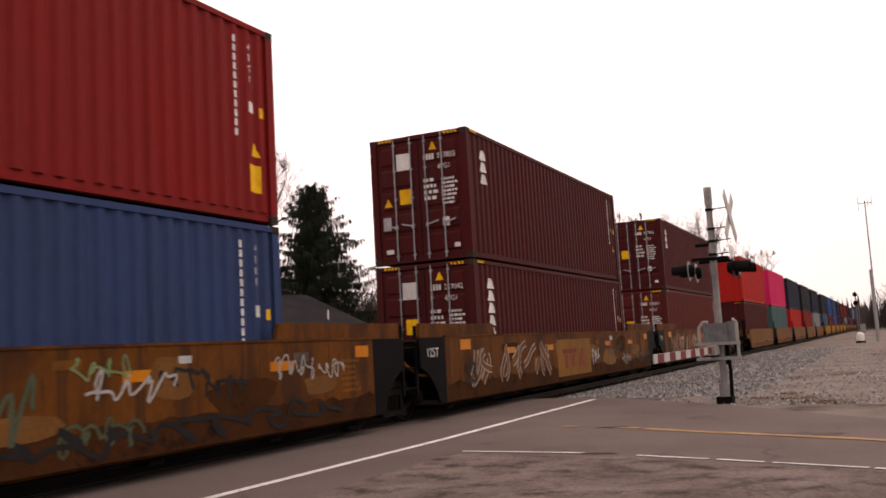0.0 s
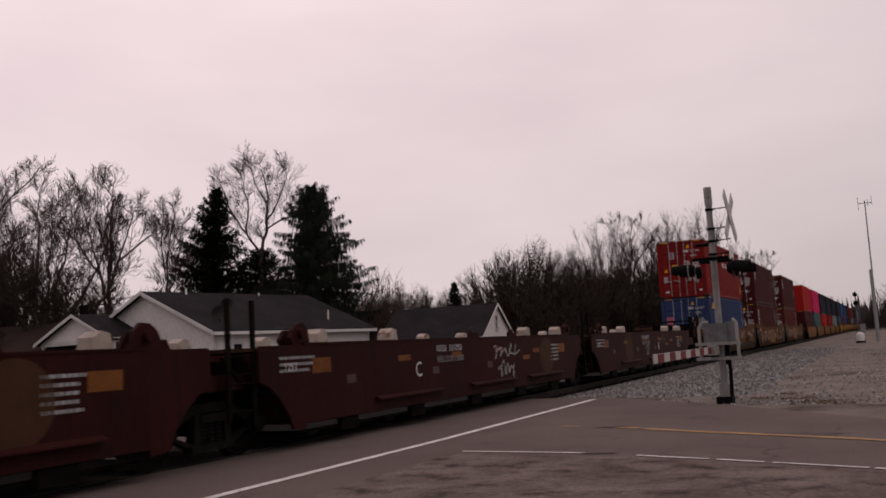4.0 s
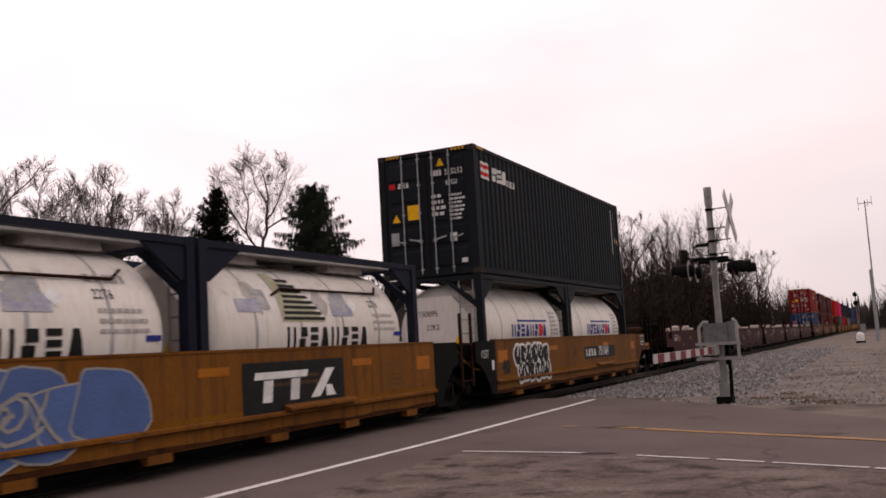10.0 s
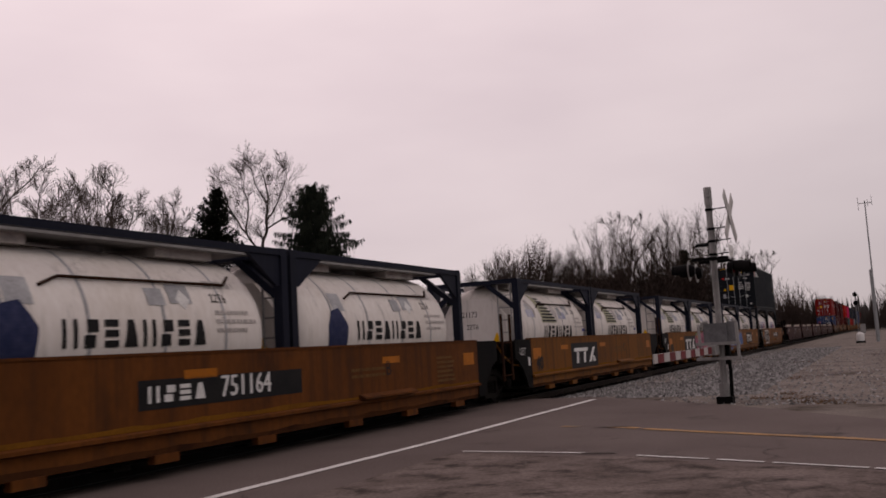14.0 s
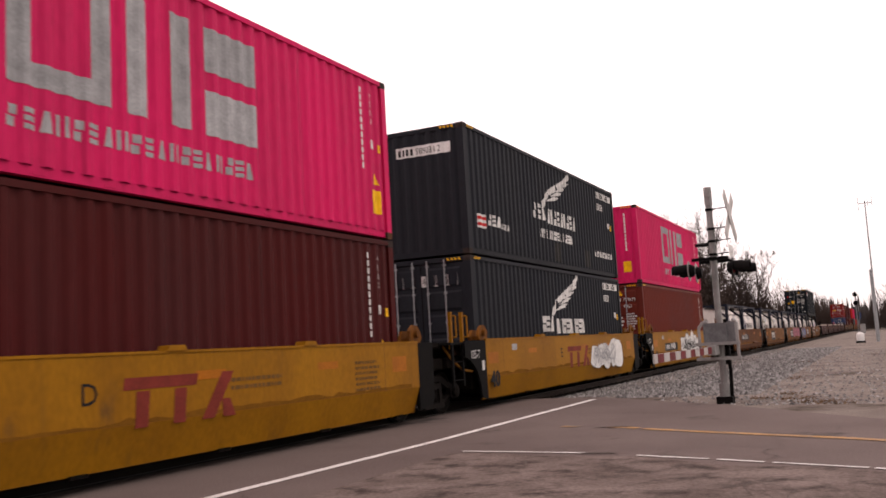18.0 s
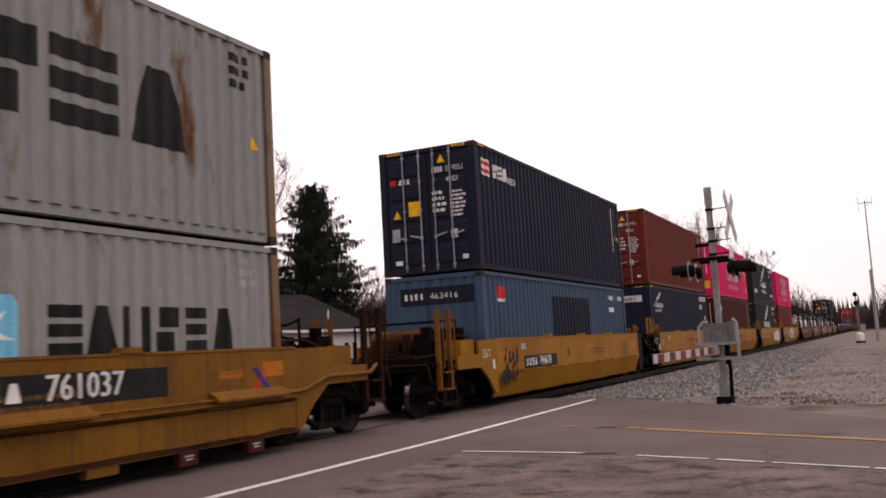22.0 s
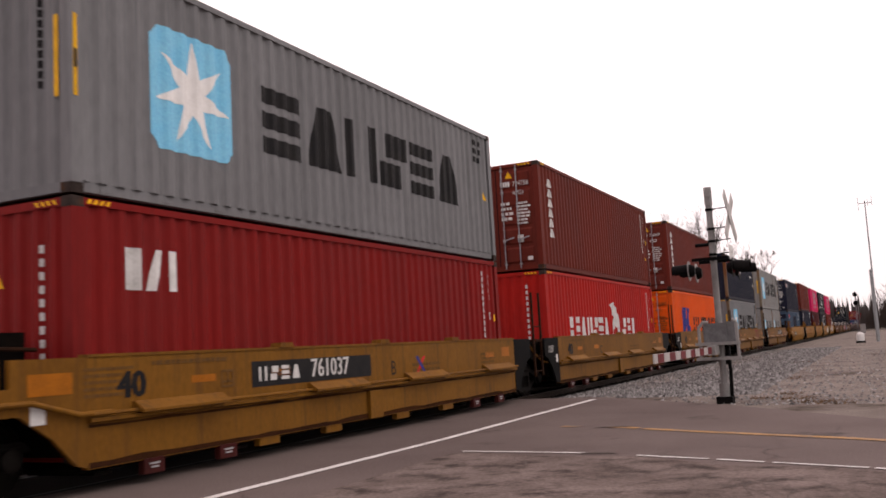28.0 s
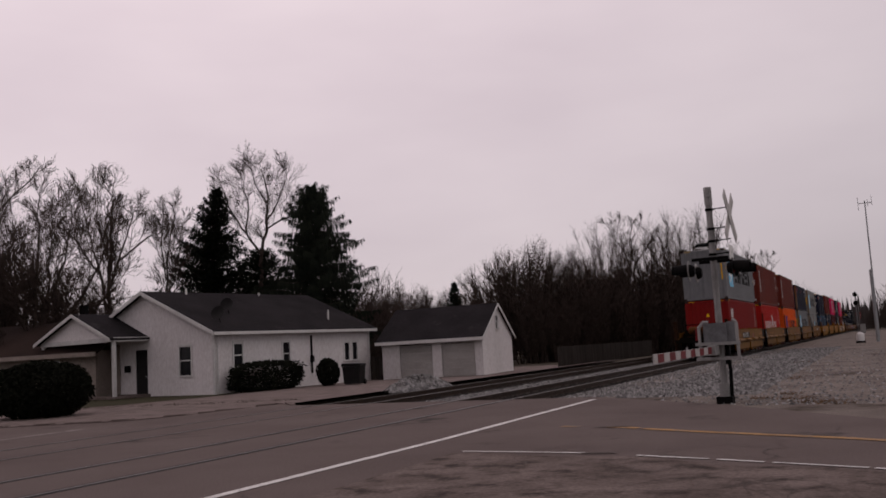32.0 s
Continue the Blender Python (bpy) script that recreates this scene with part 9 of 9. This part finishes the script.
def evergreen(at, profile, seed, label, hang=0.9, plume=False, whorl=0.34, lean=0.0):
    """A tall evergreen. profile: (part of the height, reach to the left, reach to the right) from the foot to the tip, the height last.
    plume: soft tufts all round each bough, else boughs hung with long needled twigs."""
    r = random.Random(seed)
    rows, height = profile[:-1], profile[-1]
    wood, leaf = Geo(), Geo()
    up = Vector((0, 0, 1))

    def axis(z):
        return Vector((lean * (z / height) ** 2, 0, z))

    def reach(k, c):
        for (a, l0, r0), (b, l1, r1) in zip(rows, rows[1:]):
            if a <= k <= b:
                t = (k - a) / (b - a)
                l, q = l0 + (l1 - l0) * t, r0 + (r1 - r0) * t
                return (l + q) / 2 + (q - l) / 2 * c
        return 0.1

    for a, b in ((0.0, 0.35), (0.35, 0.7), (0.7, 0.985)):
        wood.tube(axis(a * height), axis(b * height), height * 0.016 * (1.02 - a), 8, height * 0.016 * (1.02 - b), False)
    z = height * 0.04
    while z < height * 0.995:
        k = z / height
        count = r.randint(7, 9) if plume else r.randint(6, 8)
        turn = r.uniform(0, 6.28)
        for b in range(count):
            a = turn + 2 * math.pi * b / count + r.uniform(-0.3, 0.3)
            out = Vector((math.cos(a), math.sin(a), 0))
            side = Vector((-math.sin(a), math.cos(a), 0))
            ln = reach(k, math.cos(a)) * r.choice((1.0, 1.1, 0.86, 0.74, 0.55))
            if ln < 0.15:
                continue
            slope = (0.5 - 3.0 * (1 - k)) if k > 0.8 else (-0.10 if plume else -0.30 if b % 3 else -0.16)
            p0 = axis(z + r.uniform(-0.10, 0.10))
            n = max(4, int(ln * (4.6 if plume else 5.2)))
            last = p0
            for i in range(n):
                s = (i + 1) / n
                c = p0 + out * (ln * s) + up * (ln * (slope * s + (0.30 if plume else 0.20) * s * s)) + side * 0.12 * math.sin(4 * s + a)
                wood.tube(last, c, 0.03 * (1.1 - s) + 0.006, 3, 0.03 * (1.05 - s) + 0.005, False)
                last = c
                if plume:
                    for q in range(16):
                        d = (out * r.uniform(-0.4, 1.0) + side * r.uniform(-1, 1) + up * r.uniform(-0.5, 0.8)).normalized()
                        e = c + d * r.uniform(0.22, 0.55) * min(1.0, 0.35 + 0.4 * ln)
                        w = d.cross(up).normalized() * r.uniform(0.03, 0.07) if abs(d.z) < 0.95 else side * 0.04
                        m = c.lerp(e, 0.55)
                        leaf.poly([c, m - w, e, m + w])
                else:
                    span = 0.10 + 0.42 * (1 - s) * min(ln, 1.6)
                    for q in range(11):
                        b0 = c + side * r.uniform(-1, 1) * span + out * r.uniform(-0.12, 0.12)
                        drop = r.uniform(0.2, 0.9) * hang * (0.35 + 0.65 * math.sin(math.pi * min(1, s * 0.85 + 0.1)))
                        e = b0 + Vector((r.uniform(-0.07, 0.07), r.uniform(-0.07, 0.07), -drop)) + out * 0.1
                        w = (out if r.random() < 0.5 else side) * r.uniform(0.022, 0.05)
                        m = b0.lerp(e, 0.4)
                        leaf.poly([b0 - w * 0.6, m - w, e, m + w])
                    for q in range(3):
                        d = (out * r.uniform(0.4, 1) + side * r.uniform(-0.8, 0.8) + up * r.uniform(-0.1, 0.35)).normalized()
                        e = c + d * r.uniform(0.15, 0.34)
                        w = side * 0.028
                        leaf.poly([c - w, c.lerp(e, 0.5) - w, e, c.lerp(e, 0.5) + w])
        z += whorl * r.uniform(0.75, 1.3) * (0.7 if k > 0.8 else 1.0)
    t = thing("spruce_tree", label, "tree", "evergreens behind the house", at=at)
    part("trunk", raw("trunk", wood), BARK, t)
    part("crown", raw("crown", leaf), NEEDLE, t, "dark soft plumes of needles" if plume else "dark hanging needles")
    return t


def shrub(name, at, size, count, seed, label, mat=YEW, squareness=2.4, leaf_size=0.05):
    """A clipped evergreen of many small leaves over short stems."""
    r = random.Random(seed)
    stems, leaf = Geo(), Geo()
    sx, sy, sz = size
    for _ in range(14):
        a = r.uniform(0, 6.28)
        stems.tube((0.2 * sx * math.cos(a) * r.random(), 0.2 * sy * math.sin(a) * r.random(), -0.05), (0.38 * sx * math.cos(a), 0.38 * sy * math.sin(a), sz * 0.75), 0.03, 4, 0.01)
    for _ in range(count):
        d = Vector((r.gauss(0, 1), r.gauss(0, 1), r.gauss(0, 1))).normalized()
        k = (abs(d.x) ** squareness + abs(d.y) ** squareness + abs(d.z) ** squareness) ** (-1 / squareness)
        lump = 1 + 0.06 * math.sin(5 * d.x + seed) * math.cos(4 * d.z + 2 * d.y)
        rad = k * lump * (r.uniform(0.78, 1.0) if r.random() < 0.85 else r.uniform(0.98, 1.06))
        c = Vector((d.x * rad * sx / 2, d.y * rad * sy / 2, sz / 2 + d.z * rad * sz / 2))
        if c.z < 0.02:
            continue
        u = Vector((r.gauss(0, 1), r.gauss(0, 1), r.gauss(0, 1))).normalized() * leaf_size * r.uniform(0.7, 1.6)
        w = u.orthogonal().normalized() * leaf_size * 0.6
        leaf.poly([c - u, c + w, c + u, c - w])
    t = thing(name, label, "shrub", "shrubs by the houses", at=at)
    part("stems", raw("stems", stems), BARK, t)
    part("foliage", raw("foliage", leaf), mat, t)
    return t


# evergreens and bare trees behind the house
def stand(a, d):
    """On the ground at that bearing, turned to face the crossing."""
    return pose(*bearing(a, d, -0.3), 0, 0, a)


evergreen(stand(33.6, 66), [(0.0, 4.6, 4.4), (0.3, 4.6, 4.8), (0.52, 3.8, 4.6), (0.66, 3.0, 3.8), (0.78, 2.5, 2.9), (0.88, 1.7, 2.0), (0.95, 0.9, 1.2), (1.0, 0.15, 0.2), 13.9], 5, "large dark spruce with hanging ragged boughs", 1.1, False, 0.46)
evergreen(stand(40.0, 68), [(0.0, 4.0, 3.2), (0.35, 3.9, 3.1), (0.55, 3.5, 2.7), (0.66, 2.7, 2.2), (0.78, 1.8, 1.5), (0.88, 1.0, 0.9), (0.95, 0.4, 0.4), (1.0, 0.12, 0.12), 14.2], 6, "dense soft dark evergreen with a ragged top", 0.3, True, 0.32, 0.8)
evergreen(stand(36.9, 74), [(0.0, 3.6, 3.6), (0.5, 3.4, 3.4), (0.8, 2.4, 2.4), (1.0, 0.6, 0.6), 9.9], 7, "dark evergreen between two taller ones", 0.5, True, 0.36)
limbed_tree(stand(37.0, 72), "tall bare tree rising between two evergreens", 11,
            [[(0.0, -0.1), (0.15, 7.0), (0.35, 10.0), (0.75, 12.3), (0.95, 14.2), (0.65, 15.9)], [(0.30, 9.6), (-0.8, 11.4), (-1.8, 12.9), (-2.4, 14.7)], [(0.75, 12.3), (1.7, 13.8), (2.4, 15.6)], [(0.6, 11.6), (1.9, 12.4), (3.2, 12.9)], [(-0.8, 11.4), (-0.6, 13.4), (-0.9, 15.4)], [(0.9, 13.6), (0.0, 15.2), (-0.3, 16.4)]],
            0.26, 0.17, 0.56, 0.95, 3, 0.12, 0.013)
limbed_tree(stand(45.8, 62), "bare tree with upswept limbs behind the house", 12,
            [[(0.0, -0.1), (0.0, 4.6), (0.1, 7.6), (0.25, 10.2), (0.35, 12.6)], [(0.0, 5.0), (-0.5, 7.9), (-1.1, 10.4), (-1.5, 12.2)], [(0.05, 6.4), (0.85, 9.0), (1.6, 11.3)], [(-0.5, 7.6), (-1.5, 9.2), (-2.3, 10.3)], [(0.7, 8.4), (1.9, 9.4), (2.5, 9.9)], [(0.15, 8.4), (-0.5, 10.6), (-0.5, 12.6)]],
            0.22, 0.21, 0.36, 1.0, 3, 0.16, 0.014)
limbed_tree(stand(42.55, 64), "slender bare tree behind the house", 13,
            [[(0.0, -0.1), (0.0, 6.0), (0.35, 9.6), (0.7, 12.0)], [(0.0, 5.2), (0.8, 8.4), (1.2, 10.8)], [(0.1, 7.2), (-0.2, 9.6), (0.0, 11.4)]],
            0.15, 0.17, 0.36, 1.0, 3, 0.2, 0.013)
limbed_tree(stand(49.9, 58), "broad bare tree with dense fine twigs", 14,
            [[(0.0, -0.1), (0.1, 3.2), (0.2, 6.5), (0.4, 9.4), (0.4, 11.4)], [(0.1, 3.0), (-1.2, 6.0), (-2.0, 9.0), (-2.3, 10.8)], [(0.1, 3.4), (1.2, 6.2), (1.9, 8.6), (2.2, 10.4)], [(0.1, 2.8), (2.2, 5.2), (3.4, 7.2), (4.0, 8.6)], [(0.0, 2.6), (-2.4, 4.8), (-3.4, 7.4)], [(0.8, 5.4), (1.0, 8.4), (1.2, 10.6)], [(1.6, 4.6), (3.6, 5.4), (4.6, 6.4)], [(-0.8, 5.0), (-0.9, 8.0), (-1.0, 10.4)]],
            0.19, 0.27, 0.24, 1.0, 3, 0.12, 0.015)
limbed_tree(stand(54.2, 40), "bare tree whose limbs reach into view", 15,
            [[(0.0, -0.1), (0.0, 5.0), (0.3, 8.0), (0.6, 9.6)], [(0.1, 5.6), (1.2, 7.4), (2.4, 8.8), (3.0, 9.4)], [(0.1, 5.0), (1.4, 6.4), (2.6, 7.0)]],
            0.12, 0.20, 0.45, 1.0, 3, 0.14, 0.009)
tall = limbed_tree(stand(13.75, 94), "tall bare tree in the row along the track", 17,
            [[(0.2, -0.1), (0.2, 5.0), (0.2, 8.6), (0.1, 10.4), (0.0, 12.0), (0.35, 13.0)], [(0.15, 7.6), (-0.4, 9.3), (-1.0, 11.0), (-1.6, 12.2), (-2.3, 13.3)], [(0.2, 8.6), (0.9, 9.8), (1.7, 10.8), (2.5, 11.7)], [(-1.3, 11.6), (-1.2, 12.8), (-1.0, 13.4)], [(0.05, 11.4), (0.8, 12.4), (1.2, 13.3)]],
            0.17, 0.10, 0.60, 1.15, 3, 0.14, 0.010)


def thicket(at, label, seed, height, width, stems, thin=0.021):
    """Many upright stems from the ground, feathered with fine rising twigs."""
    r = random.Random(seed)
    wood, twig = Geo(), Geo()
    for _ in range(stems):
        a, d0 = r.uniform(0, 6.28), width * 0.40 * r.random() ** 0.6
        p = Vector((d0 * math.cos(a), d0 * math.sin(a), -0.1))
        h = height * r.uniform(0.5, 1.0) * (1 - 0.45 * (2 * d0 / width) ** 2)
        d = Vector((math.cos(a) * 0.5 * d0 / width + r.gauss(0, 0.07), math.sin(a) * 0.5 * d0 / width + r.gauss(0, 0.07), 1)).normalized()
        n = 8
        for i in range(n):
            d = (d + Vector((r.gauss(0, 0.07), r.gauss(0, 0.07), 0.05))).normalized()
            q = p + d * (h / n)
            rad = 0.045 * (1 - i / n) + thin
            wood.tube(p, q, rad, 4, rad * 0.85, False)
            for _ in range(4 if i > 0 else 2):
                b = r.uniform(0, 6.28)
                e = (d + Vector((math.cos(b), math.sin(b), 0)) * r.uniform(0.5, 0.9)).normalized()
                l = h * r.uniform(0.10, 0.20)
                o = q
                for s in range(3):
                    e = (e + Vector((r.gauss(0, 0.18), r.gauss(0, 0.18), 0.16))).normalized()
                    m = o + e * (l / 3)
                    twig.blade(o, m, thin * (1.5 - 0.25 * s), r.uniform(0, 3.14))
                    c = r.uniform(0, 6.28)
                    f = (e + Vector((math.cos(c), math.sin(c), 0.1)) * 0.7).normalized()
                    twig.blade(m, m + f * l * r.uniform(0.25, 0.5), thin * 0.8, r.uniform(0, 3.14))
                    c = r.uniform(0, 6.28)
                    f = (e + Vector((math.cos(c), math.sin(c), 0.1)) * 0.6).normalized()
                    twig.blade(o.lerp(m, 0.5), o.lerp(m, 0.5) + f * l * r.uniform(0.25, 0.5), thin * 0.7, r.uniform(0, 3.14))
                    o = m
            p = q
    t = thing("bare_tree", label, "tree", "bare trees", at=at)
    tagged(part("stem", raw("stem", wood, True), BARK, t), kind="stuff")
    part("crown", raw("crown", twig), TWIG, t, "fine leafless twigs")
    return t


def domed_tree(at, label, seed, height, width, limbs, thin=0.02, feather=5, low=0.12):
    """A bare tree whose limbs fan out from low forks and end, in fine twigs, on one rounded crown."""
    r = random.Random(seed)
    wood, twig = Geo(), Geo()
    for n in range(limbs):
        turn = 2.399 * n + r.uniform(-0.3, 0.3)
        tilt = math.acos(1 - r.uniform(0.0, 0.86)) * 0.98
        lump = r.uniform(0.92, 1.04) + 0.04 * math.sin(3 * turn + seed)
        rise = height * (1 - low)
        tip = Vector((math.sin(tilt) * math.cos(turn) * width / 2, math.sin(tilt) * math.sin(turn) * width / 2, height * low + rise * math.cos(tilt) ** 0.8)) * lump
        foot = Vector((0.10 * tip.x + r.gauss(0, 0.12), 0.10 * tip.y + r.gauss(0, 0.12), -0.1))
        bend = Vector((tip.x * 0.45 + r.gauss(0, 0.25), tip.y * 0.45 + r.gauss(0, 0.25), tip.z * 0.62))
        steps = 9
        last, span = foot, tip.length
        for k in range(1, steps + 1):
            u = k / steps
            q = foot * (1 - u) ** 2 + bend * (2 * u * (1 - u)) + tip * u * u + Vector((r.gauss(0, 0.05), r.gauss(0, 0.05), 0))
            d = (q - last).normalized()
            wood.tube(last, q, 0.075 * (1.05 - u) + thin * 0.5, 4, 0.075 * (0.95 - u * 0.9) + thin * 0.5, False)
            for _ in range(0 if u < 0.3 else feather if u < 0.75 else feather + 2):
                b = r.uniform(0, 6.28)
                e = (d + Vector((math.cos(b), math.sin(b), r.uniform(-0.1, 0.3))) * r.uniform(0.4, 0.85)).normalized()
                l = span * r.uniform(0.07, 0.15)
                o = last.lerp(q, r.random())
                for g in range(3):
                    e = (e + Vector((r.gauss(0, 0.15), r.gauss(0, 0.15), 0.12))).normalized()
                    m = o + e * (l / 3)
                    twig.blade(o, m, thin * (1.0 - 0.2 * g), r.uniform(0, 3.14))
                    for _ in range(2):
                        c = r.uniform(0, 6.28)
                        f = (e + Vector((math.cos(c), math.sin(c), 0.15)) * 0.7).normalized()
                        twig.blade(m, m + f * l * r.uniform(0.2, 0.42), thin * 0.55, r.uniform(0, 3.14))
                    o = m
            last = q
    t = thing("bare_tree", label, "tree", "bare trees", at=at)
    tagged(part("stem", raw("stem", wood, True), BARK, t), kind="stuff")
    part("crown", raw("crown", twig), TWIG, t, "fine leafless twigs")
    return t


dense = thicket(stand(18.9, 100), "many-stemmed bare tree dense with upright twigs", 16, 10.4, 8.6, 48)
bushy = thicket(stand(48.4, 62), "low bare thicket of thin upright twigs", 18, 6.5, 6.0, 38)
round_crown = domed_tree(stand(20.2, 89), "round-headed bare tree dense with fine twigs", 61, 11.2, 10.0, 66, 0.021)
airy = domed_tree(stand(15.75, 93), "tall bare tree with an open crown of fine twigs", 62, 12.4, 9.0, 30, 0.015, 6, 0.25)
rt = random.Random(31)
for src, a, d, k in ((round_crown, 22.0, 88, 0.92), (round_crown, 18.5, 90, 0.92), (round_crown, 17.2, 94, 0.9), (round_crown, 30.4, 92, 0.70), (round_crown, 29.0, 98, 0.74), (round_crown, 27.4, 106, 0.76), (round_crown, 26.0, 108, 0.74), (round_crown, 24.4, 104, 0.72), (airy, 14.9, 97, 0.99), (airy, 12.5, 98, 1.0), (airy, 11.2, 102, 1.12), (airy, 9.9, 106, 1.16)):
    copy_thing(src, pose(*bearing(a, d, -0.3), 0, 0, rt.uniform(0, 360))).scale = (k,) * 3
# bearing, distance, height of each tree in the row
ROW = [(30.9, 80, 7.6), (30.1, 86, 8.4), (29.2, 95, 8.8), (27.9, 104, 8.6), (26.6, 105, 8.2), (24.2, 104, 8.2), (22.9, 100, 8.0), (21.4, 102, 10.0), (17.2, 96, 9.0), (16.0, 100, 9.6), (14.6, 104, 10.0),
       (12.7, 104, 10.4), (11.4, 106, 10.4), (9.0, 122, 13.4), (8.0, 134, 12.4), (6.5, 150, 13.6), (6.0, 175, 11.4), (5.2, 190, 10.6), (4.5, 210, 10.2), (3.9, 236, 10.2), (3.3, 270, 10.4), (2.7, 310, 10.4),
       (52.6, 66, 10.6), (47.6, 72, 7.4), (55.5, 60, 10.2), (44.2, 76, 7.0), (38.8, 82, 9.0), (32.2, 84, 9.4), (49.2, 68, 8.6), (51.2, 72, 9.6), (46.4, 74, 7.6), (-0.8, 260, 11.4), (-1.6, 240, 12.4), (0.3, 330, 11.4), (-2.4, 220, 12.4)]
for i, (a, d, want) in enumerate(ROW):
    src = tall if a == 6.5 else dense if a < 47 else bushy
    base = {dense: 10.4, tall: 13.9, bushy: 6.5}[src]
    t = copy_thing(src, pose(*bearing(a, d, -0.3), 0, 0, rt.uniform(0, 360)))
    t.scale = (want / base,) * 3
# dark undergrowth along the far side of the tracks
for i, (a, d, s) in enumerate([(19.6, 78, 0.62), (18.2, 80, 0.6), (16.8, 84, 0.7), (15.4, 86, 0.7), (14.2, 90, 0.75), (13.0, 94, 0.75), (11.9, 100, 0.8), (10.9, 106, 0.8), (9.9, 114, 0.8), (9.0, 122, 0.8), (8.0, 134, 0.9), (20.8, 80, 0.85), (18.0, 86, 0.95), (15.4, 94, 1.0), (13.0, 103, 1.1), (23.6, 76, 0.5), (26.0, 84, 0.5), (28.0, 84, 0.5), (31.0, 74, 0.6), (33.0, 76, 0.6), (38.6, 76, 0.7), (17.4, 82, 0.75), (16.0, 90, 0.9), (14.6, 96, 0.95), (12.4, 98, 0.9), (11.4, 103, 0.95), (16.6, 86, 0.95), (15.0, 90, 1.0), (13.6, 94, 1.1), (12.2, 98, 1.15), (10.6, 104, 1.2)]):
    t = copy_thing(bushy, pose(*bearing(a, d, -0.3), 0, 0, rt.uniform(0, 360)))
    t.scale = (s * 1.5, s * 1.5, s * 1.25)
evergreen(stand(24.9, 96), [(0.0, 2.4, 2.4), (0.5, 1.5, 1.5), (0.8, 0.6, 0.6), (1.0, 0.12, 0.12), 8.5], 9, "small dark evergreen beyond the garage", 0.3, True, 0.36)
evergreen(stand(10.6, 104), [(0.0, 2.2, 2.2), (0.6, 1.9, 1.9), (0.85, 1.2, 1.2), (1.0, 0.3, 0.3), 10.6], 10, "dark evergreen in the row along the track", 0.3, True, 0.4)
shrub("bush", pose(-26.9, 22.9, -0.28), (3.4, 3.1, 1.88), 17000, 41, "large round dark evergreen bush by the road", leaf_size=0.06)
shrub("hedge", pose(-28.3, 38.0, -0.28, 0, 0, 82), (4.6, 1.1, 1.45), 6500, 42, "clipped dark hedge along the house wall", squareness=5, leaf_size=0.08)
shrub("bush", pose(-26.6, 41.0, -0.28), (1.1, 1.1, 1.4), 2200, 43, "small dark bush at the house wall", leaf_size=0.07)
FAR_WOODS = material("far_woods", (0.075, 0.065, 0.062), (0.05, 0.045, 0.043), rough=1.0, scale=0.05, fine=0.6, bump=0, vary=0)
woods = Geo()
rw = random.Random(3)
for i in range(2600):
    a = rw.uniform(-12, 60)
    d = rw.uniform(360, 620)
    x, y, _ = bearing(a, d)
    hgt = rw.uniform(7, 15) * (d / 420)
    w = rw.uniform(0.3, 1.6)
    woods.poly([(x - w, y, -1), (x + w, y, -1), (x + w * rw.uniform(-0.6, 0.6), y, hgt)])
tagged(part("far_woods", raw("far_woods", woods), FAR_WOODS), "hazy bare woods in the distance", "woods", kind="stuff")


def motions():
    """The train rolls away along its track; its wheels turn."""
    times = [2.0 * k for k in range(17)]
    for ob, u, x, z in MOVING:
        walk(ob, [(t, pose(x, u + run(t), z)) for t in times])
    # a wheel turns with the road while it is near enough to be made out
    for ob, u, y in SPIN:
        near = [k / FPS for k in range(1, 32 * FPS) if -3 < u + run(k / FPS) < 30]
        rows = [(0.0, pose(0, y, 0.42))]
        rows += [(t, pose(0, y, 0.42, -math.degrees((run(t) - run(near[0])) / 0.42), 0, 0)) for t in near]
        rows.append((32.0, rows[-1][1]))
        walk(ob, rows)


motions()
